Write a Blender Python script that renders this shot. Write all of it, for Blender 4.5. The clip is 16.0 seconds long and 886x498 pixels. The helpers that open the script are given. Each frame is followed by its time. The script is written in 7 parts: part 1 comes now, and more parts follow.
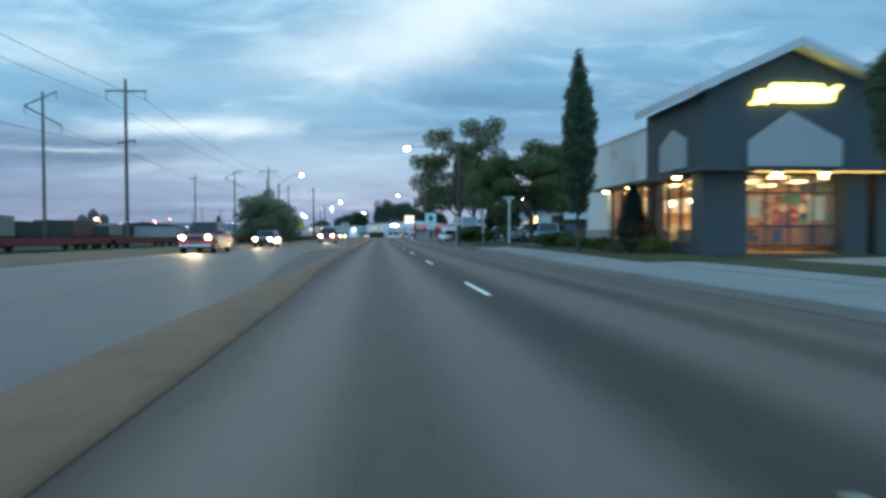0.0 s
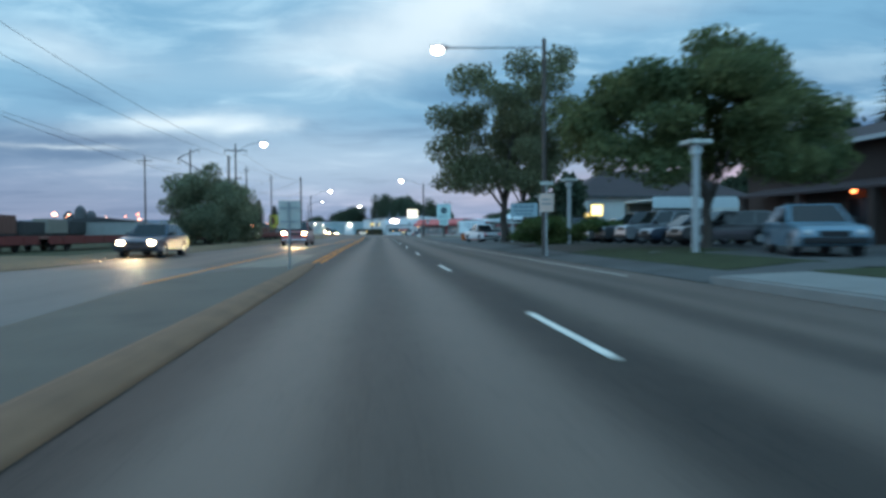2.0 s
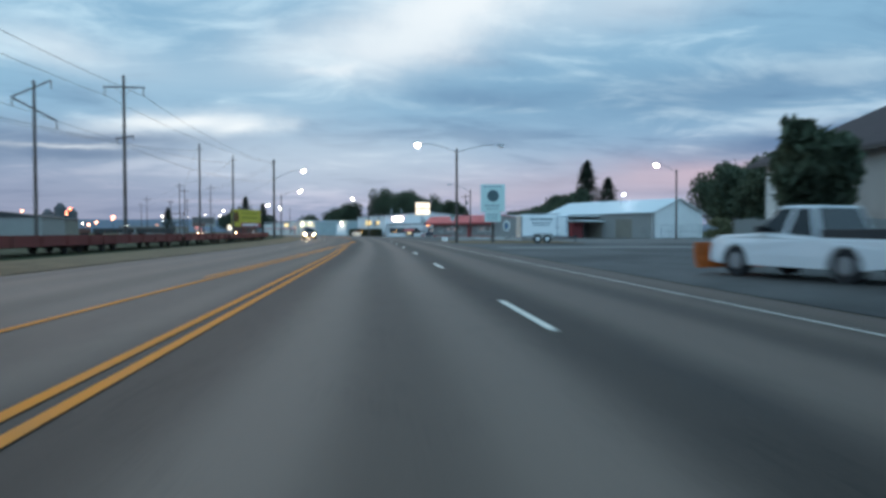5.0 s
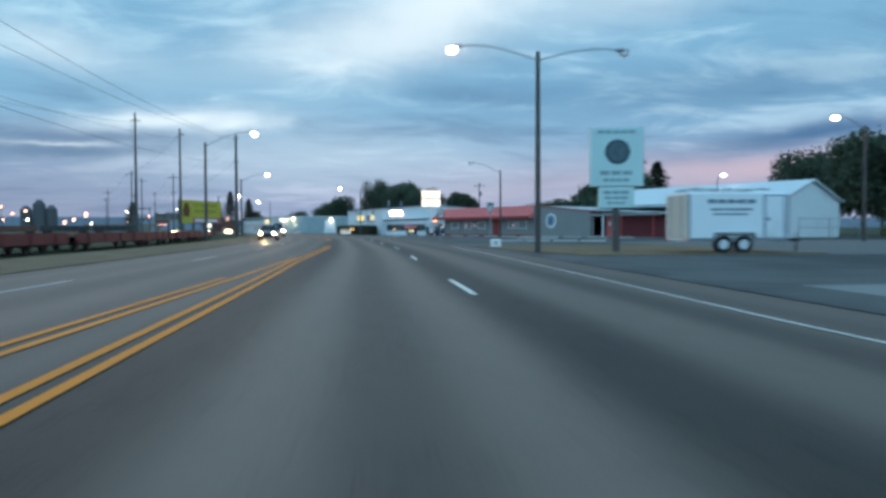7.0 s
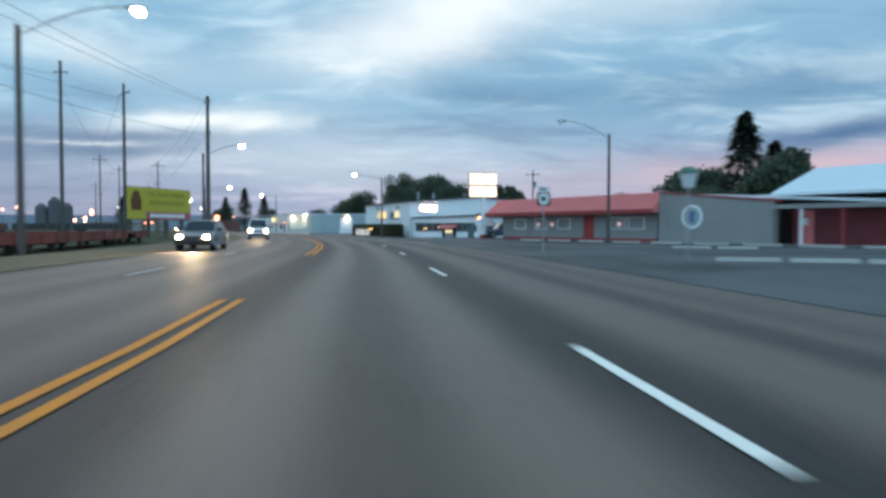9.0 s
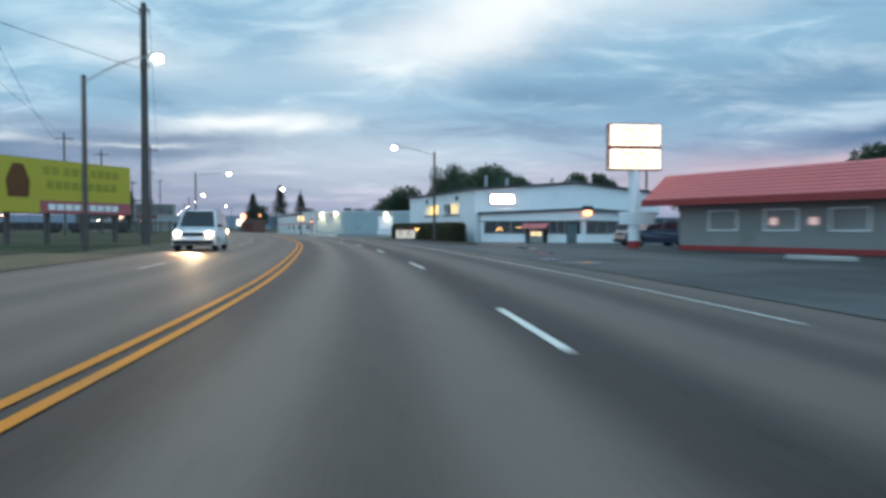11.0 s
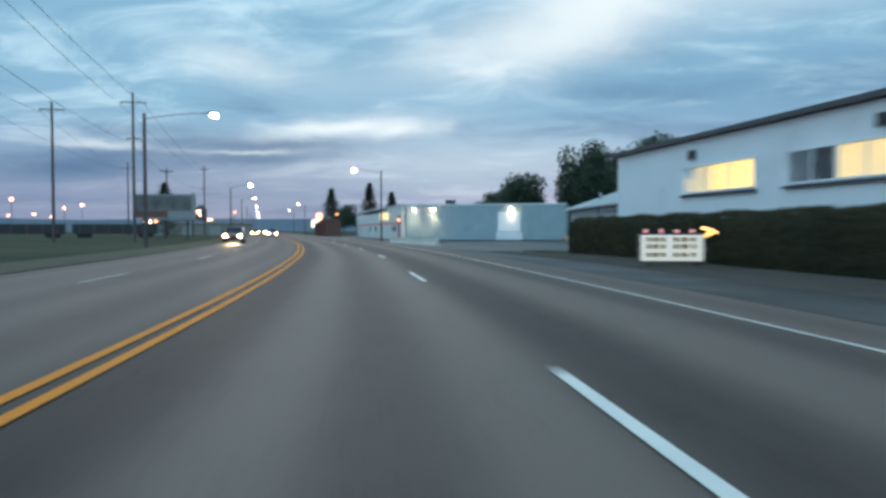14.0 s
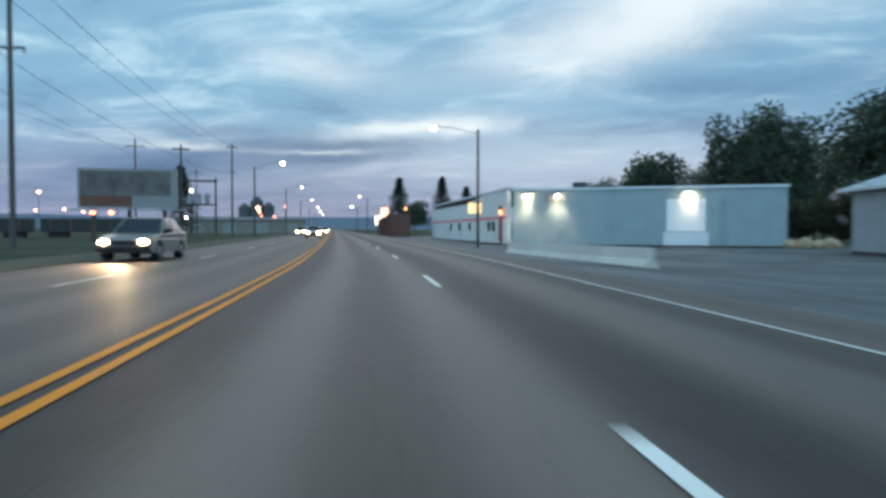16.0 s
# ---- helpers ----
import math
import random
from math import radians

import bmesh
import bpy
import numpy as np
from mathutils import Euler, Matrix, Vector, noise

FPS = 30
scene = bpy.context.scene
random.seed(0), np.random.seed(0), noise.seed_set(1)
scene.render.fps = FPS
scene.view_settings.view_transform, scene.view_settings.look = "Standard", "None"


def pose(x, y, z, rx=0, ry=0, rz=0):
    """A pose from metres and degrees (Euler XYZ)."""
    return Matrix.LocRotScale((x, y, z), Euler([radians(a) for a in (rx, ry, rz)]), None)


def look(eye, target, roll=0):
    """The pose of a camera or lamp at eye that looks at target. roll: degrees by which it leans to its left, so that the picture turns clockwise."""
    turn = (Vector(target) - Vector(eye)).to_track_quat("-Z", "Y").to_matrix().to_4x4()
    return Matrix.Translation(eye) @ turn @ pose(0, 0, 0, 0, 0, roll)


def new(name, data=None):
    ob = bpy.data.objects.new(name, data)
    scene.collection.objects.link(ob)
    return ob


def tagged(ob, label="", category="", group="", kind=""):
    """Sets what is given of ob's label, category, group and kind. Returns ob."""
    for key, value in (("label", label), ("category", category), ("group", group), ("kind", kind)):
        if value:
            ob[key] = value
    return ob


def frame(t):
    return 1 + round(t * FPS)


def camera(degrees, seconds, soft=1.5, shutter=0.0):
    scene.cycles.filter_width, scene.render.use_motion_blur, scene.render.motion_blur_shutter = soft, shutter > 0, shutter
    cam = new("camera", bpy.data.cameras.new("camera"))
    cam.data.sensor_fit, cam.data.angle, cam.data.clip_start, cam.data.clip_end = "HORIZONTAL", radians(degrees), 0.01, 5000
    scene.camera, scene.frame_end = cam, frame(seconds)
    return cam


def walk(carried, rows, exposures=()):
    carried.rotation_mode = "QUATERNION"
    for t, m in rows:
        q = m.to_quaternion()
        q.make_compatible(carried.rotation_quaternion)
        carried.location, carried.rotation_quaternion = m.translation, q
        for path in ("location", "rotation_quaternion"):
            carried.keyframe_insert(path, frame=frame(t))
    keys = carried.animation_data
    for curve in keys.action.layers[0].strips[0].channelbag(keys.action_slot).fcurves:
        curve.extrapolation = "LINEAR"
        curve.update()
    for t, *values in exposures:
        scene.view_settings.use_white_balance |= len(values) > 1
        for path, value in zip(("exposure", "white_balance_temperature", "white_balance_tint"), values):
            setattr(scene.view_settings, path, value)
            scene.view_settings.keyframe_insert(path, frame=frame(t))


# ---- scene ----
cam = camera(65.7, 16.0, soft=3.2, shutter=0.7)

PATH = [
    (0.0, 0.00, 0.00, 1.056, 88.74, 0.23, -5.46),
    (0.5, -0.02, 7.62, 1.056, 88.47, 0.16, -5.67),
    (1.0, -0.02, 15.26, 1.056, 88.19, 0.24, -5.66),
    (1.5, -0.02, 22.91, 1.056, 88.35, 0.32, -5.64),
    (2.0, -0.04, 30.58, 1.056, 88.46, 0.36, -5.64),
    (2.5, -0.04, 38.17, 1.056, 88.57, 0.29, -5.54),
    (3.0, -0.01, 45.73, 1.056, 88.39, 0.08, -5.92),
    (3.5, -0.01, 53.51, 1.056, 88.39, 0.00, -5.79),
    (4.0, -0.02, 61.51, 1.056, 88.58, 0.03, -5.57),
    (6.5, 0.33, 102.50, 1.056, 88.32, 0.21, -6.27),
    (7.0, 0.39, 110.75, 1.056, 88.28, 0.21, -6.26),
    (7.5, 0.45, 118.83, 1.056, 88.33, 0.11, -5.85),
    (8.0, 0.45, 126.89, 1.056, 88.20, -0.05, -5.22),
    (8.5, 0.38, 134.98, 1.056, 88.27, -0.03, -4.73),
    (9.0, 0.24, 143.17, 1.056, 88.28, -0.07, -4.43),
    (11.5, -1.92, 185.40, 1.056, 88.36, -0.12, 0.38),
    (12.0, -2.93, 194.00, 1.056, 88.50, -0.10, 1.75),
    (12.5, -4.19, 202.69, 1.056, 88.38, -0.09, 3.07),
    (13.0, -5.60, 211.32, 1.056, 88.49, -0.01, 4.22),
    (13.5, -7.23, 220.09, 1.056, 88.54, 0.10, 5.57),
    (14.0, -9.08, 228.99, 1.056, 88.45, 0.14, 6.84),
    (14.5, -11.19, 238.03, 1.056, 88.47, 0.03, 8.18),
    (15.0, -13.59, 247.24, 1.056, 88.45, -0.05, 9.53),
    (15.5, -16.26, 256.54, 1.056, 88.42, -0.08, 10.99),
    (16.0, -19.23, 265.85, 1.056, 88.36, -0.12, 12.57),
]
# the clip's own drift in exposure and white balance
BALANCE = [(0.0, 0.0, 6050, 6), (1.5, -0.05, 5800, 3), (2.5, -0.05, 6500, 12), (3.5, 0.0, 6900, 15), (4.0, 0.0, 7000, 17), (6.5, -0.05, 6050, 6), (7.5, 0.0, 6350, 9), (8.5, 0.1, 6800, 13), (9.0, 0.1, 6700, 12),
           (11.5, 0.1, 6900, 14), (12.5, 0.0, 6150, 8), (13.5, 0.0, 6700, 12), (14.0, 0.0, 6550, 10), (16.0, 0.0, 6550, 11)]
walk(cam, [(t, pose(*p)) for t, *p in PATH], BALANCE)

# ---- world, sun, exposure ----
scene.view_settings.exposure = 0.0


class Net:
    """Small helper to write node trees as arithmetic."""

    def __init__(self, tree):
        self.tree = tree

    def node(self, kind):
        return self.tree.nodes.new(kind)

    def plug(self, sock, value):
        if isinstance(value, bpy.types.NodeSocket):
            self.tree.links.new(value, sock)
        else:
            sock.default_value = value

    def math(self, op, a, b=0.0, c=0.0, clamp=False):
        n = self.node("ShaderNodeMath")
        n.operation, n.use_clamp = op, clamp
        for s, v in zip(n.inputs, (a, b, c)):
            self.plug(s, v)
        return n.outputs[0]

    def add(self, a, b):
        return self.math("ADD", a, b)

    def sub(self, a, b):
        return self.math("SUBTRACT", a, b)

    def mul(self, a, b):
        return self.math("MULTIPLY", a, b)

    def smooth(self, v, lo, hi, a=0.0, b=1.0):
        n = self.node("ShaderNodeMapRange")
        n.interpolation_type = "SMOOTHSTEP"
        for s, x in zip(n.inputs, (v, lo, hi, a, b)):
            self.plug(s, x)
        return n.outputs[0]

    def mix(self, f, a, b, blend="MIX"):
        n = self.node("ShaderNodeMix")
        n.data_type, n.blend_type = "RGBA", blend
        self.plug(n.inputs[0], f)
        self.plug(n.inputs[6], a if isinstance(a, bpy.types.NodeSocket) else (*a, 1))
        self.plug(n.inputs[7], b if isinstance(b, bpy.types.NodeSocket) else (*b, 1))
        return n.outputs[2]

    def noise(self, vec, scale, detail=4.0, rough=0.55, distort=0.0):
        n = self.node("ShaderNodeTexNoise")
        self.plug(n.inputs["Vector"], vec)
        n.inputs["Scale"].default_value, n.inputs["Detail"].default_value = scale, detail
        n.inputs["Roughness"].default_value, n.inputs["Distortion"].default_value = rough, distort
        return n.outputs[0]

    def vec(self, x, y, z=0.0):
        n = self.node("ShaderNodeCombineXYZ")
        for s, v in zip(n.inputs, (x, y, z)):
            self.plug(s, v)
        return n.outputs[0]


def build_sky():
    world = bpy.data.worlds.new("dusk_sky")
    scene.world = world
    world.use_nodes = True
    world.node_tree.nodes.clear()
    k = Net(world.node_tree)
    d = k.node("ShaderNodeTexCoord").outputs["Generated"]
    sep = k.node("ShaderNodeSeparateXYZ")
    k.plug(sep.inputs[0], d)
    x, y, z = sep.outputs
    zc = k.math("MAXIMUM", z, 0.0)
    # clear dusk sky behind the clouds
    sky = k.node("ShaderNodeTexSky")
    sky.sky_type, sky.sun_disc = "NISHITA", False
    sky.sun_elevation, sky.sun_rotation = radians(3.0), radians(-25.0)
    clear = k.mix(1.0, sky.outputs[0], (0.0010, 0.0015, 0.0022), "MULTIPLY")
    # the cloud sheet, seen in perspective
    flat = k.add(zc, 0.11)
    u, v = k.math("DIVIDE", x, flat), k.math("DIVIDE", y, flat)
    big = k.noise(k.vec(k.mul(u, 0.55), k.mul(v, 0.9), 3.7), 0.75, 5.0, 0.52, 0.6)
    fine = k.noise(k.vec(k.mul(u, 0.9), k.mul(v, 1.35), 9.1), 1.9, 7.0, 0.6, 0.7)
    sheet = k.add(k.mul(big, 0.62), k.mul(fine, 0.38))
    low = k.smooth(zc, 0.0, 0.20)
    base = k.mix(low, (0.285, 0.345, 0.51), (0.235, 0.455, 0.64))
    dark = k.mix(low, (0.175, 0.245, 0.395), (0.150, 0.315, 0.49))
    light = k.mix(low, (0.44, 0.46, 0.62), (0.52, 0.76, 0.90))
    col = k.mix(k.smooth(sheet, 0.50, 0.37), base, dark)
    col = k.mix(k.smooth(sheet, 0.50, 0.63), col, light)
    # breaks and banks ahead, ragged by the same noise
    front = k.math("MAXIMUM", y, 0.02)
    warp = k.noise(d, 9.0, 5.0, 0.6)
    warp2 = k.noise(k.vec(x, y, k.mul(z, 4.0)), 7.0, 5.0, 0.6)
    tx = k.add(k.math("DIVIDE", x, front), k.mul(k.sub(warp, 0.5), 0.16))
    tz = k.add(k.math("DIVIDE", z, front), k.mul(k.sub(warp2, 0.5), 0.032))
    ahead = k.math("GREATER_THAN", y, 0.0)

    def blob(a, b, wa, wb, amount, slope=0.0):
        p = k.math("DIVIDE", k.sub(tx, a), wa)
        q = k.math("DIVIDE", k.sub(k.sub(tz, b), k.mul(k.sub(tx, a), slope)), wb)
        r = k.add(k.mul(p, p), k.mul(q, q))
        return k.mul(k.mul(k.math("EXPONENT", k.mul(r, -1.0)), amount), ahead)

    # the clear slate-blue band under the clouds on one side
    band = k.mul(k.mul(k.smooth(tx, -0.12, -0.42), k.smooth(tz, 0.17, 0.07)), ahead)
    col = k.mix(k.mul(band, 0.5), col, (0.19, 0.265, 0.43))
    pink = k.math("ADD", blob(0.62, 0.094, 0.36, 0.032, 1.0, 0.06), blob(0.16, 0.05, 0.16, 0.022, 0.25), clamp=True)
    col = k.mix(pink, col, (0.58, 0.47, 0.56))
    for a, b, wa, wb, amount, slope in ((-0.387, 0.130, 0.16, 0.010, 1.0, -0.02), (-0.40, 0.108, 0.13, 0.009, 1.0, 0.0), (-0.50, 0.118, 0.18, 0.010, 0.7, 0.0), (-0.70, 0.103, 0.13, 0.024, 1.0, 0.0), (-0.60, 0.155, 0.14, 0.010, 0.5, -0.05), (0.16, 0.195, 0.10, 0.017, 0.45, -0.05),
                                        (0.72, 0.148, 0.24, 0.020, 1.0, 0.12), (0.02, 0.255, 0.30, 0.05, 0.15, -0.05), (0.66, 0.23, 0.34, 0.05, 0.45, 0.1), (0.40, 0.20, 0.22, 0.03, 0.2, 0.05)):
        col = k.mix(blob(a, b, wa, wb, amount, slope), col, (0.095, 0.19, 0.345))
    for a, b, wa, wb, amount, slope in ((-0.175, 0.150, 0.06, 0.014, 1.0, 0.10), (-0.27, 0.155, 0.12, 0.014, 1.0, 0.06), (-0.425, 0.1195, 0.075, 0.0035, 0.55, 0.0), (-0.66, 0.136, 0.10, 0.006, 0.6, -0.10), (0.14, 0.335, 0.15, 0.06, 1.0, 0.5), (0.0, 0.29, 0.22, 0.05, 0.55, 0.25), (-0.05, 0.10, 0.30, 0.05, 0.35, 0.0),
                                        (0.02, 0.265, 0.10, 0.028, 0.55, 0.15), (-0.06, 0.232, 0.03, 0.007, 0.7, 0.1), 
                                        (-0.42, 0.25, 0.10, 0.03, 0.5, -0.2), (0.42, 0.36, 0.22, 0.05, 0.45, 0.25)):
        col = k.mix(blob(a, b, wa, wb, amount, slope), col, (0.80, 0.90, 0.95))
    col = k.mix(1.0, col, clear, "ADD")
    # unseen sky behind the way of travel, brightened to lift surfaces facing back
    rear = k.smooth(y, 0.25, -0.45, 1.0, 2.15)
    col = k.mix(1.0, col, k.vec(rear, rear, rear), "MULTIPLY")
    below = k.smooth(z, -0.02, 0.0)
    col = k.mix(below, (0.10, 0.11, 0.13), col)
    bg = k.node("ShaderNodeBackground")
    k.plug(bg.inputs[0], col)
    bg.inputs[1].default_value = 1.06
    out = k.node("ShaderNodeOutputWorld")
    k.plug(out.inputs[0], bg.outputs[0])


build_sky()
sun = new("sun", bpy.data.lights.new("sun", "SUN"))
sun.data.energy, sun.data.angle, sun.data.color = 0.35, radians(40), (1.0, 0.86, 0.78)
sun.matrix_world = look((0, 0, 50), (0.42 * 90, -0.9 * 90, 50 - 30))


# ---- materials ----
def material(name, color, rough=0.7, metal=0.0, var=0.18, scale=0.8, fine=14.0, bump=0.15, spec=0.4, stain=None):
    m = bpy.data.materials.new(name)
    m.use_nodes = True
    k = Net(m.node_tree)
    bsdf = m.node_tree.nodes["Principled BSDF"]
    co = k.node("ShaderNodeTexCoord").outputs["Object"]
    info = k.node("ShaderNodeObjectInfo").outputs["Random"]
    n1, n2 = k.noise(co, scale, 4.0), k.noise(co, fine, 3.0)
    f = k.add(k.mul(k.sub(n1, 0.5), 2.2 * var), k.mul(k.sub(n2, 0.5), 1.4 * var))
    f = k.add(k.add(f, 1.0), k.mul(k.sub(info, 0.5), 0.6 * var))
    c = k.mix(1.0, color, k.vec(f, f, f), "MULTIPLY")
    if stain:
        c = k.mix(k.smooth(k.noise(co, scale * 0.6, 5.0), 0.55, 0.75, 0.0, 0.7), c, stain)
    k.plug(bsdf.inputs["Base Color"], c)
    k.plug(bsdf.inputs["Roughness"], k.math("ADD", rough, k.mul(k.sub(n1, 0.5), 0.25), clamp=True))
    bsdf.inputs["Metallic"].default_value = metal
    bsdf.inputs["Specular IOR Level"].default_value = spec
    if bump:
        b = k.node("ShaderNodeBump")
        b.inputs["Strength"].default_value, b.inputs["Distance"].default_value = bump, 0.02
        k.plug(b.inputs["Height"], n2)
        k.plug(bsdf.inputs["Normal"], b.outputs[0])
    return m


def glow(name, color, strength, base=(0.8, 0.8, 0.8)):
    m = bpy.data.materials.new(name)
    m.use_nodes = True
    b = m.node_tree.nodes["Principled BSDF"]
    b.inputs["Base Color"].default_value = (*base, 1)
    b.inputs["Emission Color"].default_value = (*color, 1)
    b.inputs["Emission Strength"].default_value = strength
    return m


def glass(name, tint=(0.03, 0.035, 0.04), alpha=0.85, rough=0.08):
    m = bpy.data.materials.new(name)
    m.use_nodes = True
    b = m.node_tree.nodes["Principled BSDF"]
    b.inputs["Base Color"].default_value = (*tint, 1)
    b.inputs["Roughness"].default_value = rough
    b.inputs["Alpha"].default_value = alpha
    return m


def leaf_material(name, color, color2, var=0.35):
    m = bpy.data.materials.new(name)
    m.use_nodes = True
    k = Net(m.node_tree)
    bsdf = m.node_tree.nodes["Principled BSDF"]
    geo = k.node("ShaderNodeNewGeometry").outputs["Random Per Island"]
    co = k.node("ShaderNodeTexCoord").outputs["Object"]
    c = k.mix(k.smooth(k.noise(co, 0.5, 3.0), 0.35, 0.65), color, color2)
    f = k.add(k.mul(k.sub(geo, 0.5), 2 * var), 1.0)
    c = k.mix(1.0, c, k.vec(f, f, f), "MULTIPLY")
    k.plug(bsdf.inputs["Base Color"], c)
    bsdf.inputs["Roughness"].default_value = 0.75
    bsdf.inputs["Specular IOR Level"].default_value = 0.2
    # thin leaves let some of the sky's light through
    thin = k.node("ShaderNodeBsdfTranslucent")
    k.plug(thin.inputs[0], c)
    both = k.node("ShaderNodeMixShader")
    both.inputs[0].default_value = 0.5
    m.node_tree.links.new(bsdf.outputs[0], both.inputs[1])
    m.node_tree.links.new(thin.outputs[0], both.inputs[2])
    m.node_tree.links.new(both.outputs[0], m.node_tree.nodes["Material Output"].inputs[0])
    return m


def road_material(name, tone, tracks, patch=0.0):
    """Worn asphalt: u is metres across, v metres along."""
    m = bpy.data.materials.new(name)
    m.use_nodes = True
    k = Net(m.node_tree)
    bsdf = m.node_tree.nodes["Principled BSDF"]
    uv = k.node("ShaderNodeUVMap").outputs[0]
    sep = k.node("ShaderNodeSeparateXYZ")
    k.plug(sep.inputs[0], uv)
    u, v = sep.outputs[0], sep.outputs[1]
    wob = k.mul(k.sub(k.noise(k.vec(0.0, k.mul(v, 0.05), 0.0), 1.0, 2.0), 0.5), 0.5)
    uu = k.add(u, wob)
    f = k.add(0.0, 1.0)
    for c, w, amount in tracks:
        a = k.math("ABSOLUTE", k.sub(uu, c))
        f = k.add(f, k.smooth(a, w, w * 0.15, 0.0, amount))
    blotch = k.noise(k.vec(k.mul(u, 0.7), k.mul(v, 0.12), 0.0), 1.0, 4.0)
    grain = k.noise(uv, 45.0, 3.0)
    f = k.add(f, k.mul(k.sub(blotch, 0.5), 0.55))
    f = k.add(f, k.mul(k.sub(grain, 0.5), 0.45))
    if patch:
        worn = k.noise(k.vec(k.mul(u, 0.16), k.mul(v, 0.16), 3.0), 1.0, 6.0, 0.62)
        f = k.add(f, k.mul(k.sub(k.smooth(worn, 0.40, 0.60), 0.5), patch))
    crack = k.noise(k.vec(k.mul(u, 1.0), k.mul(v, 0.55), 5.0), 0.8, 6.0, 0.7)
    seam = k.smooth(k.math("ABSOLUTE", k.sub(crack, 0.5)), 0.006, 0.0, 0.0, 0.35)
    f = k.sub(f, seam)
    k.plug(bsdf.inputs["Base Color"], k.mix(1.0, tone, k.vec(f, f, f), "MULTIPLY"))
    k.plug(bsdf.inputs["Roughness"], k.add(0.52, k.mul(blotch, 0.25)))
    bsdf.inputs["Specular IOR Level"].default_value = 0.22
    b = k.node("ShaderNodeBump")
    b.inputs["Strength"].default_value, b.inputs["Distance"].default_value = 0.25, 0.01
    k.plug(b.inputs["Height"], grain)
    k.plug(bsdf.inputs["Normal"], b.outputs[0])
    return m


def ground_material():
    m = bpy.data.materials.new("dry_grass_ground")
    m.use_nodes = True
    k = Net(m.node_tree)
    bsdf = m.node_tree.nodes["Principled BSDF"]
    co = k.node("ShaderNodeTexCoord").outputs["Object"]
    a = k.noise(co, 0.09, 4.0)
    b = k.noise(co, 1.3, 5.0)
    g = k.noise(co, 18.0, 3.0)
    c = k.mix(k.smooth(a, 0.40, 0.62), (0.085, 0.078, 0.045), (0.040, 0.055, 0.026))
    c = k.mix(k.smooth(b, 0.50, 0.72), c, (0.085, 0.074, 0.052))
    f = k.add(k.mul(k.sub(g, 0.5), 1.0), 1.0)
    k.plug(bsdf.inputs["Base Color"], k.mix(1.0, c, k.vec(f, f, f), "MULTIPLY"))
    bsdf.inputs["Roughness"].default_value = 0.95
    bsdf.inputs["Specular IOR Level"].default_value = 0.1
    n = k.node("ShaderNodeBump")
    n.inputs["Strength"].default_value, n.inputs["Distance"].default_value = 0.6, 0.05
    k.plug(n.inputs["Height"], g)
    k.plug(bsdf.inputs["Normal"], n.outputs[0])
    return m


ASPHALT = road_material("worn_asphalt", (0.158, 0.114, 0.090), ((0.05, 0.6, -0.34), (-0.75, 0.6, 0.22), (0.95, 0.6, 0.24), (-1.8, 1.1, -0.70), (1.9, 0.95, -0.62),
                                                              (3.0, 0.7, 0.10), (3.95, 0.6, -0.42), (5.0, 0.5, -0.20), (-3.4, 0.9, -0.30), (-5.2, 0.8, -0.3), (-6.8, 0.9, -0.15), (-8.3, 0.8, -0.3), (-10.5, 1.6, -0.3)))
PALE_ROAD = road_material("pale_old_asphalt", (0.118, 0.117, 0.107), ((-7.5, 0.8, 0.08), (-5.6, 0.5, -0.1), (-9.6, 0.6, -0.12)))
LOT = road_material("lot_asphalt", (0.070, 0.067, 0.063), ((7.0, 1.5, 0.2), (12.0, 2.0, 0.15)), 0.75)
CONCRETE = material("concrete", (0.245, 0.235, 0.218), 0.85, var=0.22, stain=(0.16, 0.152, 0.142))
CURB = material("painted_curb", (0.22, 0.120, 0.068), 0.9, var=0.45, scale=1.6, stain=(0.16, 0.105, 0.07))
MEDIAN_TOP = material("grey_median_concrete", (0.130, 0.104, 0.080), 0.9, var=0.35, stain=(0.085, 0.070, 0.056))
YELLOW = material("yellow_road_paint", (0.82, 0.245, 0.018), 0.7, var=0.2, scale=1.5, stain=(0.48, 0.19, 0.05), spec=0.2)
WORN_LINE = material("worn_white_road_paint", (0.50, 0.47, 0.43), 0.8, var=0.35, scale=1.5, stain=(0.22, 0.20, 0.18))
EDGE_PAINT = material("worn_white_edge_paint", (0.72, 0.66, 0.58), 0.75, var=0.3, scale=1.2, stain=(0.36, 0.34, 0.31))
WHITE_LINE = material("white_road_paint", (0.88, 0.80, 0.70), 0.7, var=0.2, scale=1.5, stain=(0.45, 0.44, 0.42))
GROUND = ground_material()
GRASS = material("lawn", (0.062, 0.070, 0.036), 0.95, var=0.5, scale=1.2, fine=25, bump=0.7, spec=0.1)
DIRT = material("dark_dirt", (0.085, 0.072, 0.06), 0.95, var=0.45, scale=0.7, fine=18, bump=0.7, spec=0.1)
DRY = material("dry_grass", (0.205, 0.142, 0.088), 0.95, var=0.45, scale=0.9, fine=22, bump=0.7, spec=0.1)
GRAVEL = material("gravel", (0.15, 0.14, 0.13), 0.95, var=0.4, scale=1.0, fine=30, bump=0.7)
WOOD_POLE = material("weathered_pole_wood", (0.105, 0.086, 0.076), 0.9, var=0.35, scale=1.0, fine=9)
DARK_METAL = material("dark_metal", (0.06, 0.065, 0.07), 0.5, 0.6)
GALV = material("galvanised_steel", (0.34, 0.36, 0.37), 0.45, 0.8)
RUBBER = material("tyre_rubber", (0.025, 0.025, 0.027), 0.85)
BARK = material("bark", (0.085, 0.07, 0.058), 0.95, var=0.4, fine=10, bump=0.6)
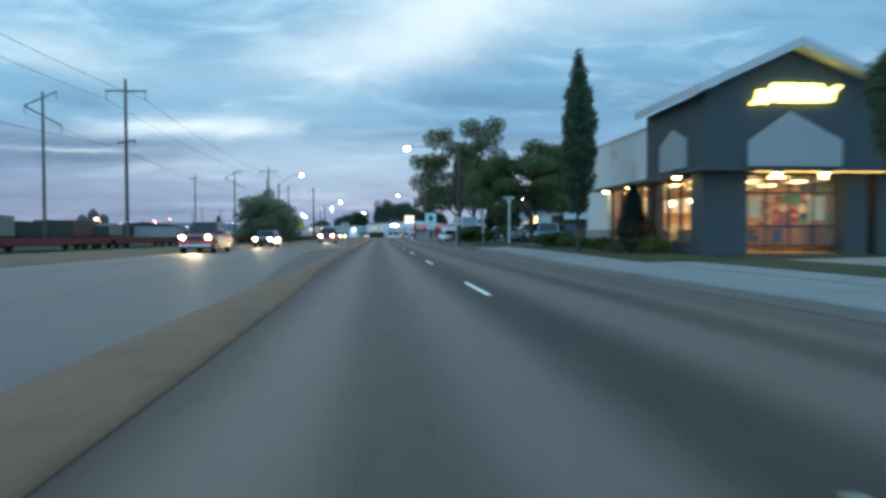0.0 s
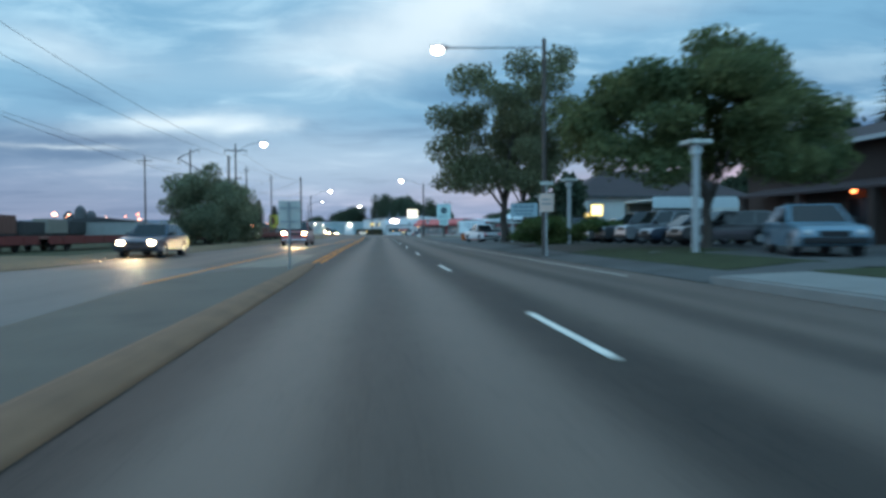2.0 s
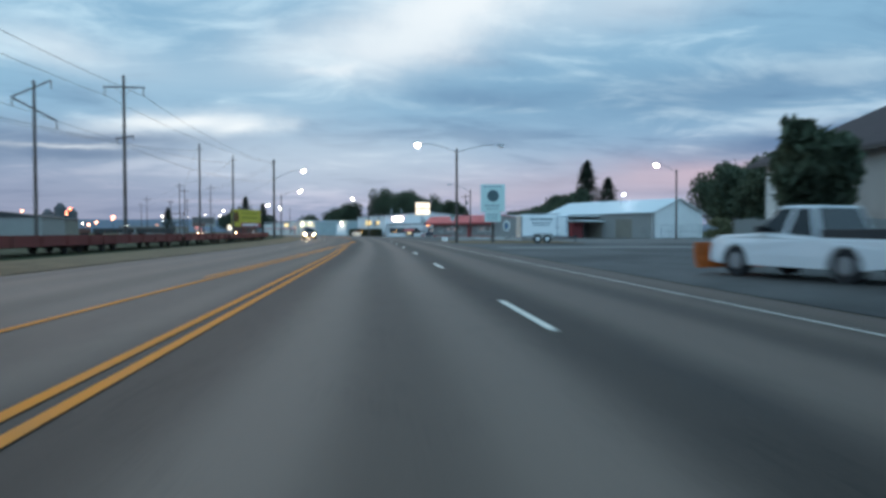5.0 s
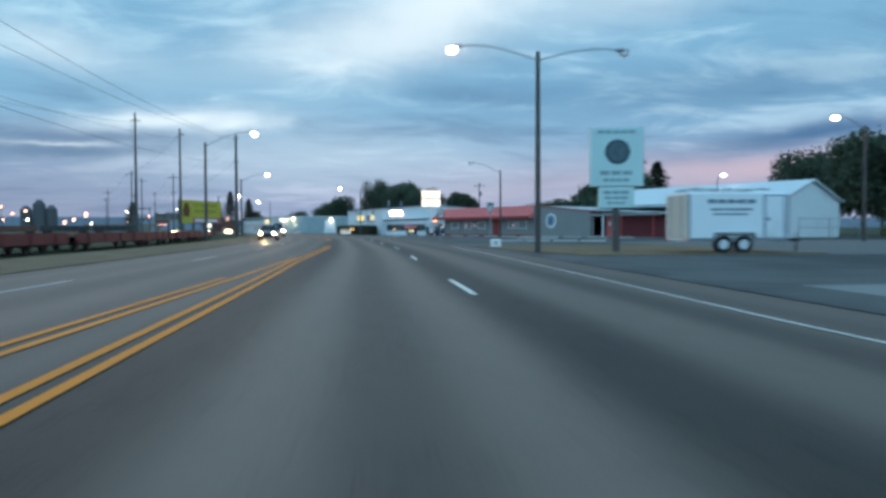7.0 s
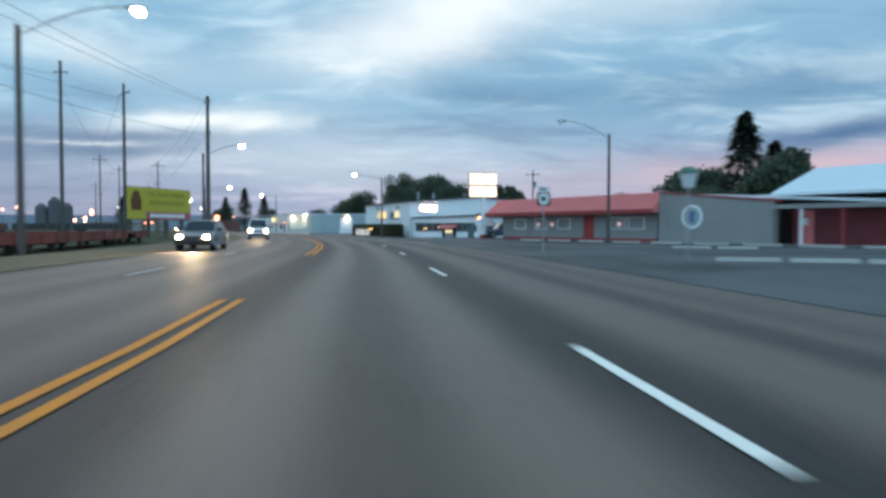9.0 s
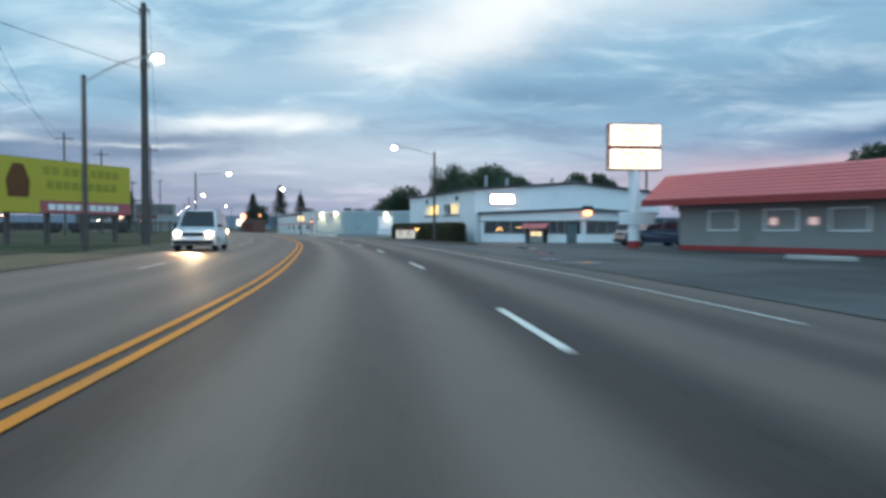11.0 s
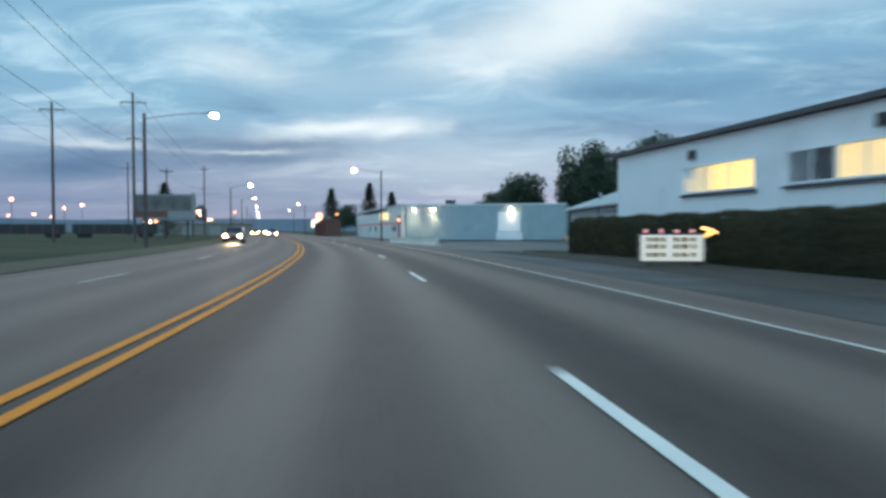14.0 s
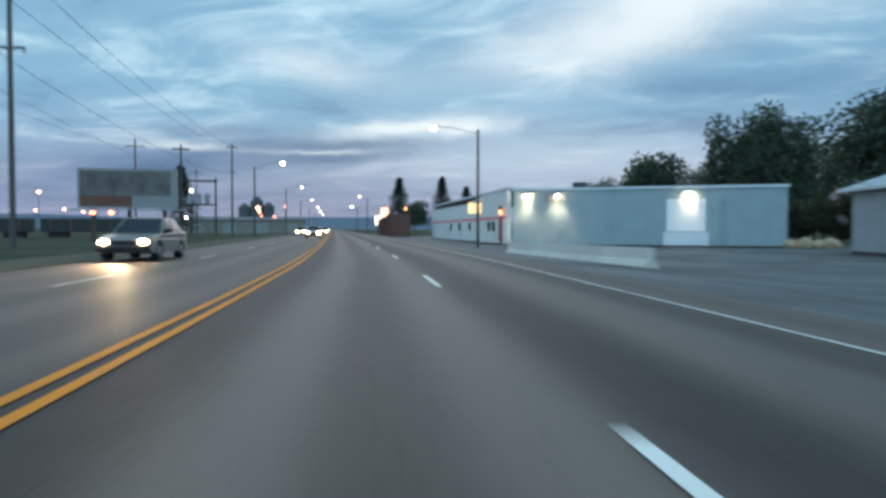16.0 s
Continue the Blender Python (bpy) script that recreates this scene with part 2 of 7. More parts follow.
LEAF_DARK = leaf_material("dark_leaves", (0.185, 0.19, 0.110), (0.22, 0.225, 0.125))
LEAF_FAR = leaf_material("dark_background_leaves", (0.085, 0.11, 0.075), (0.11, 0.135, 0.085))
LEAF_LIGHT = leaf_material("yellow_green_leaves", (0.185, 0.200, 0.086), (0.128, 0.162, 0.076))
LEAF_POPLAR = leaf_material("poplar_leaves", (0.11, 0.155, 0.10), (0.13, 0.17, 0.10))
NEEDLE = leaf_material("conifer_needles", (0.11, 0.135, 0.105), (0.13, 0.15, 0.11))
LEAF_BUSH = leaf_material("shrub_leaves", (0.08, 0.12, 0.04), (0.12, 0.145, 0.05))
LEAF_DRY = leaf_material("dusty_willow_leaves", (0.27, 0.28, 0.175), (0.20, 0.22, 0.14))
LEAF_HEDGE = leaf_material("hedge_leaves", (0.095, 0.092, 0.058), (0.115, 0.105, 0.062))
CHARCOAL = material("charcoal_siding", (0.060, 0.074, 0.076), 0.75, var=0.15)
WHITE_WALL = material("white_painted_wall", (0.88, 0.88, 0.86), 0.8, var=0.05, stain=(0.74, 0.73, 0.70))
CREAM_WALL = material("cream_stucco", (0.68, 0.66, 0.61), 0.85, var=0.08, stain=(0.42, 0.40, 0.37))
GREY_WALL = material("grey_painted_wall", (0.30, 0.29, 0.27), 0.85, var=0.1, stain=(0.24, 0.23, 0.21))
BLUE_WALL = material("pale_blue_steel_wall", (0.345, 0.415, 0.415), 0.6, var=0.16, stain=(0.26, 0.32, 0.32))
TRIM = material("pale_roof_trim", (0.52, 0.52, 0.52), 0.6, var=0.08)
WHITE_METAL = material("white_roof_metal", (0.70, 0.74, 0.74), 0.4, var=0.07)
DARK_TRIM = material("dark_roof_trim", (0.09, 0.085, 0.085), 0.7)
RED_ROOF = material("salmon_red_roof", (0.80, 0.215, 0.20), 0.6, var=0.12)
RED_TRIM = material("dark_red_trim", (0.36, 0.045, 0.042), 0.55, var=0.12)
BRICK_SHINGLE = material("dark_shingles", (0.075, 0.055, 0.055), 0.9, var=0.3, fine=6, bump=0.5)
BROWN_WALL = material("brown_wood_siding", (0.075, 0.05, 0.042), 0.85, var=0.25)
RAIL_RED = material("rusty_red_paint", (0.175, 0.042, 0.036), 0.8, var=0.3, stain=(0.13, 0.06, 0.045))
RUST = material("rust_brown_steel", (0.17, 0.075, 0.055), 0.85, var=0.3)
DARK_STEEL = material("sooty_steel", (0.05, 0.047, 0.046), 0.8, var=0.3)
TAN_STEEL = material("tan_painted_steel", (0.25, 0.22, 0.18), 0.8, var=0.2)
DARK_GLASS = glass("dark_window_glass", alpha=1.0)
CLEAR_GLASS = glass("clear_window_glass", (0.5, 0.5, 0.5), 0.10, 0.03)
CHROME = material("chrome", (0.6, 0.6, 0.6), 0.2, 1.0, var=0.05, bump=0)
BLACK_PLASTIC = material("black_plastic", (0.02, 0.02, 0.022), 0.6)
LAMP_WHITE = glow("lit_street_lamp", (1.0, 0.90, 0.80), 140)
# lens of a switched-off lamp, with a faint glow added to its colour
LAMP_OFF = glow("faint_glow_lamp_lens", (0.6, 0.65, 0.7), 0.05)
LAMP_ORANGE = glow("sodium_lamp", (1.0, 0.31, 0.04), 4.0)
LAMP_FAR = glow("distant_street_lamp", (1.0, 0.90, 0.80), 26)
LAMP_WARM = glow("warm_soffit_lamp", (1.0, 0.72, 0.30), 26)
LAMP_WALL = glow("wall_floodlight", (1.0, 0.80, 0.50), 190)
LAMP_RED = glow("red_signal_lamp", (1.0, 0.22, 0.06), 8)
HEAD = glow("headlight_on", (1.0, 0.64, 0.26), 170)
TAIL = glow("tail_lamp", (0.7, 0.04, 0.02), 0.25, (0.3, 0.02, 0.02))
SIGN_YELLOW = glow("lit_yellow_sign", (1.0, 0.80, 0.12), 5.0)
SIGN_WARM = glow("lit_cream_sign_face", (1.0, 0.87, 0.56), 1.45)
SIGN_DIM = glow("dim_yellow_sign_print", (1.0, 0.70, 0.22), 0.70)
SIGN_WHITE = glow("lit_white_sign_face", (1.0, 0.74, 0.70), 30.0)
WINDOW_LIT = glow("lit_window_interior", (1.0, 0.64, 0.085), 0.92)
PANEL_LIGHT = glow("ceiling_light_panel", (1.0, 0.58, 0.20), 17)
BLUE_LAMP = glow("bluish_mercury_lamp", (0.8, 0.95, 1.0), 40)
FAR_LAMP = glow("distant_lamp", (1.0, 0.85, 0.65), 12)


# ---- building blocks ----
def part(name, bm, mat, parent, label=""):
    """Links a bmesh as one mesh object under its thing or part."""
    me = bpy.data.meshes.new(name)
    bm.to_mesh(me)
    bm.free()
    me.materials.append(mat)
    ob = new(name, me)
    ob.parent = parent
    return tagged(ob, label)


def raw(name, verts, faces, mat, parent=None, label=""):
    me = bpy.data.meshes.new(name)
    me.from_pydata(verts, [], faces)
    me.materials.append(mat)
    ob = new(name, me)
    ob.parent = parent
    return tagged(ob, label)


def thing(name, label, category, x, y, z=0.0, rz=0.0, group="", kind="", scale=1.0):
    ob = new(name)
    ob.empty_display_size = 0.2
    ob.matrix_world = pose(x, y, z, 0, 0, rz) @ Matrix.Diagonal((scale, scale, scale, 1))
    return tagged(ob, label, category, group, kind)


def box(bm, x0, x1, y0, y1, z0, z1, bevel=0.0):
    r = bmesh.ops.create_cube(bm, size=1.0, matrix=Matrix.Translation(((x0 + x1) / 2, (y0 + y1) / 2, (z0 + z1) / 2)) @ Matrix.Diagonal((x1 - x0, y1 - y0, z1 - z0, 1)))
    if bevel:
        edges = list({e for v in r["verts"] for e in v.link_edges})
        bmesh.ops.bevel(bm, geom=edges, offset=bevel, segments=2, affect="EDGES", profile=0.5)
    return bm


def slab(*a, **kw):
    return box(bmesh.new(), *a, **kw)


def rod(bm, a, b, r0, r1=None, n=10, caps=True):
    a, b = Vector(a), Vector(b)
    m = Matrix.Translation((a + b) / 2) @ (b - a).to_track_quat("Z", "Y").to_matrix().to_4x4()
    bmesh.ops.create_cone(bm, cap_ends=caps, segments=n, radius1=r0, radius2=r0 if r1 is None else r1, depth=(b - a).length, matrix=m)
    return bm


def tube(a, b, r0, r1=None, n=10):
    return rod(bmesh.new(), a, b, r0, r1, n)


def ball(x, y, z, rx, ry, rz, n=10):
    bm = bmesh.new()
    bmesh.ops.create_uvsphere(bm, u_segments=n + 4, v_segments=n, radius=1.0, matrix=Matrix.Translation((x, y, z)) @ Matrix.Diagonal((rx, ry, rz, 1)))
    return bm


def prism(profile, x0, x1, axis="x"):
    """Extrudes a closed outline of (a, z) pairs; axis x: the outline lies in y and z, axis y: in x and z."""
    bm = bmesh.new()
    put = (lambda t, a, z: (t, a, z)) if axis == "x" else (lambda t, a, z: (a, t, z))
    lo = [bm.verts.new(put(x0, a, z)) for a, z in profile]
    hi = [bm.verts.new(put(x1, a, z)) for a, z in profile]
    bm.faces.new(lo)
    bm.faces.new(hi)
    for i in range(len(lo)):
        j = (i + 1) % len(lo)
        bm.faces.new((lo[i], lo[j], hi[j], hi[i]))
    bmesh.ops.recalc_face_normals(bm, faces=bm.faces)
    return bm


# ---- the road's line: straight, then a long bend to the left ----
CONTROL = [(0, -90), (0, -45), (0, 0), (0, 30.6), (0, 61.5), (0.33, 102.5), (0.42, 114.8), (0.45, 126.9), (0.25, 143.2), (-0.4, 160), (-1.92, 185.4), (-4.19, 202.7), (-7.23, 220.1),
           (-11.19, 238), (-16.26, 256.5), (-19.23, 265.9), (-23.9, 279.5), (-27.8, 290.2), (-42.3, 327.5), (-79.1, 420.5), (-189.6, 699.4), (-484, 1443), (-600, 1740)]


def line_of(control):
    pts = [Vector((*p, 0)) for p in control]
    out = []
    for i in range(1, len(pts) - 2):
        p0, p1, p2, p3 = pts[i - 1:i + 3]
        n = max(2, int((p2 - p1).length / 1.5))
        t0, t1, t2 = (p1 - p0).length ** 0.5, (p2 - p1).length ** 0.5, (p3 - p2).length ** 0.5
        m1 = (p1 - p0) / t0 - (p2 - p0) / (t0 + t1) + (p2 - p1) / t1
        m2 = (p2 - p1) / t1 - (p3 - p1) / (t1 + t2) + (p3 - p2) / t2
        m1, m2 = m1 * t1, m2 * t1
        for j in range(n):
            t = j / n
            out.append(p1 * (2 * t**3 - 3 * t**2 + 1) + m1 * (t**3 - 2 * t**2 + t) + p2 * (-2 * t**3 + 3 * t**2) + m2 * (t**3 - t**2))
    return out


LINE = line_of(CONTROL)
ARC = [0.0]
for a, b in zip(LINE, LINE[1:]):
    ARC.append(ARC[-1] + (b - a).length)
ZERO = min(range(len(LINE)), key=lambda i: LINE[i].length)
ARC = [a - ARC[ZERO] for a in ARC]
LX, LY = np.array([p.x for p in LINE]), np.array([p.y for p in LINE])
S_MIN, S_MAX = ARC[0] + 0.5, ARC[-1] - 1


def at(s, off=0.0, z=0.0):
    """The place s metres along the road and off metres to its right."""
    x, y = np.interp(s, ARC, LX), np.interp(s, ARC, LY)
    dx, dy = np.interp(s + 0.8, ARC, LX) - np.interp(s - 0.8, ARC, LX), np.interp(s + 0.8, ARC, LY) - np.interp(s - 0.8, ARC, LY)
    n = math.hypot(dx, dy)
    return Vector((x + off * dy / n, y - off * dx / n, z))


def heading(s):
    a, b = at(s - 1), at(s + 1)
    return math.degrees(math.atan2(-(b.x - a.x), b.y - a.y))


def table(rows):
    ss, vv = zip(*rows)
    return lambda s: float(np.interp(s, ss, vv))


def ribbon(name, s0, s1, left, right, z, mat, parent=None, step=2.0, across=1, skirt=0.0):
    """A strip that follows the road between two offsets; uv in metres. skirt: how far its sides reach down."""
    left = left if callable(left) else (lambda s, v=left: v)
    right = right if callable(right) else (lambda s, v=right: v)
    zf = z if callable(z) else (lambda s, o, v=z: v)
    n = max(1, int((s1 - s0) / step))
    verts, faces, uvs = [], [], []
    for i in range(n + 1):
        s = s0 + (s1 - s0) * i / n
        l, r = left(s), right(s)
        for j in range(across + 1):
            o = l + (r - l) * j / across
            verts.append(at(s, o, zf(s, o)))
            uvs.append((o, s))
    w = across + 1
    for i in range(n):
        for j in range(across):
            a = i * w + j
            faces.append((a, a + 1, a + w + 1, a + w))
    if skirt:
        edge = [i * w for i in range(n + 1)] + [n * w + j for j in range(1, w)] + [i * w + across for i in range(n - 1, -1, -1)] + [j for j in range(across - 1, 0, -1)]
        base = len(verts)
        for e in edge:
            p = verts[e].copy()
            p.z -= skirt
            verts.append(p)
            uvs.append(uvs[e])
        for i in range(len(edge)):
            j = (i + 1) % len(edge)
            faces.append((edge[i], edge[j], base + j, base + i))
    me = bpy.data.meshes.new(name)
    me.from_pydata(verts, [], faces)
    layer = me.uv_layers.new(name="UVMap")
    for loop in me.loops:
        layer.data[loop.index].uv = uvs[loop.vertex_index]
    me.materials.append(mat)
    ob = new(name, me)
    ob.parent = parent
    return ob


# ---- ground and road ----
RIGHT_RISE = table([(-60, 0.30), (62, 0.30), (76, 0.20), (94, 0.0), (215, 0.0), (240, -0.26), (310, -0.48), (420, -0.5), (600, 0.0)])


def rise(x, y):
    """Height of the land: the lots on the right lie a little above the road at first."""
    off = x - float(np.interp(y, LY, LX))
    t = min(1.0, max(0.0, (off - 6.2) / 3.5))
    return RIGHT_RISE(y) * t * t * (3 - 2 * t) - 0.03


def build_ground():
    xs = [-4200, -2500, -1200, -600, -300, -160, -90] + list(np.arange(-60, 61, 3.0)) + [5.0, 6.2, 6.8, 7.4, 8.2, 9.1, 9.9] + [90, 160, 300, 600, 1200, 2500, 4200]
    ys = [-3500, -1500, -600, -250, -120] + list(np.arange(-60, 421, 5.0)) + [450, 560, 800, 1300, 2400, 4500]
    xs, ys = sorted(set(float(v) for v in xs)), sorted(set(float(v) for v in ys))
    verts = [(x, y, rise(x, y) - (0.0 if math.hypot(x, y) < 900 else 0.6)) for y in ys for x in xs]
    w = len(xs)
    faces = [(i * w + j, i * w + j + 1, (i + 1) * w + j + 1, (i + 1) * w + j) for i in range(len(ys) - 1) for j in range(w - 1)]
    tagged(raw("ground", verts, faces, GROUND), "dry grass and dirt ground stretching to the horizon", "ground", kind="structure")


build_ground()
LEFT_EDGE = table([(-90, -16), (0, -13.8), (29, -12.1), (53, -9.9), (78, -9.2), (128, -8.6), (148, -8.4), (260, -8.7), (900, -8.7)])
RIGHT_EDGE = table([(-90, 5.75), (20, 5.75), (33, 6.4), (45, 6.3), (62, 6.1), (100, 5.9), (140, 6.2), (230, 5.6), (900, 5.6)])
DASH_OFF = table([(-90, 1.82), (50, 1.91), (75, 1.84), (111, 1.7), (124, 1.6), (135, 1.62), (148, 1.82), (197, 1.65), (208, 1.6), (233, 1.4), (245, 1.28), (282, 1.3), (600, 1.5)])
EDGE_OFF = table([(40, 5.65), (47, 5.59), (63, 5.3), (69.6, 5.1), (110, 4.75), (118, 4.57), (136, 4.9), (144, 4.97), (193, 4.74), (210, 4.59), (227, 4.44), (245, 4.3), (600, 4.4)])
YELLOW_OFF = table([(40, -1.95), (59, -1.95), (68, -2.03), (109, -2.08), (117, -2.2), (133, -2.38), (141, -2.2), (149, -1.95), (191, -2.06), (208, -2.22), (226, -2.2), (245, -2.12), (600, -2.1)])
TURN_OFF = table([(40, -4.75), (65, -4.57), (71, -4.44), (111, -3.28), (118, -3.1), (133, -2.72), (141, -2.3)])

road = ribbon("road", S_MIN, S_MAX, LEFT_EDGE, RIGHT_EDGE, 0.0, ASPHALT, step=2.5, across=6)
tagged(road, "worn grey asphalt four-lane road with darker oil streaks", "road", kind="structure")
MEDIAN_LEFT = table([(-90, -2.3), (13, -2.32), (17, -2.6), (21, -2.95), (25, -3.2), (38, -3.95), (43, -4.3), (51, -4.4)])
pale = ribbon("road_surface_old", S_MIN, 51.0, LEFT_EDGE, MEDIAN_LEFT, 0.004, PALE_ROAD, step=2.5, across=3)
tagged(pale, "pale old asphalt of the opposite carriageway", "road", kind="structure")
apron = ribbon("concrete_patch", 51.2, 62.0, table([(51.2, -4.5), (62, -3.6)]), table([(51.2, -2.62), (62, -2.7)]), 0.006, material("patch_concrete", (0.225, 0.188, 0.148), 0.9, var=0.4, scale=1.4, stain=(0.10, 0.085, 0.07)), step=2)
tagged(apron, "pale concrete patch in the turning lane", "road patch", kind="structure")

# raised median with a painted curb
median = ribbon("median", 14.0, 50.5, lambda s: MEDIAN_LEFT(s) + 0.02 + max(0.0, s - 47.0) * 0.55, -2.14, 0.08, MEDIAN_TOP, step=1.0, skirt=0.2)
tagged(median, "raised concrete median island beside the lane", "median", kind="structure")
CURB_IN = table([(-90, -2.28), (13, -2.30), (18, -2.136), (50, -2.15), (52.8, -2.05)])
CURB_OUT = table([(-90, -1.45), (12, -1.43), (20, -1.66), (46, -1.74), (51, -1.82), (52.8, -1.95)])


def curb_height(s, o):
    """A mountable curb: a slope up from the gutter, then a rounded top."""
    f = (CURB_OUT(s) - o) / max(0.05, CURB_OUT(s) - CURB_IN(s))
    return (0.02 + 0.075 * math.sin(min(1.0, f / 0.62) * math.pi / 2)) * min(1.0, max(0.25, (53.2 - s) / 1.6))


curb = ribbon("median_curb", S_MIN, 52.8, CURB_IN, CURB_OUT, curb_height, CURB, step=1.0, across=8, skirt=0.2)
for f in curb.data.polygons:
    f.use_smooth = True
tagged(curb, "tan painted concrete curb along the median", "curb", kind="structure")


def stripe(name, s0, s1, off, width, mat, label, z=0.010, group=""):
    f = off if callable(off) else (lambda s, v=off: v)
    ob = ribbon(name, s0, s1, lambda s: f(s) - width / 2, lambda s: f(s) + width / 2, z, mat, step=2.0)
    return tagged(ob, label, "road marking", group, "structure")


for shift in (-0.125, 0.125):
    for s0, s1 in ((53.6, 153.5), (170.5, 620.0)):
        stripe("centre_line", s0, s1, lambda s, d=shift: YELLOW_OFF(s) + d, 0.115, YELLOW, "solid yellow centre line painted on the asphalt", group="double yellow line")
stripe("turn_lane_line", 45.0, 136.0, TURN_OFF, 0.115, YELLOW, "solid yellow turning lane line", group="turn lane lines")
stripe("turn_lane_line", 94.0, 126.0, lambda s: TURN_OFF(s) - 0.26, 0.115, YELLOW, "solid yellow turning lane line", group="turn lane lines")
s = 13.1 - 12.22 * 3
while s < 540:
    stripe("lane_dash", s - 1.55, s + 1.55, DASH_OFF, 0.11, WHITE_LINE, "worn white lane dash on the asphalt", group="white lane dashes")
    s += 12.22
s = 124.0
while s < 480:
    stripe("lane_dash", s - 1.55, s + 1.55, table([(110, -6.3), (124, -6.2), (148, -5.4), (160, -5.2), (198, -5.7), (600, -5.6)]), 0.11, WORN_LINE, "faint worn white lane dash on the asphalt", group="white lane dashes, oncoming side")
    s += 12.2
for s0, s1 in ((45.5, 148.5), (184.0, 600.0)):
    stripe("edge_line", s0, s1, EDGE_OFF, 0.065, EDGE_PAINT, "solid white edge line", group="edge lines")

seam = ribbon("tar_seam", 183.0, 212.0, lambda s: 1.78 + 0.06 * math.sin(s * 0.7) + 0.03 * math.sin(s * 2.1), lambda s: 1.82 + 0.06 * math.sin(s * 0.7) + 0.03 * math.sin(s * 2.1 + 0.4), 0.007, material("fresh_tar", (0.135, 0.108, 0.090), 0.95, spec=0.05), step=0.4)
tagged(seam, "dark wavy tar seam in the asphalt", "road patch", kind="structure")

# right side: gutter, curb, pavement and lawn at first, then lots
side_curb = ribbon("kerb", S_MIN, 43.0, RIGHT_EDGE, lambda s: RIGHT_EDGE(s) + 0.18, 0.15, CONCRETE, step=1.0, skirt=0.2)
tagged(side_curb, "weathered concrete kerb along the road", "kerb", kind="structure")
walk_strip = ribbon("pavement", S_MIN, 43.0, lambda s: RIGHT_EDGE(s) + 0.184, lambda s: RIGHT_EDGE(s) + 2.0, lambda s, o: 0.15 + 0.03 * (o - 5.8), CONCRETE, step=1.5, across=2, skirt=0.2)
tagged(walk_strip, "pale concrete pavement beside the kerb", "pavement", kind="structure")
lawn = ribbon("lawn_strip", 19.0, 43.0, lambda s: RIGHT_EDGE(s) + 2.01, 10.6, lambda s, o: 0.225 + 0.03 * (o - 7.6), GRASS, step=1.0, across=4, skirt=0.3)
tagged(lawn, "narrow green lawn strip in front of the restaurant", "lawn", kind="structure")
plaza = ribbon("driveway", S_MIN, 19.0, lambda s: RIGHT_EDGE(s) + 2.01, 26.0, lambda s, o: 0.22 + 0.012 * (o - 7.6), CONCRETE, step=3.0, across=6, skirt=0.3)
tagged(plaza, "pale concrete forecourt of the restaurant", "driveway", kind="structure")
lot_a = ribbon("car_park", 43.0, 103.0, lambda s: RIGHT_EDGE(s) + 0.01, 22.0, lambda s, o: rise(o, s) + 0.04, LOT, step=2.5, across=10)
tagged(lot_a, "dark patched asphalt of the roadside lot", "car park", kind="structure")
verge_a = ribbon("grass_verge", 45.0, 57.5, 7.7, table([(45, 10.0), (52, 10.1), (53, 12.9), (58, 12.9)]), lambda s, o: rise(o, s) + 0.055, GRASS, step=1.0, across=4, skirt=0.1)
tagged(verge_a, "rough dull grass verge before the parked cars", "verge", kind="structure")
verge_b = ribbon("dirt_verge", 57.51, 79.0, table([(57, 7.7), (66, 8.2), (79, 8.6)]), 12.9, lambda s, o: rise(o, s) + 0.055, DIRT, step=1.0, across=4, skirt=0.1)
tagged(verge_b, "dark bare dirt verge by the lot", "verge", kind="structure")
lot_b = ribbon("gravel_lot", 103.01, 135.5, lambda s: RIGHT_EDGE(s) + 0.01, 46.0, 0.012, LOT, step=2.5, across=6)
tagged(lot_b, "dark asphalt and gravel lot beside the trailer", "gravel lot", kind="structure")
drive = ribbon("concrete_drive", 118.6, 122.2, 7.6, 40.0, 0.018, CONCRETE, step=1.2, across=8)
tagged(drive, "pale concrete drive across the lot", "driveway", kind="structure")
lot_c = ribbon("gravel_yard", 135.51, 160.0, 18.0, 52.0, 0.010, GRAVEL, step=2.5, across=6)
tagged(lot_c, "grey gravel yard in front of the barn", "gravel yard", kind="structure")
apron_b = ribbon("lot_apron", 135.51, 160.0, lambda s: RIGHT_EDGE(s) + 0.01, 17.99, 0.008, LOT, step=2.5, across=4)
tagged(apron_b, "dark asphalt apron beside the grass strip", "car park", kind="structure")
strip = ribbon("dry_grass_strip", 135.51, 149.6, table([(135, 8.2), (141, 7.0), (150, 6.6), (157, 7.6)]), 17.9, 0.045, DRY, step=1.5, across=4, skirt=0.1)
tagged(strip, "dry tan grass strip beside the road", "grass strip", kind="structure")
lot_d = ribbon("shop_car_park", 160.01, 268.0, lambda s: RIGHT_EDGE(s) + 0.01, 46.0, lambda s, o: 0.012 + RIGHT_RISE(s) * min(1.0, (o - 5.5) / 3.5), LOT, step=2.5, across=8)
tagged(lot_d, "dark asphalt car park in front of the shops", "car park", kind="structure")
YARD = road_material("grey_yard_asphalt", (0.125, 0.120, 0.112), ((9.0, 1.5, -0.2), (14.0, 2.5, 0.1)), 0.6)
lot_e = ribbon("yard", 268.01, 420.0, lambda s: RIGHT_EDGE(s) + 0.01, 50.0, lambda s, o: 0.012 + RIGHT_RISE(s) * min(1.0, (o - 5.5) / 3.5), YARD, step=2.5, across=8)
tagged(lot_e, "pale grey asphalt yard before the warehouse", "yard", kind="structure")
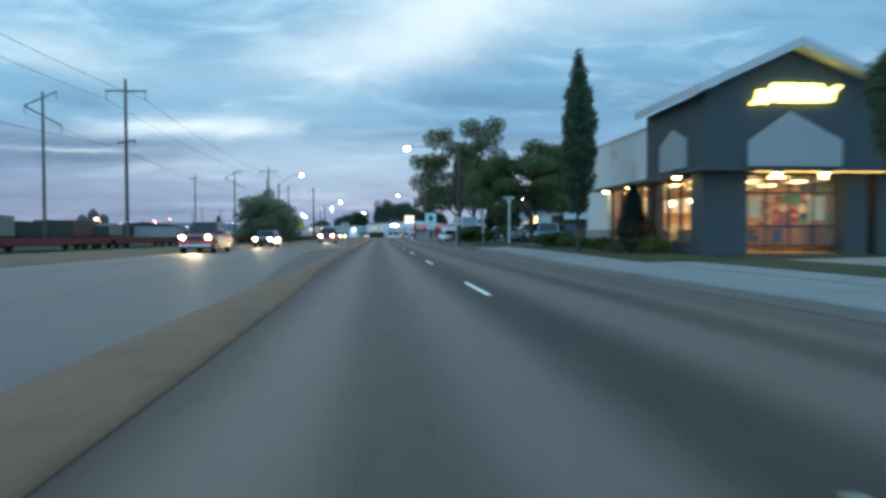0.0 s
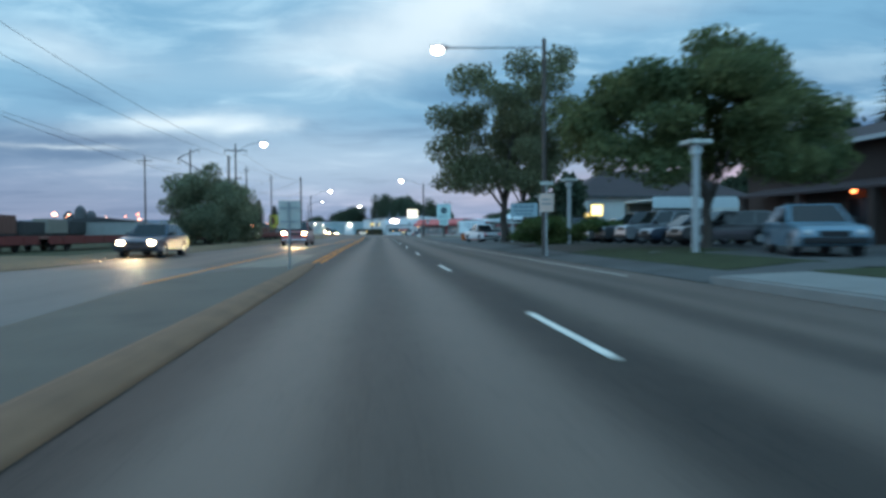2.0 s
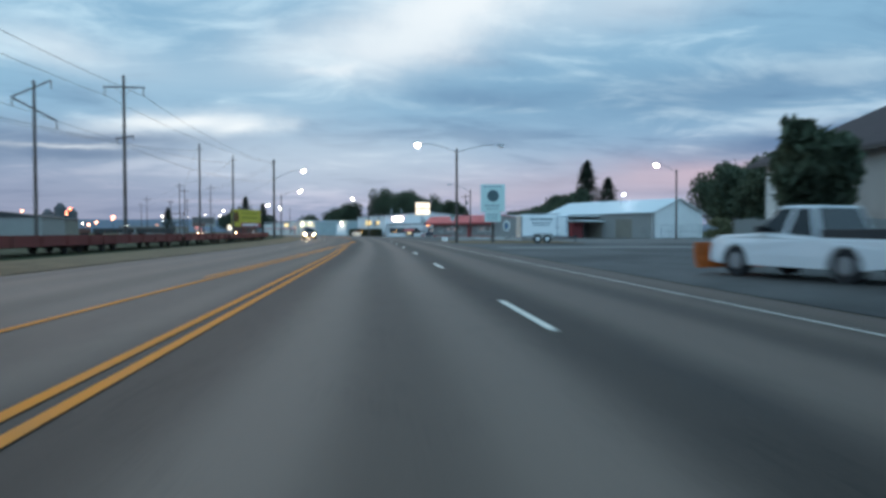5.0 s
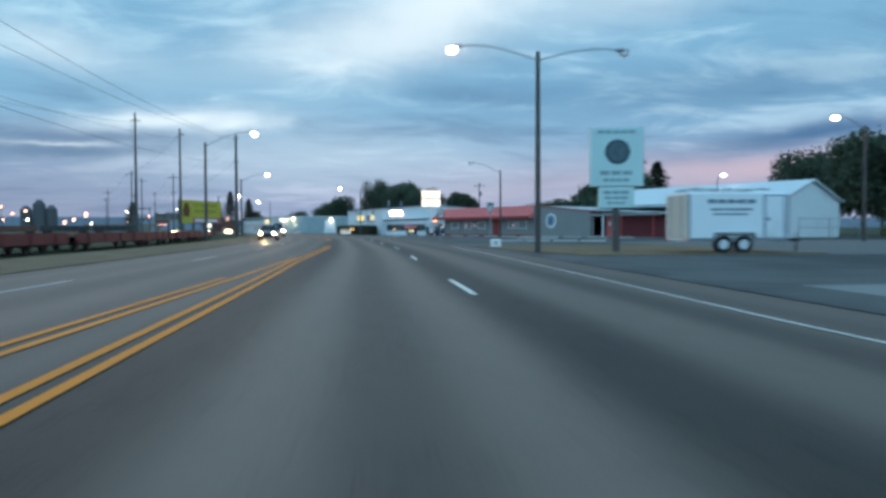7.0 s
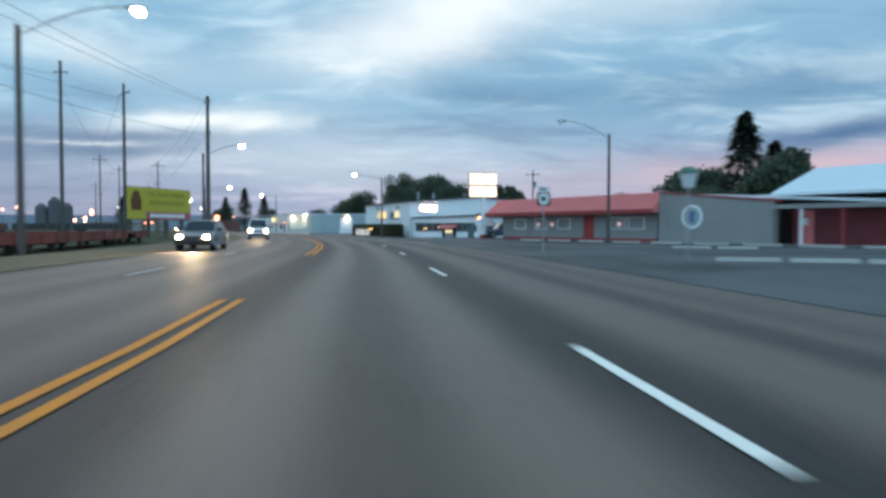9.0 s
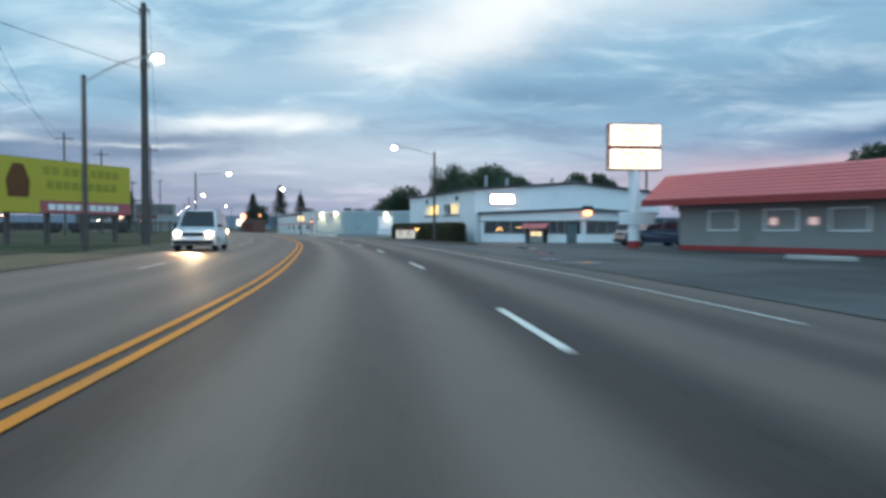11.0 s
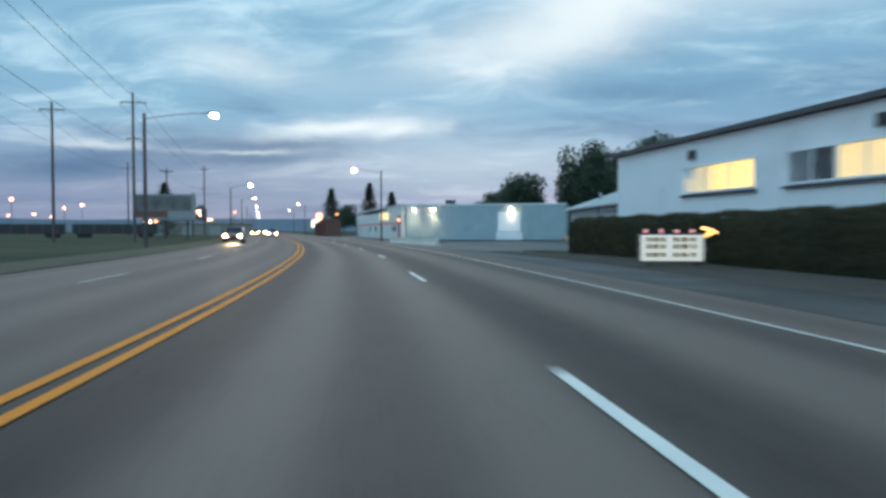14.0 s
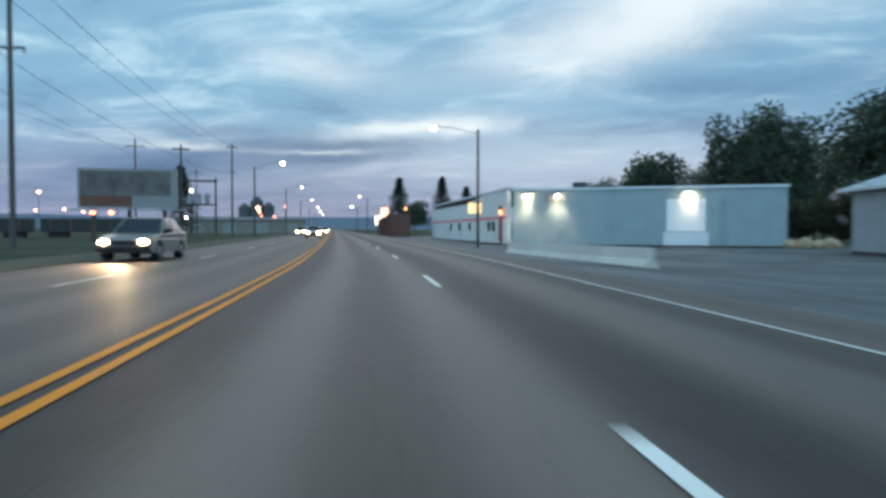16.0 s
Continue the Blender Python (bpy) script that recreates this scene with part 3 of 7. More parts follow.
lawn_b = ribbon("lawn_strip", 258.0, 274.0, 12.6, table([(258, 13.5), (266, 16.0), (274, 14.5)]), lambda s, o: RIGHT_RISE(s) + 0.07, GRASS, step=1.5, across=3, skirt=0.1)
tagged(lawn_b, "small green grass patch behind the dirt bed", "lawn", kind="structure")
verge = ribbon("dirt_verge", 224.0, 272.0, table([(224, 9.6), (238, 8.4), (262, 8.6), (272, 9.6)]), table([(224, 10.2), (238, 12.2), (262, 13.2), (272, 10.4)]), lambda s, o: RIGHT_RISE(s) + 0.11, DIRT, step=1.5, skirt=0.12)
tagged(verge, "low dark dirt bed along the hedge", "verge", kind="structure")
dull_left = ribbon("dull_verge", 205.01, 400.0, lambda s: LEFT_EDGE(s) - 2.2, lambda s: LEFT_EDGE(s) - 0.02, lambda s, o: 0.02 + 0.03 * max(0.0, LEFT_EDGE(s) - o - 0.3), material("dull_verge_grass", (0.125, 0.105, 0.070), 0.95, var=0.5, scale=0.9, fine=22, bump=0.7, spec=0.1), step=2.0, across=4)
tagged(dull_left, "dull grey-brown grass verge along the bend", "verge", kind="structure")
dry_left = ribbon("dry_verge", -60.0, 205.0, lambda s: LEFT_EDGE(s) - (5.5 if s < 60 else 3.2), lambda s: LEFT_EDGE(s) - 0.02, lambda s, o: 0.02 + 0.03 * max(0.0, LEFT_EDGE(s) - o - 0.3), DRY, step=2.0, across=4)
tagged(dry_left, "dry tan grass verge along the road", "verge", kind="structure")


# ---- plants ----
def leaves(name, blobs, count, size, mat, parent, seed, flat=0.0, label=""):
    """A crown of many small bent leaf clumps scattered through ellipsoids (x, y, z, rx, ry, rz)."""
    rng = np.random.default_rng(seed)
    weight = np.array([b[3] * b[4] * b[5] for b in blobs]) ** 0.75
    pick = rng.choice(len(blobs), count, p=weight / weight.sum())
    b = np.array(blobs)[pick]
    d = rng.normal(size=(count, 3))
    d /= np.linalg.norm(d, axis=1, keepdims=True)
    r = rng.random(count) ** 0.42
    c = b[:, :3] + b[:, 3:] * d * r[:, None] + rng.normal(size=(count, 3)) * size * 0.5
    a1, a2 = rng.normal(size=(count, 3)), rng.normal(size=(count, 3))
    a1[:, 2] *= 1 - flat
    a2[:, 2] *= 1 - flat
    a1 /= np.linalg.norm(a1, axis=1, keepdims=True)
    a2 -= a1 * (a1 * a2).sum(1, keepdims=True)
    a2 /= np.linalg.norm(a2, axis=1, keepdims=True)
    sz = size * (0.6 + 0.9 * rng.random((count, 1)))
    n = np.cross(a1, a2) * sz * 0.25
    v = np.stack([c - a1 * sz, c - a2 * sz * 0.55 + n, c + a1 * sz, c + a2 * sz * 0.55 + n], 1).reshape(-1, 3)
    f = np.arange(count * 4).reshape(-1, 4)
    tri = np.concatenate([f[:, [0, 1, 2]], f[:, [0, 2, 3]]])
    return raw(name, v.tolist(), tri.tolist(), mat, parent, label)


def limbs(parent, base_r, height, ends, seed, mat=None):
    """A tapered, slightly bent trunk with limbs that reach into the crown."""
    rng = random.Random(seed)
    bm = bmesh.new()
    p, r = Vector((0, 0, -0.1)), base_r
    for i in range(5):
        q = Vector((rng.uniform(-0.08, 0.08) * height * 0.3, rng.uniform(-0.08, 0.08) * height * 0.3, height * (i + 1) / 5))
        rod(bm, p, q, r, r * 0.88, 9)
        p, r = q, r * 0.88
    for e in ends:
        e = Vector(e)
        start = Vector((p.x * 0.8, p.y * 0.8, height * rng.uniform(0.6, 1.0)))
        mid = start.lerp(e, 0.5) + Vector((rng.uniform(-0.3, 0.3), rng.uniform(-0.3, 0.3), 0.3))
        rod(bm, start, mid, r * 0.62, r * 0.4, 7)
        rod(bm, mid, e, r * 0.4, r * 0.12, 6)
        for _ in range(3):
            t = mid.lerp(e, rng.uniform(0.2, 0.9))
            rod(bm, t, t + Vector((rng.uniform(-1, 1), rng.uniform(-1, 1), rng.uniform(-0.2, 0.9))) * (e - mid).length * 0.5, r * 0.18, r * 0.05, 5)
    return part("trunk", bm, mat or BARK, parent)


def crown_tree(name, label, x, y, trunk_r, trunk_h, blobs, count, size, mat, seed, z=None, group=""):
    t = thing(name, label, "tree", x, y, rise(x, y) if z is None else z, group=group)
    limbs(t, trunk_r, trunk_h, [b[:3] for b in blobs[:9]], seed)
    leaves("crown", blobs, count, size, mat, t, seed)
    return t


def ragged(cx, cy, cz, rx, ry, rz, n, seed, small=0.42):
    """Ellipsoids that together make an uneven crown."""
    rng = random.Random(seed)
    out = []
    for i in range(n):
        a, e = rng.uniform(0, math.tau), rng.uniform(-0.9, 1.0)
        k = rng.uniform(0.45, 0.85)
        ce = math.sqrt(max(0.0, 1 - e * e * 0.8))
        q = rng.uniform(0.7, 1.25) * small
        out.append((cx + rx * k * math.cos(a) * ce, cy + ry * k * math.sin(a) * ce, cz + rz * k * e, rx * q, ry * q, rz * q * 0.8))
    return out


def conifer(name, label, x, y, h, r, seed, z=None, count=2600, mat=None, skirt=0.12, group=""):
    t = thing(name, label, "conifer", x, y, rise(x, y) if z is None else z, group=group)
    part("trunk", tube((0, 0, -0.1), (0, 0, h * 0.96), 0.03 * h * 0.6 + 0.04, 0.02, 8), BARK, t)
    rng = np.random.default_rng(seed)
    u = rng.random(count) ** 0.75
    tier = np.floor(u * 13) / 13
    hz = h * (1 - (1 - skirt) * (1 - 0.55 * tier - 0.45 * u))
    a = rng.random(count) * math.tau
    reach = r * (1 - hz / h) ** 0.9 / (1 - skirt) * (0.55 + 0.45 * rng.random(count)) * (0.92 + 0.14 * np.sin(hz / h * 21 + seed) + 0.12 * np.sin(a * 3 + hz * 2.3))
    rad = 1.35 * reach * np.sqrt(rng.random(count)) ** 0.6
    hz = hz + h * 0.02 * rng.normal(size=count)
    c = np.stack([rad * np.cos(a), rad * np.sin(a), hz - rad * 0.30], 1)
    out = np.stack([np.cos(a), np.sin(a), -0.35 + 0.3 * rng.random(count)], 1)
    side = np.stack([-np.sin(a), np.cos(a), 0 * a], 1)
    sz = (h * 0.035 + 0.05) * (0.7 + 0.8 * rng.random((count, 1)))
    v = np.stack([c - out * sz, c - side * sz * 0.45, c + out * sz * 1.3, c + side * sz * 0.45], 1).reshape(-1, 3)
    f = np.arange(count * 4).reshape(-1, 4)
    raw("foliage", v.tolist(), np.concatenate([f[:, [0, 1, 2]], f[:, [0, 2, 3]]]).tolist(), mat or NEEDLE, t)
    return t


def shrub(name, label, x, y, blobs, count, size, mat, seed, z=None, group=""):
    t = thing(name, label, "shrub", x, y, rise(x, y) if z is None else z, group=group)
    bm = bmesh.new()
    rng = random.Random(seed)
    for b in blobs[:8]:
        rod(bm, (b[0] * 0.02, b[1] * 0.02, -0.05), (b[0], b[1], b[2]), 0.035, 0.012, 6)
    part("stems", bm, BARK, t)
    leaves("foliage", blobs, count, size, mat, t, seed)
    return t


# street trees and planting by the restaurant
t = thing("poplar_tree", "tall narrow columnar poplar on the lawn strip", "tree", 8.9, 29.8, rise(8.9, 29.8) + 0.02, scale=0.96)
limbs(t, 0.10, 2.0, [(0.1, 0, 4), (-0.15, 0.1, 5.5), (0.1, -0.1, 7.5)], 5)
leaves("crown", [(0, 0, 2.3, 0.5, 0.5, 0.6), (0, 0, 3.4, 0.78, 0.78, 1.0), (0, 0, 4.6, 0.86, 0.86, 1.1), (0.05, 0, 5.9, 0.82, 0.82, 1.1), (0, 0, 7.0, 0.66, 0.66, 1.0), (0, 0, 8.0, 0.42, 0.42, 0.8), (0, 0, 8.8, 0.2, 0.2, 0.6)],
       13000, 0.08, LEAF_POPLAR, t, 8)
conifer("spruce_shrub", "small dark conical spruce beside the glazed front", 10.25, 26.8, 2.75, 1.05, 4, count=4200)
for x, y, r in ((10.3, 24.6, 0.55), (10.35, 26.1, 0.6), (10.2, 30.0, 0.55), (10.4, 32.0, 0.5), (10.5, 34.5, 0.55), (10.3, 36.5, 0.6)):
    shrub("low_shrub", "low clipped shrub against the restaurant wall", x, y, [(0, 0, r * 0.55, r, r, r * 0.6), (r * 0.5, 0.2, r * 0.5, r * 0.7, r * 0.7, r * 0.5)], 700, 0.06, LEAF_BUSH, int(y * 10), group="shrubs by the restaurant")
shrub("shrub", "broad yellowish shrub at the edge of the lawn", 10.5, 39.4, ragged(0, 0, 0.42, 1.5, 1.2, 0.44, 12, 3), 3600, 0.07, LEAF_BUSH, 33)
crown_tree("locust_tree", "wide spreading yellow-green locust tree over parked cars", 12.7, 55.9, 0.22, 2.2, ragged(0.1, 0.8, 5.1, 5.0, 5.2, 3.2, 46, 11, 0.25) + [(-3.9, -0.6, 3.6, 1.3, 1.3, 0.9), (-2.6, -2.0, 2.9, 1.2, 1.2, 0.7), (1.6, -2.4, 3.1, 1.5, 1.5, 0.8), (3.6, -1.0, 3.3, 1.6, 1.6, 0.9), (4.6, 0.5, 4.2, 1.5, 1.5, 1.0), (0.4, 0.5, 7.9, 1.2, 1.2, 0.8), (-4.6, 0.8, 4.8, 1.0, 1.0, 0.8), (-4.4, 2.2, 5.4, 1.3, 1.3, 0.9), (-3.6, 3.4, 4.4, 1.3, 1.3, 0.8)], 42000, 0.105, LEAF_LIGHT, 12)
crown_tree("maple_tree", "large dark broad-crowned maple beside the road", 9.95, 83.1, 0.36, 4.0,
           [(b[0] + 0.55,) + tuple(b[1:]) for b in ragged(-0.3, 0.2, 9.0, 5.0, 5.4, 5.2, 44, 21, 0.205) + [(-3.2, 0, 6.0, 2.0, 2.0, 1.5), (2.9, -0.6, 12.6, 1.9, 1.9, 1.5), (1.0, 0.4, 13.8, 1.6, 1.6, 1.3), (-3.6, 0, 9.6, 1.7, 1.7, 1.3), (3.5, 0, 8.2, 1.6, 1.6, 1.3), (-5.2, 0, 7.2, 1.6, 1.6, 1.3), (-5.4, 0, 9.6, 1.4, 1.4, 1.1), (-4.2, -1, 5.4, 1.6, 1.6, 1.1), (-1.4, -2, 5.3, 1.7, 1.7, 1.0), (1.6, -1.5, 5.2, 1.6, 1.6, 1.0), (2.4, 0, 5.8, 1.5, 1.5, 1.1), (-3.5, 0, 12.4, 1.6, 1.6, 1.3), (-3.0, -1.5, 4.5, 1.9, 1.9, 0.9), (0.2, -2.6, 4.6, 1.8, 1.8, 0.9), (1.6, -1.8, 4.6, 1.5, 1.5, 0.9), (2.0, 0, 5.0, 1.4, 1.4, 1.0), (-4.6, 0.5, 4.7, 1.6, 1.6, 0.9), (3.9, 0, 14.2, 1.5, 1.4, 1.1), (4.9, 0.2, 8.8, 1.2, 1.2, 1.0), (4.2, 0.5, 10.6, 1.4, 1.4, 1.1), (4.2, 0, 7.0, 1.4, 1.4, 1.1)]], 34000, 0.12, LEAF_DARK, 22)
crown_tree("maple_tree", "second dark maple trunk behind the first", 12.4, 87.2, 0.25, 4.0, ragged(0.2, 0, 7.5, 3.2, 3.2, 3.4, 16, 24, 0.4), 10000, 0.14, LEAF_DARK, 25)
shrub("large_shrub", "large green roadside shrub in front of the house", 9.6, 67.8, ragged(0, 0, 0.72, 2.2, 1.8, 0.85, 16, 5, 0.42), 8000, 0.09, LEAF_BUSH, 55)
shrub("large_shrub", "rounded green shrub beside the lot", 14.0, 71.5, ragged(0, 0, 0.8, 1.8, 1.6, 0.8, 12, 6, 0.45), 4500, 0.09, LEAF_BUSH, 56)
shrub("low_shrub", "low dark shrub round the maple's foot", 10.8, 82.6, ragged(0, 0, 0.45, 0.9, 0.9, 0.5, 8, 7, 0.5), 1800, 0.08, LEAF_DARK, 57)
crown_tree("willow_tree", "dusty grey-green bushy tree on the far verge", -14.6, 93.5, 0.28, 1.4, ragged(0, 0, 3.4, 4.0, 4.6, 2.9, 26, 31, 0.38) + [(-0.5, -2, 5.4, 1.3, 1.3, 1.0), (2.2, 1.5, 2.6, 1.8, 1.8, 1.5), (-2.0, -1.5, 1.3, 1.9, 1.9, 1.2), (1.2, -1.8, 1.2, 1.8, 1.8, 1.1), (2.8, 1.2, 1.3, 1.6, 1.8, 1.2), (-2.6, 1.6, 1.4, 1.8, 1.8, 1.2), (0.3, -1.0, 6.3, 0.9, 0.9, 0.9)], 27000, 0.13, LEAF_DRY, 32)
# background trees behind the lots
FAR_TREES = ((74.3, 218.7, 15.6, 10.8, 41), (67.2, 197.4, 14.4, 9.6, 42), (58.9, 183.3, 13.2, 8.4, 43), (49.5, 250.0, 13.0, 11.5, 44), (42.4, 236.4, 8.4, 8.6, 45), (26.9, 287.8, 10.8, 4.5, 47), (14.3, 346.5, 19.6, 15.0, 48), (18.2, 95.2, 7.0, 2.7, 70), (18.1, 104.5, 6.2, 2.5, 83), (34.5, 80.5, 10.8, 5.6, 81), (41.0, 74.0, 9.5, 5.0, 82),
             (7.5, 376.0, 20.5, 9.5, 49), (-10.0, 389.5, 15.8, 9.6, 50), (3.2, 385.0, 21.5, 9.0, 51), (13.5, 352.0, 19.0, 10.5, 52), (18.0, 337.0, 16.2, 11.5, 53), (52.5, 164, 12.0, 8.4, 66), (60.0, 160, 13.5, 9.5, 67), (24.7, 300.0, 12.2, 5.2, 68), (11.0, 489.7, 23.4, 14.3, 54), (32.2, 435.5, 22.1, 13.0, 55), (-18.3, 469.4, 16.9, 11.7, 56),
             (52.0, 300.0, 11.0, 13.0, 57), (-103.4, 580.5, 15.6, 11.7, 58), (-79.5, 604.9, 15.6, 11.7, 59), (38.9, 209.2, 9.6, 6.0, 60), (54.2, 157.4, 13.2, 8.4, 61), (38.9, 133.8, 8.4, 6.0, 62), (47.1, 112.6, 9.6, 6.0, 63), (-52.9, 645.6, 15.6, 15.6, 64),
             (-26.3, 564.3, 16.9, 15.6, 65))
for x, y, h, r, seed in FAR_TREES:
    crown_tree("background_tree", "dark leafy tree behind the buildings", x, y, 0.25, h * 0.2, [(0, 0, h * 0.5, r * 0.5, r * 0.5, h * 0.36)] + ragged(0, 0, h * 0.52, r * 0.60, r * 0.60, h * 0.42, 30, seed, 0.40), 9000, 0.30, LEAF_FAR, seed, group="trees behind the buildings")
for x, y, h, r, seed in ((51.2, 238.6, 18.2, 6.6, 71), (57.5, 241.7, 14.6, 6.6, 72), (36.5, 73.6, 17.2, 3.4, 73), (42, 78, 13, 4.0, 74), (-65.4, 424.6, 14.2, 4.6, 75), (-93, 594, 27, 9.0, 76), (-80, 590, 22, 8.4, 77), (-80.4, 358.4, 10.8, 4.4, 78)):
    conifer("conifer_tree", "tall dark conifer standing against the dusk sky", x, y, h, r, seed, count=2400, group="conifers")


# clipped hedge by the white hall
def hedge(a, b, width, height, seed):
    a, b = Vector((*a, 0)), Vector((*b, 0))
    length = (b - a).length
    t = thing("clipped_hedge", "long dark box-clipped hedge with rounded ends", "hedge", a.x, a.y, -0.28, math.degrees(math.atan2(-(b.x - a.x), b.y - a.y)))
    part("core", box(bmesh.new(), -width / 2 + 0.16, width / 2 - 0.16, 0.25, length - 0.25, -0.02, height - 0.16, bevel=0.42), LEAF_HEDGE, t)
    rng = np.random.default_rng(seed)
    n = 26000
    c = np.stack([(rng.random(n) - 0.5) * width, rng.random(n) * length, rng.random(n) * height], 1)
    side = rng.integers(0, 3, n)
    c[side == 0, 0] = -width / 2
    c[side == 1, 2] = height
    c[side == 2, 0] = width / 2
    end = rng.random(n) < 0.14
    c[end] = np.stack([(rng.random(end.sum()) - 0.5) * width, np.where(rng.random(end.sum()) < 0.5, 0.0, length), rng.random(end.sum()) * height], 1)
    # round the long edges and the ends, then roughen
    r = 0.5
    inner = np.clip(c, (-width / 2 + r, r, -1.0), (width / 2 - r, length - r, height - r))
    out = c - inner
    gap = np.maximum(np.linalg.norm(out, axis=1, keepdims=True), 1e-6)
    lump = 1 + 0.10 * np.sin(c[:, 1:2] * 1.7 + seed) + 0.06 * np.sin(c[:, 1:2] * 4.3 + c[:, 2:3] * 3.0)
    c = inner + out / gap * np.minimum(gap, r) * lump + rng.normal(size=(n, 3)) * 0.035
    a1, a2 = rng.normal(size=(n, 3)), rng.normal(size=(n, 3))
    a1 /= np.linalg.norm(a1, axis=1, keepdims=True)
    a2 /= np.linalg.norm(a2, axis=1, keepdims=True)
    v = np.stack([c - a1 * 0.11, c + a2 * 0.07, c + a1 * 0.11], 1).reshape(-1, 3)
    raw("leaf_layer", v.tolist(), np.arange(n * 3).reshape(-1, 3).tolist(), LEAF_HEDGE, t)


hedge((1.6, 244.6), (-5.9, 269.6), 1.5, 1.92, 90)


# ---- buildings ----
def pane_window(parent, x0, x1, y, z0, z1, pane, frame_mat, mullions=0, depth=0.10, along="x", label=""):
    """A framed window in a wall that runs along x (or y); frame stands 2 cm proud."""
    w = bmesh.new()
    t = 0.06

    def add(bm, a0, a1, d0, d1, c0, c1):
        if along == "x":
            box(bm, a0, a1, y + d0, y + d1, c0, c1)
        else:
            box(bm, y + d0, y + d1, a0, a1, c0, c1)

    add(w, x0 - t, x1 + t, -0.02, depth, z1, z1 + t)
    add(w, x0 - t, x1 + t, -0.05, depth, z0 - t, z0)
    add(w, x0 - t, x0, -0.02, depth, z0, z1)
    add(w, x1, x1 + t, -0.02, depth, z0, z1)
    for i in range(mullions):
        c = x0 + (x1 - x0) * (i + 1) / (mullions + 1)
        add(w, c - 0.025, c + 0.025, -0.01, depth, z0, z1)
    f = part("window_frame", w, frame_mat, parent)
    g = bmesh.new()
    add(g, x0, x1, 0.03, 0.045, z0, z1)
    p = part("pane", g, pane, parent, label)
    p.visible_shadow = False
    return f


def soffit_lamp(x, y, z, size=0.32, mat=None, label="bright warm soffit lamp under the roof edge", name="soffit_lamp", group=""):
    t = thing(name, label, "lamp", x, y, z, group=group)
    part("housing", slab(-size / 2, size / 2, -size / 2, size / 2, -0.04, 0.03, bevel=0.01), DARK_METAL, t)
    part("lens", ball(0, 0, -0.06, size * 0.46, size * 0.46, 0.07), mat or LAMP_WARM, t)
    return t


def wall_lamp(x, y, z, rz, size, mat, label, name="wall_lamp", group=""):
    t = thing(name, label, "lamp", x, y, z, rz, group=group)
    part("bracket", slab(-0.05, 0.05, -0.22, 0.0, -0.03, 0.03), DARK_METAL, t)
    part("housing", slab(-size * 0.36, size * 0.36, -0.34, -0.20, size * 0.02, size * 0.34, bevel=0.02), DARK_METAL, t)
    part("lens", ball(0, -0.30, -size * 0.12, size * 0.30, 0.10, size * 0.20), mat, t)
    return t


AMBER_TUBE = glow("amber_neon_tube", (1.0, 0.50, 0.08), 5)
WARM_WALL = material("warm_interior_paint", (0.78, 0.46, 0.17), 0.8, var=0.1)
WARM_FLOOR = material("interior_floor_tile", (0.32, 0.22, 0.14), 0.5, var=0.15)
PALE_PANEL = material("pale_gable_panel", (0.36, 0.36, 0.35), 0.7, var=0.1)
TABLE_WOOD = material("table_wood", (0.30, 0.15, 0.06), 0.5, var=0.2)


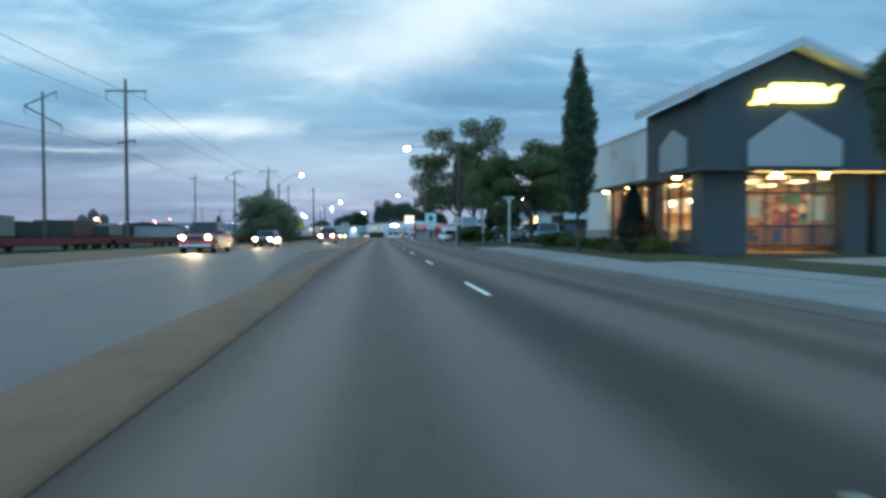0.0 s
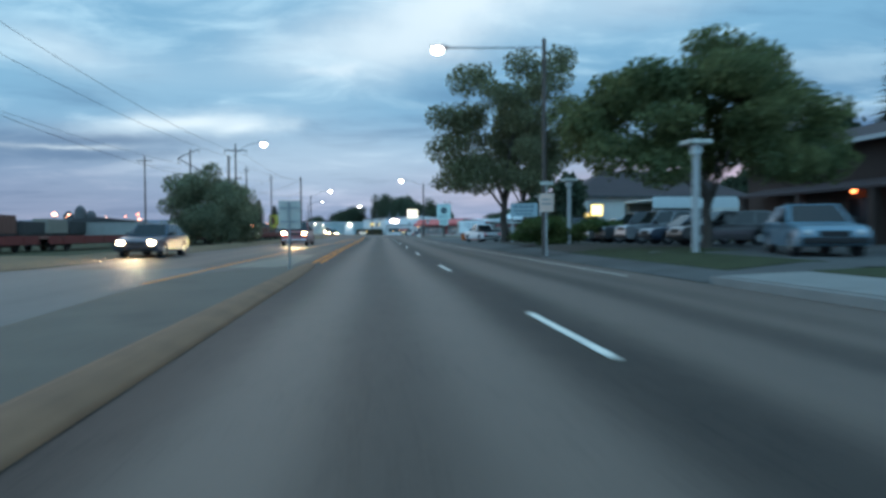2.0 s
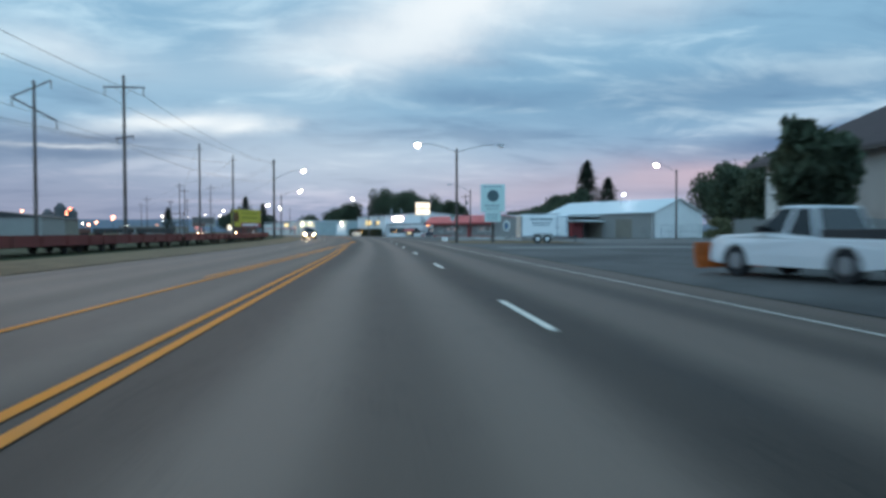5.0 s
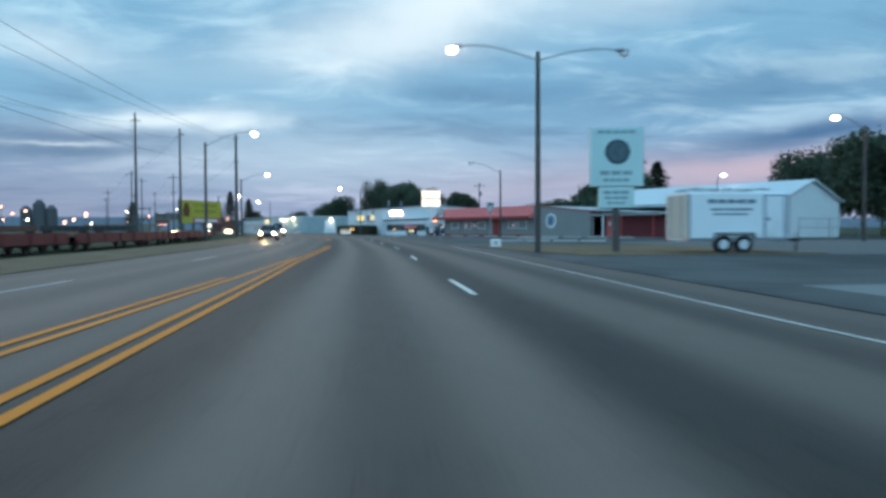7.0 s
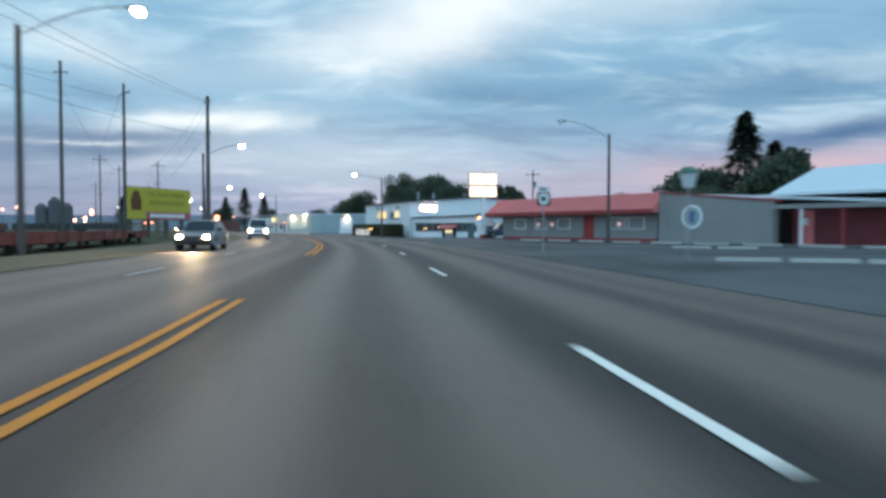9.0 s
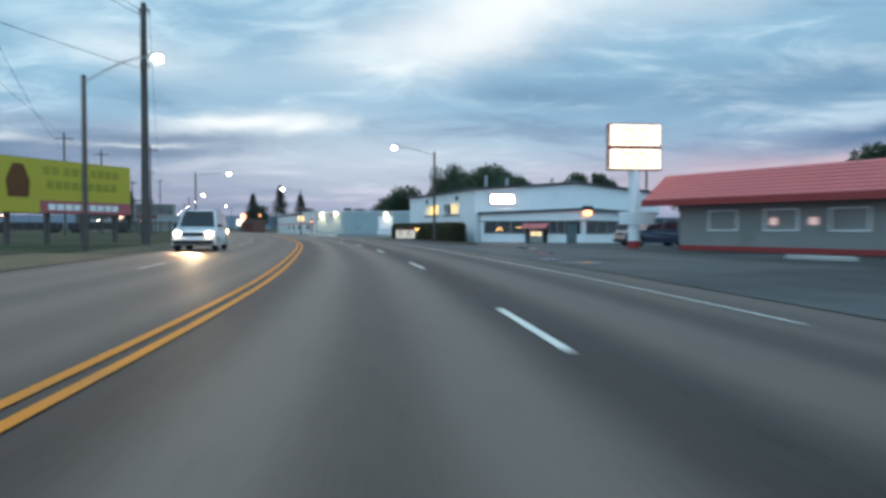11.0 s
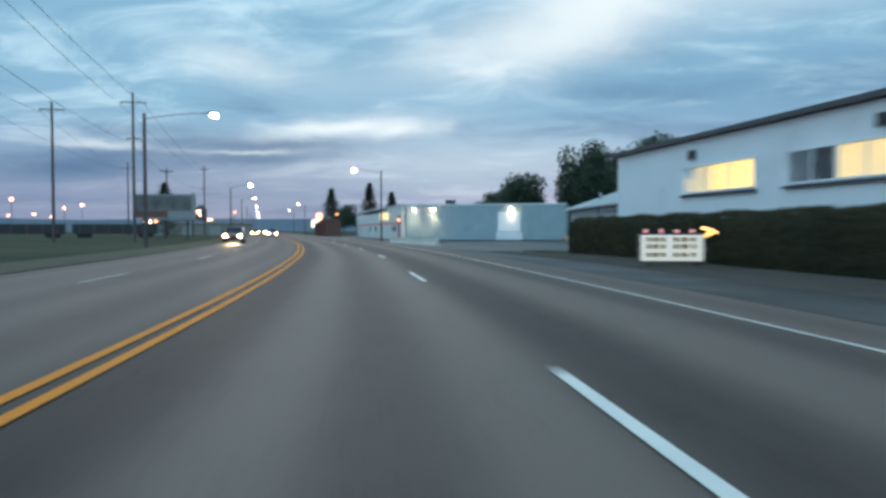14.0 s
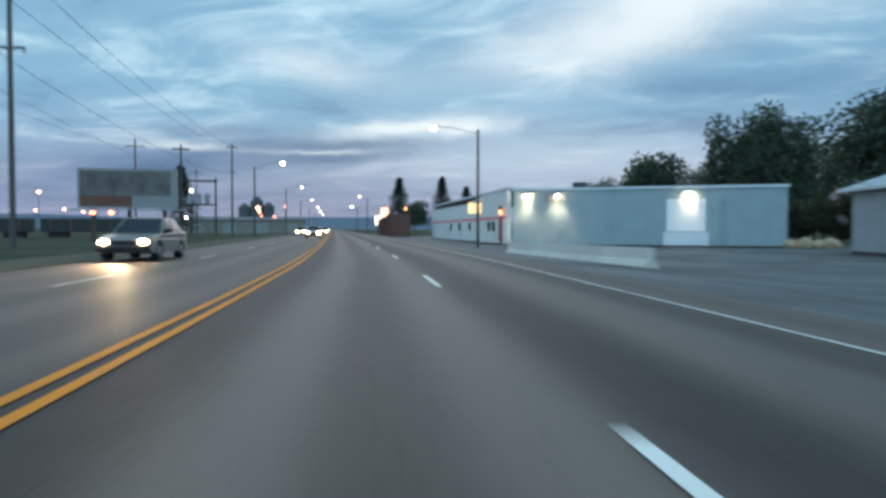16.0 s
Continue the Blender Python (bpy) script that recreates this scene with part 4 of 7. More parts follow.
def restaurant():
    z0 = 0.27
    b = thing("restaurant", "dark gabled restaurant with glowing glazed front and pale side wall", "building", 11.2, 22.65, z0, scale=1.02)
    eave, apex, wid, dep, top = 5.5, 6.92, 6.7, 4.8, 3.12
    # front gable wall above the glazing, with the sloping top
    part("gable_wall", prism([(0, 2.9), (wid, 2.9), (wid, eave), (top, apex), (0, eave)], 0.0, 0.22, "y"), CHARCOAL, b)
    part("side_wall", slab(0.0, 0.22, 0.224, dep, 2.9, eave), CHARCOAL, b)
    part("side_wall", slab(wid - 0.22, wid, 0.224, dep, 0.0, eave), CHARCOAL, b)
    part("rear_gable", prism([(0, 2.9), (wid, 2.9), (wid, eave), (top, apex), (0, eave)], dep + 0.004, dep + 0.2, "y"), CHARCOAL, b)
    for x0, x1, y0, y1 in ((-0.08, 1.46, -0.12, 0.9), (4.95, 5.75, -0.12, 0.8), (6.12, 6.56, -0.12, 0.5), (-0.06, 0.42, 4.25, 4.85)):
        part("pillar", slab(x0, x1, y0, y1, 0.0, 2.9, bevel=0.02), CHARCOAL, b)
    # roof slabs with deep fascia
    for sx in (0, 1):
        x0, x1 = (-0.45, top) if sx == 0 else (top, wid + 0.6)
        drop = 0.40 * (apex - eave) / top
        za, zb = (eave - drop, apex) if sx == 0 else (apex, eave - drop)
        part("roof", prism([(x0, za + 0.06), (x1, zb + 0.06), (x1, zb + 0.36), (x0, za + 0.36)], -0.55, dep + 0.35, "y"), TRIM, b, "pale grey metal roof slope")
    # pale entrance gable over the doors and side panel
    part("entrance_gable", prism([(1.5, 3.02), (4.85, 3.02), (4.85, 3.92), (2.98, 4.88), (1.5, 3.88)], -0.10, -0.004, "y"), PALE_PANEL, b, "pale grey entrance gable panel")
    part("side_panel", prism([(1.3, 3.1), (3.6, 3.1), (3.6, 4.1), (2.45, 4.6), (1.3, 4.1)], -0.06, -0.004, "x"), PALE_PANEL, b)
    part("light_strip", slab(1.5, 6.6, -0.52, -0.46, 2.785, 2.816), glow("amber_light_strip", (1.0, 0.62, 0.12), 2.4), b, "glowing amber strip under the canopy edge")
    part("soffit", slab(-0.55, wid + 0.3, -0.75, 0.9, 2.82, 2.9), DARK_TRIM, b)
    part("soffit_side", slab(-0.65, -0.004, 0.904, 10.1, 2.74, 2.86), DARK_TRIM, b)
    # glazing, front and side
    pane_window(b, 1.5, 4.9, 0.25, 0.35, 2.75, CLEAR_GLASS, DARK_METAL, 3)
    for z in (0.95, 2.10):
        part("transom", slab(1.5, 4.9, 0.24, 0.32, z, z + 0.07), DARK_METAL, b)
    part("transom", slab(0.05, 0.13, 0.95, 4.2, 2.05, 2.11), DARK_METAL, b)
    pane_window(b, 5.78, 6.10, 0.25, 0.35, 2.75, CLEAR_GLASS, DARK_METAL, 0)
    pane_window(b, 0.95, 4.2, 0.06, 0.45, 2.72, CLEAR_GLASS, DARK_METAL, 2, along="y")
    pane_window(b, 4.95, 9.7, 0.20, 0.45, 2.70, CLEAR_GLASS, DARK_METAL, 3, along="y")
    part("sill_wall", slab(0.0, 0.2, 0.92, 4.22, 0.0, 0.38), CHARCOAL, b)
    part("sill_wall", slab(0.14, 0.34, 4.86, 9.75, 0.0, 0.38), CHARCOAL, b)
    # pale rear block
    part("parapet_wall", slab(0.10, 0.36, 4.86, 9.8, 2.78, 5.05), CREAM_WALL, b)
    part("block_wall", slab(0.10, 0.40, 9.805, 13.3, 0.95, 5.05), CREAM_WALL, b)
    part("wainscot", slab(0.04, 0.40, 9.805, 13.32, 0.0, 0.946), GREY_WALL, b, "darker grey base course")
    part("end_wall", slab(0.405, 13.0, 13.0, 13.3, 0.0, 5.05), CREAM_WALL, b)
    part("back_wall", slab(12.7, 13.0, 0.0, 12.99, 0.0, 5.0), CREAM_WALL, b)
    part("inner_front_wall", slab(6.57, 12.69, 0.3, 0.6, 0.0, 5.0), CHARCOAL, b)
    part("flat_roof", slab(0.41, 12.69, 5.01, 12.99, 4.7, 4.9), TRIM, b)
    part("coping", slab(0.06, 0.44, 4.9, 13.34, 5.054, 5.14), TRIM, b)
    part("vent_pipe", tube((2.2, 9.0, 4.9), (2.2, 9.0, 5.75), 0.08, n=8), DARK_METAL, b)
    # warm room behind the glass
    part("room_floor", slab(0.35, 7.0, 0.31, 12.0, 0.02, 0.06), WARM_FLOOR, b)
    part("room_back", slab(6.75, 6.95, 0.92, 12.0, 0.06, 2.80), WARM_WALL, b)
    part("room_end", slab(0.42, 6.74, 9.82, 10.0, 0.06, 2.80), WARM_WALL, b)
    part("room_ceiling", slab(0.36, 6.74, 0.32, 9.8, 2.765, 2.81), CREAM_WALL, b)
    for x in (1.4, 3.4, 5.4):
        for y in (1.3, 3.3, 5.4, 7.6):
            part("ceiling_panel", slab(x - 0.30, x + 0.30, y - 0.22, y + 0.22, 2.745, 2.762), PANEL_LIGHT, b)
    part("counter", slab(4.9, 6.0, 2.2, 8.5, 0.06, 1.1, bevel=0.03), TABLE_WOOD, b)
    for x, y in ((1.4, 2.0), (1.5, 3.6), (1.6, 6.0), (1.6, 7.9), (3.2, 1.8), (3.3, 5.2)):
        part("table", rod(rod(bmesh.new(), (x, y, 0.70), (x, y, 0.74), 0.42, n=14), (x, y, 0.06), (x, y, 0.70), 0.04, n=8), TABLE_WOOD, b)
        for d in (-0.6, 0.6):
            c = slab(x - 0.2, x + 0.2, y + d - 0.2, y + d + 0.2, 0.42, 0.46)
            box(c, x - 0.2, x + 0.2, y + d * 1.28 - 0.02, y + d * 1.28 + 0.02, 0.46, 0.9)
            for lx in (-0.17, 0.17):
                for ly in (-0.17, 0.17):
                    box(c, x + lx - 0.02, x + lx + 0.02, y + d + ly - 0.02, y + d + ly + 0.02, 0.06, 0.42)
            part("chair", c, DARK_METAL, b)
    board = glow("lit_menu_board", (1.0, 0.72, 0.35), 0.55)
    for i in range(5):
        part("menu_board", slab(0.9 + i * 1.15, 1.95 + i * 1.15, 9.74, 9.81, 1.75, 2.45), board, b, "glowing menu board")
    stock = [material("box_red", (0.5, 0.06, 0.04), 0.5), material("box_green", (0.08, 0.28, 0.08), 0.5), material("box_cream", (0.75, 0.65, 0.4), 0.5), material("box_brown", (0.25, 0.12, 0.05), 0.5)]
    rng = random.Random(3)
    for z in (0.55, 1.05, 1.55, 2.05):
        part("shelf", slab(6.38, 6.74, 1.2, 8.4, z, z + 0.04), TABLE_WOOD, b)
        for i in range(11):
            y = 1.3 + i * 0.62
            part("goods", slab(6.42, 6.70, y, y + rng.uniform(0.25, 0.5), z + 0.041, z + rng.uniform(0.2, 0.42)), stock[rng.randrange(4)], b)
    for x0, x1, z0_, z1_, k in ((1.65, 2.15, 1.3, 2.0, 2), (2.75, 3.15, 0.9, 1.5, 0), (3.9, 4.5, 1.2, 2.0, 2), (3.3, 3.6, 1.7, 2.1, 1)):
        part("window_poster", slab(x0, x1, 0.30, 0.31, z0_, z1_), stock[k], b)
    part("counter_front", slab(1.6, 4.8, 6.4, 7.2, 0.06, 1.15, bevel=0.03), stock[2], b)
    for x, y in ((1.5, 3.0), (1.5, 4.1), (1.8, 6.6), (2.4, 2.2), (3.6, 3.1), (4.4, 4.6), (2.9, 5.6)):
        part("pendant_lamp", ball(x, y, 2.05, 0.13, 0.13, 0.10), LAMP_WARM, b)
    # lit sign on the gable: slanted blocks with an arrow at each end
    sign = thing("lit_wall_sign", "glowing yellow sign with slanted letter shapes on the dark gable", "sign", 12.93, 22.52, 5.48, scale=0.97)
    xs = [(0.0, 0.55, 0.02), (0.5, 1.0, 0.10), (0.92, 1.36, 0.10), (1.3, 1.72, 0.10), (1.66, 2.12, 0.10), (2.04, 2.45, 0.10), (2.4, 2.95, 0.12)]
    for i, (a, c, lift) in enumerate(xs):
        tall = 0.62 if i not in (0, 6) else 0.48
        part("letter_shape", prism([(a, lift), (c, lift), (c + 0.10, lift + tall), (a + 0.10, lift + tall)], 0.0, 0.10, "y"), SIGN_YELLOW, sign)
    part("arrow_shape", prism([(-0.22, 0.0), (0.02, -0.02), (0.08, 0.2)], 0.0, 0.08, "y"), SIGN_YELLOW, sign)
    part("arrow_shape", prism([(3.0, 0.45), (3.32, 0.66), (2.98, 0.70)], 0.0, 0.08, "y"), SIGN_YELLOW, sign)
    for x, y in ((10.72, 23.8), (10.95, 29.0), (11.0, 32.3), (13.5, 22.15), (15.2, 22.15)):
        soffit_lamp(x, y, z0 + 2.84, group="soffit lamps of the restaurant")


restaurant()


def house():
    b = thing("house", "tan bungalow with a dark hipped shingle roof", "house", 21.6, 102.6, 0.0, 0)
    w, d, e, r = 18.6, 11.0, 4.7, 7.8
    part("wall", slab(0, w, 0, 0.25, 0, e), CREAM_WALL, b)
    part("wall", slab(0, 0.25, 0.254, d, 0, e), CREAM_WALL, b)
    part("wall", slab(w - 0.25, w, 0.254, d, 0, e), CREAM_WALL, b)
    part("wall", slab(0.254, w - 0.254, d - 0.25, d, 0, e), CREAM_WALL, b)
    bm = bmesh.new()
    o = 0.7
    q = [bm.verts.new(p) for p in ((-o, -o, e), (w + o, -o, e), (w + o, d + o, e), (-o, d + o, e), (d * 0.42, d / 2, r), (w - d * 0.42, d / 2, r))]
    for f in ((0, 1, 5, 4), (1, 2, 5), (2, 3, 4, 5), (3, 0, 4), (3, 2, 1, 0)):
        bm.faces.new([q[i] for i in f])
    bmesh.ops.recalc_face_normals(bm, faces=bm.faces)
    part("roof", bm, BRICK_SHINGLE, b)
    for x0, x1, y0, y1 in ((-o, w + o, -o - 0.03, -o), (-o - 0.03, -o, -o, d + o)):
        part("fascia", slab(x0, x1, y0, y1, e - 0.2, e + 0.02), DARK_TRIM, b)
    pane_window(b, 0.6, 1.4, -0.03, 1.6, 2.8, WINDOW_LIT, WHITE_WALL, 1, label="dim yellow lit window")
    for x in (5.2, 8.0, 11.0):
        pane_window(b, x, x + 1.5, -0.03, 1.2, 2.6, DARK_GLASS, WHITE_WALL, 1)
    part("door", slab(3.6, 4.5, -0.05, 0.0, 0.1, 2.15), BROWN_WALL, b)
    s = thing("lit_box_sign", "square glowing yellow box sign on a bracket", "sign", 23.35, 101.6, 2.5, 10)
    part("box", slab(-0.72, 0.72, -0.12, 0.12, 0.0, 1.25, bevel=0.05), DARK_METAL, s)
    part("lit_face", slab(-0.66, 0.66, -0.16, -0.124, 0.06, 1.19, bevel=0.02), glow("lit_amber_sign_face", (1.0, 0.72, 0.16), 3.4), s)
    part("post", slab(-0.08, 0.08, -0.05, 0.05, -2.4, 0.0), DARK_METAL, s)
    c = thing("carport", "low white flat-roofed carport behind parked cars", "carport", 25.4, 91.6, 0.15)
    part("roof", slab(0, 8.8, 0, 7, 3.55, 3.75), WHITE_METAL, c)
    part("fascia", slab(-0.05, 8.85, -0.08, -0.004, 2.85, 3.9, bevel=0.01), WHITE_METAL, c, "deep white metal fascia")
    for x in (0.2, 3.0, 5.8, 8.6):
        for y in (0.3, 6.6):
            part("post", slab(x - 0.06, x + 0.06, y - 0.06, y + 0.06, 0, 3.55), GALV, c)
    part("back_wall", slab(0, 8.8, 7.01, 7.2, 0, 3.7), GREY_WALL, c)
    # long brown building beside the restaurant, its eaves along the road
    n = thing("house", "long dark brown wooden building with a shallow shingle roof", "house", 25.2, 75.0, 0.2, -90)
    part("wall", slab(0, 29.0, 0, 9.0, 0, 5.3), BROWN_WALL, n)
    part("roof", prism([(-0.9, 5.25), (4.5, 6.9), (9.9, 5.25), (9.9, 5.42), (4.5, 7.1), (-0.9, 5.42)], -0.8, 29.8, "x"), BRICK_SHINGLE, n)
    part("gutter", slab(-0.8, 29.8, -1.02, -0.91, 5.22, 5.44), TRIM, n, "pale eaves gutter")
    part("porch_roof", prism([(-1.9, 2.75), (-0.004, 3.25), (-0.004, 3.4), (-1.9, 2.9)], 2.0, 27.0, "x"), BRICK_SHINGLE, n)
    for i in range(48):
        part("batten", slab(0.3 + i * 0.6, 0.36 + i * 0.6, -0.03, -0.001, 3.42, 5.2), BROWN_WALL, n)
    for x in (2.4, 8.2, 14.0, 20.2, 26.6):
        part("porch_column", slab(x - 0.2, x + 0.2, -1.85, -1.45, 0.0, 2.76), GREY_WALL if 19 < x < 22 else BROWN_WALL, n)
    for x in (4.2, 10.0, 16.4, 22.6):
        pane_window(n, x, x + 2.2, -0.05, 1.0, 2.4, DARK_GLASS, DARK_TRIM, 1)
    for x in (7.2, 19.0):
        part("door", slab(x, x + 0.95, -0.06, -0.004, 0.05, 2.1), DARK_TRIM, n)
    wall_lamp(25.15, 64.2, 3.05, -90, 0.6, LAMP_RED, "red lamp on the brown wall")


house()


DINER_SIGN = glow("dim_pink_window_sign", (1.0, 0.50, 0.36), 0.42)
PALE_STOP = material("pale_wheel_stop_concrete", (0.48, 0.45, 0.41), 0.85, var=0.2, stain=(0.32, 0.30, 0.27))


def red_diner():
    """Long low shop: red mansard front, grey end, red porch; local x runs along the front towards the road's start."""
    ax, ay, ex, ey = 11.8, 212.6, 30.4, 179.7
    rz = math.degrees(math.atan2(ey - ay, ex - ax))
    length = math.hypot(ex - ax, ey - ay) / 1.179
    b = thing("diner", "long low grey diner with a salmon-red mansard roof and porch", "building", ax, ay, -0.12, rz, scale=1.179)
    # local: x along the front, front faces -y after the turn, so the body lies at +y
    c1, c2 = 16.3, 24.6
    part("front_wall", slab(0, c1, 0.0, 0.25, 0.32, 2.5), GREY_WALL, b)
    part("red_plinth", slab(0, c1, -0.03, 0.25, 0.0, 0.316), RED_TRIM, b, "dark red painted base")
    part("end_wall", slab(0.0, 0.25, 0.254, 12, 0.0, 2.5), GREY_WALL, b)
    part("back_wall", slab(0, length, 12.0, 12.25, 0.0, 2.6), GREY_WALL, b)
    part("mansard_front", prism([(-1.0, 2.08), (-0.95, 2.35), (0.45, 3.46), (0.7, 3.46), (0.3, 2.08)], -1.2, c1 + 0.4, "x"), RED_ROOF, b)
    part("mansard_edge", slab(-1.25, c1 + 0.42, -1.06, -1.003, 2.02, 2.30), RED_TRIM, b, "dark red roof edge")
    part("mansard_end", prism([(-1.2, 2.08), (-1.15, 2.35), (0.25, 3.46), (0.5, 3.46), (0.2, 2.08)], 0.72, 12.2, "y"), RED_ROOF, b)
    for i in range(7):
        z = 2.44 + 0.145 * i
        y = -0.95 + 1.4 * (z - 2.35) / 1.11
        part("roof_batten", slab(-1.15, c1 + 0.35, y - 0.03, y + 0.0, z, z + 0.035), RED_ROOF, b)
    part("flat_roof", slab(0.5, length, 0.72, 12.2, 2.9, 3.0), WHITE_METAL, b)
    for x in (1.6, 4.2, 6.8, 12.2, 13.9):
        pane_window(b, x, x + 1.3, -0.02, 1.0, 1.75, DARK_GLASS, WHITE_WALL, 0)
    for x in (4.4, 6.0, 12.9):
        part("lit_window_sign", slab(x, x + 0.32, -0.055, -0.03, 1.18, 1.46), DINER_SIGN, b)
    part("door", slab(9.6, 10.6, -0.06, -0.004, 0.05, 2.0), RED_TRIM, b, "dark red door")
    # grey gable end block with sloping parapet
    part("grey_wall", prism([(c1 + 0.42, 0), (c2, 0), (c2, 2.55), (c1 + 0.42, 3.35)], -0.35, 0.25, "y"), GREY_WALL, b)
    part("parapet_trim", prism([(c1 + 0.42, 3.354), (c2 + 0.2, 2.54), (c2 + 0.2, 2.64), (c1 + 0.42, 3.44)], -0.42, 0.3, "y"), RED_TRIM, b)
    part("sloped_roof", prism([(c1 + 0.5, 3.2), (length + 0.8, 2.2), (length + 0.8, 2.36), (c1 + 0.5, 3.36)], 0.31, 12.1, "y"), WHITE_METAL, b)
    badge = thing("round_wall_badge", "pale round badge with a blue building shape", "sign", *(Matrix(b.matrix_world) @ Vector((c1 + 3.0, -0.36, 1.75))), rz, scale=1.15)
    part("disc", rod(bmesh.new(), (0, 0.0, 0), (0, -0.05, 0), 0.78, n=32), WHITE_WALL, badge)
    part("inner_ring", rod(bmesh.new(), (0, -0.05, 0), (0, -0.06, 0), 0.62, n=32), BLUE_WALL, badge)
    part("tower_shape", slab(-0.2, 0.2, -0.075, -0.06, -0.38, 0.34), material("badge_blue", (0.06, 0.14, 0.30), 0.6), badge, "blue tower shape")
    # red porch; the canopy's shade is put into the wall's darker red
    part("porch_wall", slab(c2 + 0.02, length, 1.6, 1.8, 0.0, 2.3), material("canopy_shaded_maroon", (0.20, 0.042, 0.045), 0.8, var=0.3, stain=(0.14, 0.06, 0.06)), b, "red porch wall, darkened in colour for the canopy's shade")
    part("porch_floor", slab(c2 + 0.02, length, -0.3, 1.59, 0.0, 0.12), CONCRETE, b)
    part("porch_beam", slab(c2 + 0.01, length + 0.6, -0.4, -0.2, 2.12, 2.36), GREY_WALL, b)
    for x in (c2 + 1.6, c2 + 3.8, length - 0.1):
        part("porch_post", slab(x - 0.06, x + 0.06, -0.36, -0.24, 0.12, 2.12), WHITE_WALL if x < c2 + 2 else RED_TRIM, b)
    part("porch_door", slab(c2 + 0.4, c2 + 1.3, 1.55, 1.596, 0.12, 2.05), RED_ROOF, b)
    part("notice", slab(c2 + 0.7, c2 + 1.0, 1.52, 1.55, 1.2, 1.6), WHITE_WALL, b)
    m = Matrix(b.matrix_world)
    for i in range(9):
        p = m @ Vector((9.5 + 2.9 * i, -5.2, 0.0))
        w = thing("wheel_stop", "pale concrete parking wheel stop", "wheel stop", p.x, p.y, 0.02, rz, group="wheel stops by the diner", scale=1.15)
        part("bar", slab(-1.05, 1.05, -0.08, 0.08, 0, 0.14, bevel=0.03), PALE_STOP, w)
    # white barn behind
    k = thing("barn", "long low white barn with a pale metal gable roof", "barn", 29.7, 193.3, -0.12, math.degrees(math.atan2(-19.4, 10.8)), scale=1.179)
    le = 18.9
    part("long_wall", slab(0, le, 0, 0.25, 0, 3.3), GREY_WALL, k)
    for x0 in (0.0, le - 0.25):
        part("gable_wall", prism([(0, 0), (10, 0), (10, 3.3), (5, 5.0), (0, 3.3)], x0, x0 + 0.25, "x"), WHITE_WALL, k)
    part("roof", prism([(-0.3, 3.22), (5, 5.05), (10.3, 3.22), (10.3, 3.32), (5, 5.17), (-0.3, 3.32)], -0.3, le + 0.3, "x"), WHITE_METAL, k)
    for x in (3, 8, 13):
        part("barn_door", slab(x, x + 2.6, -0.05, -0.004, 0, 2.5), TAN_STEEL, k)


red_diner()


DIM_BULB = glow("dim_red_marquee_bulb", (1.0, 0.20, 0.10), 0.9)


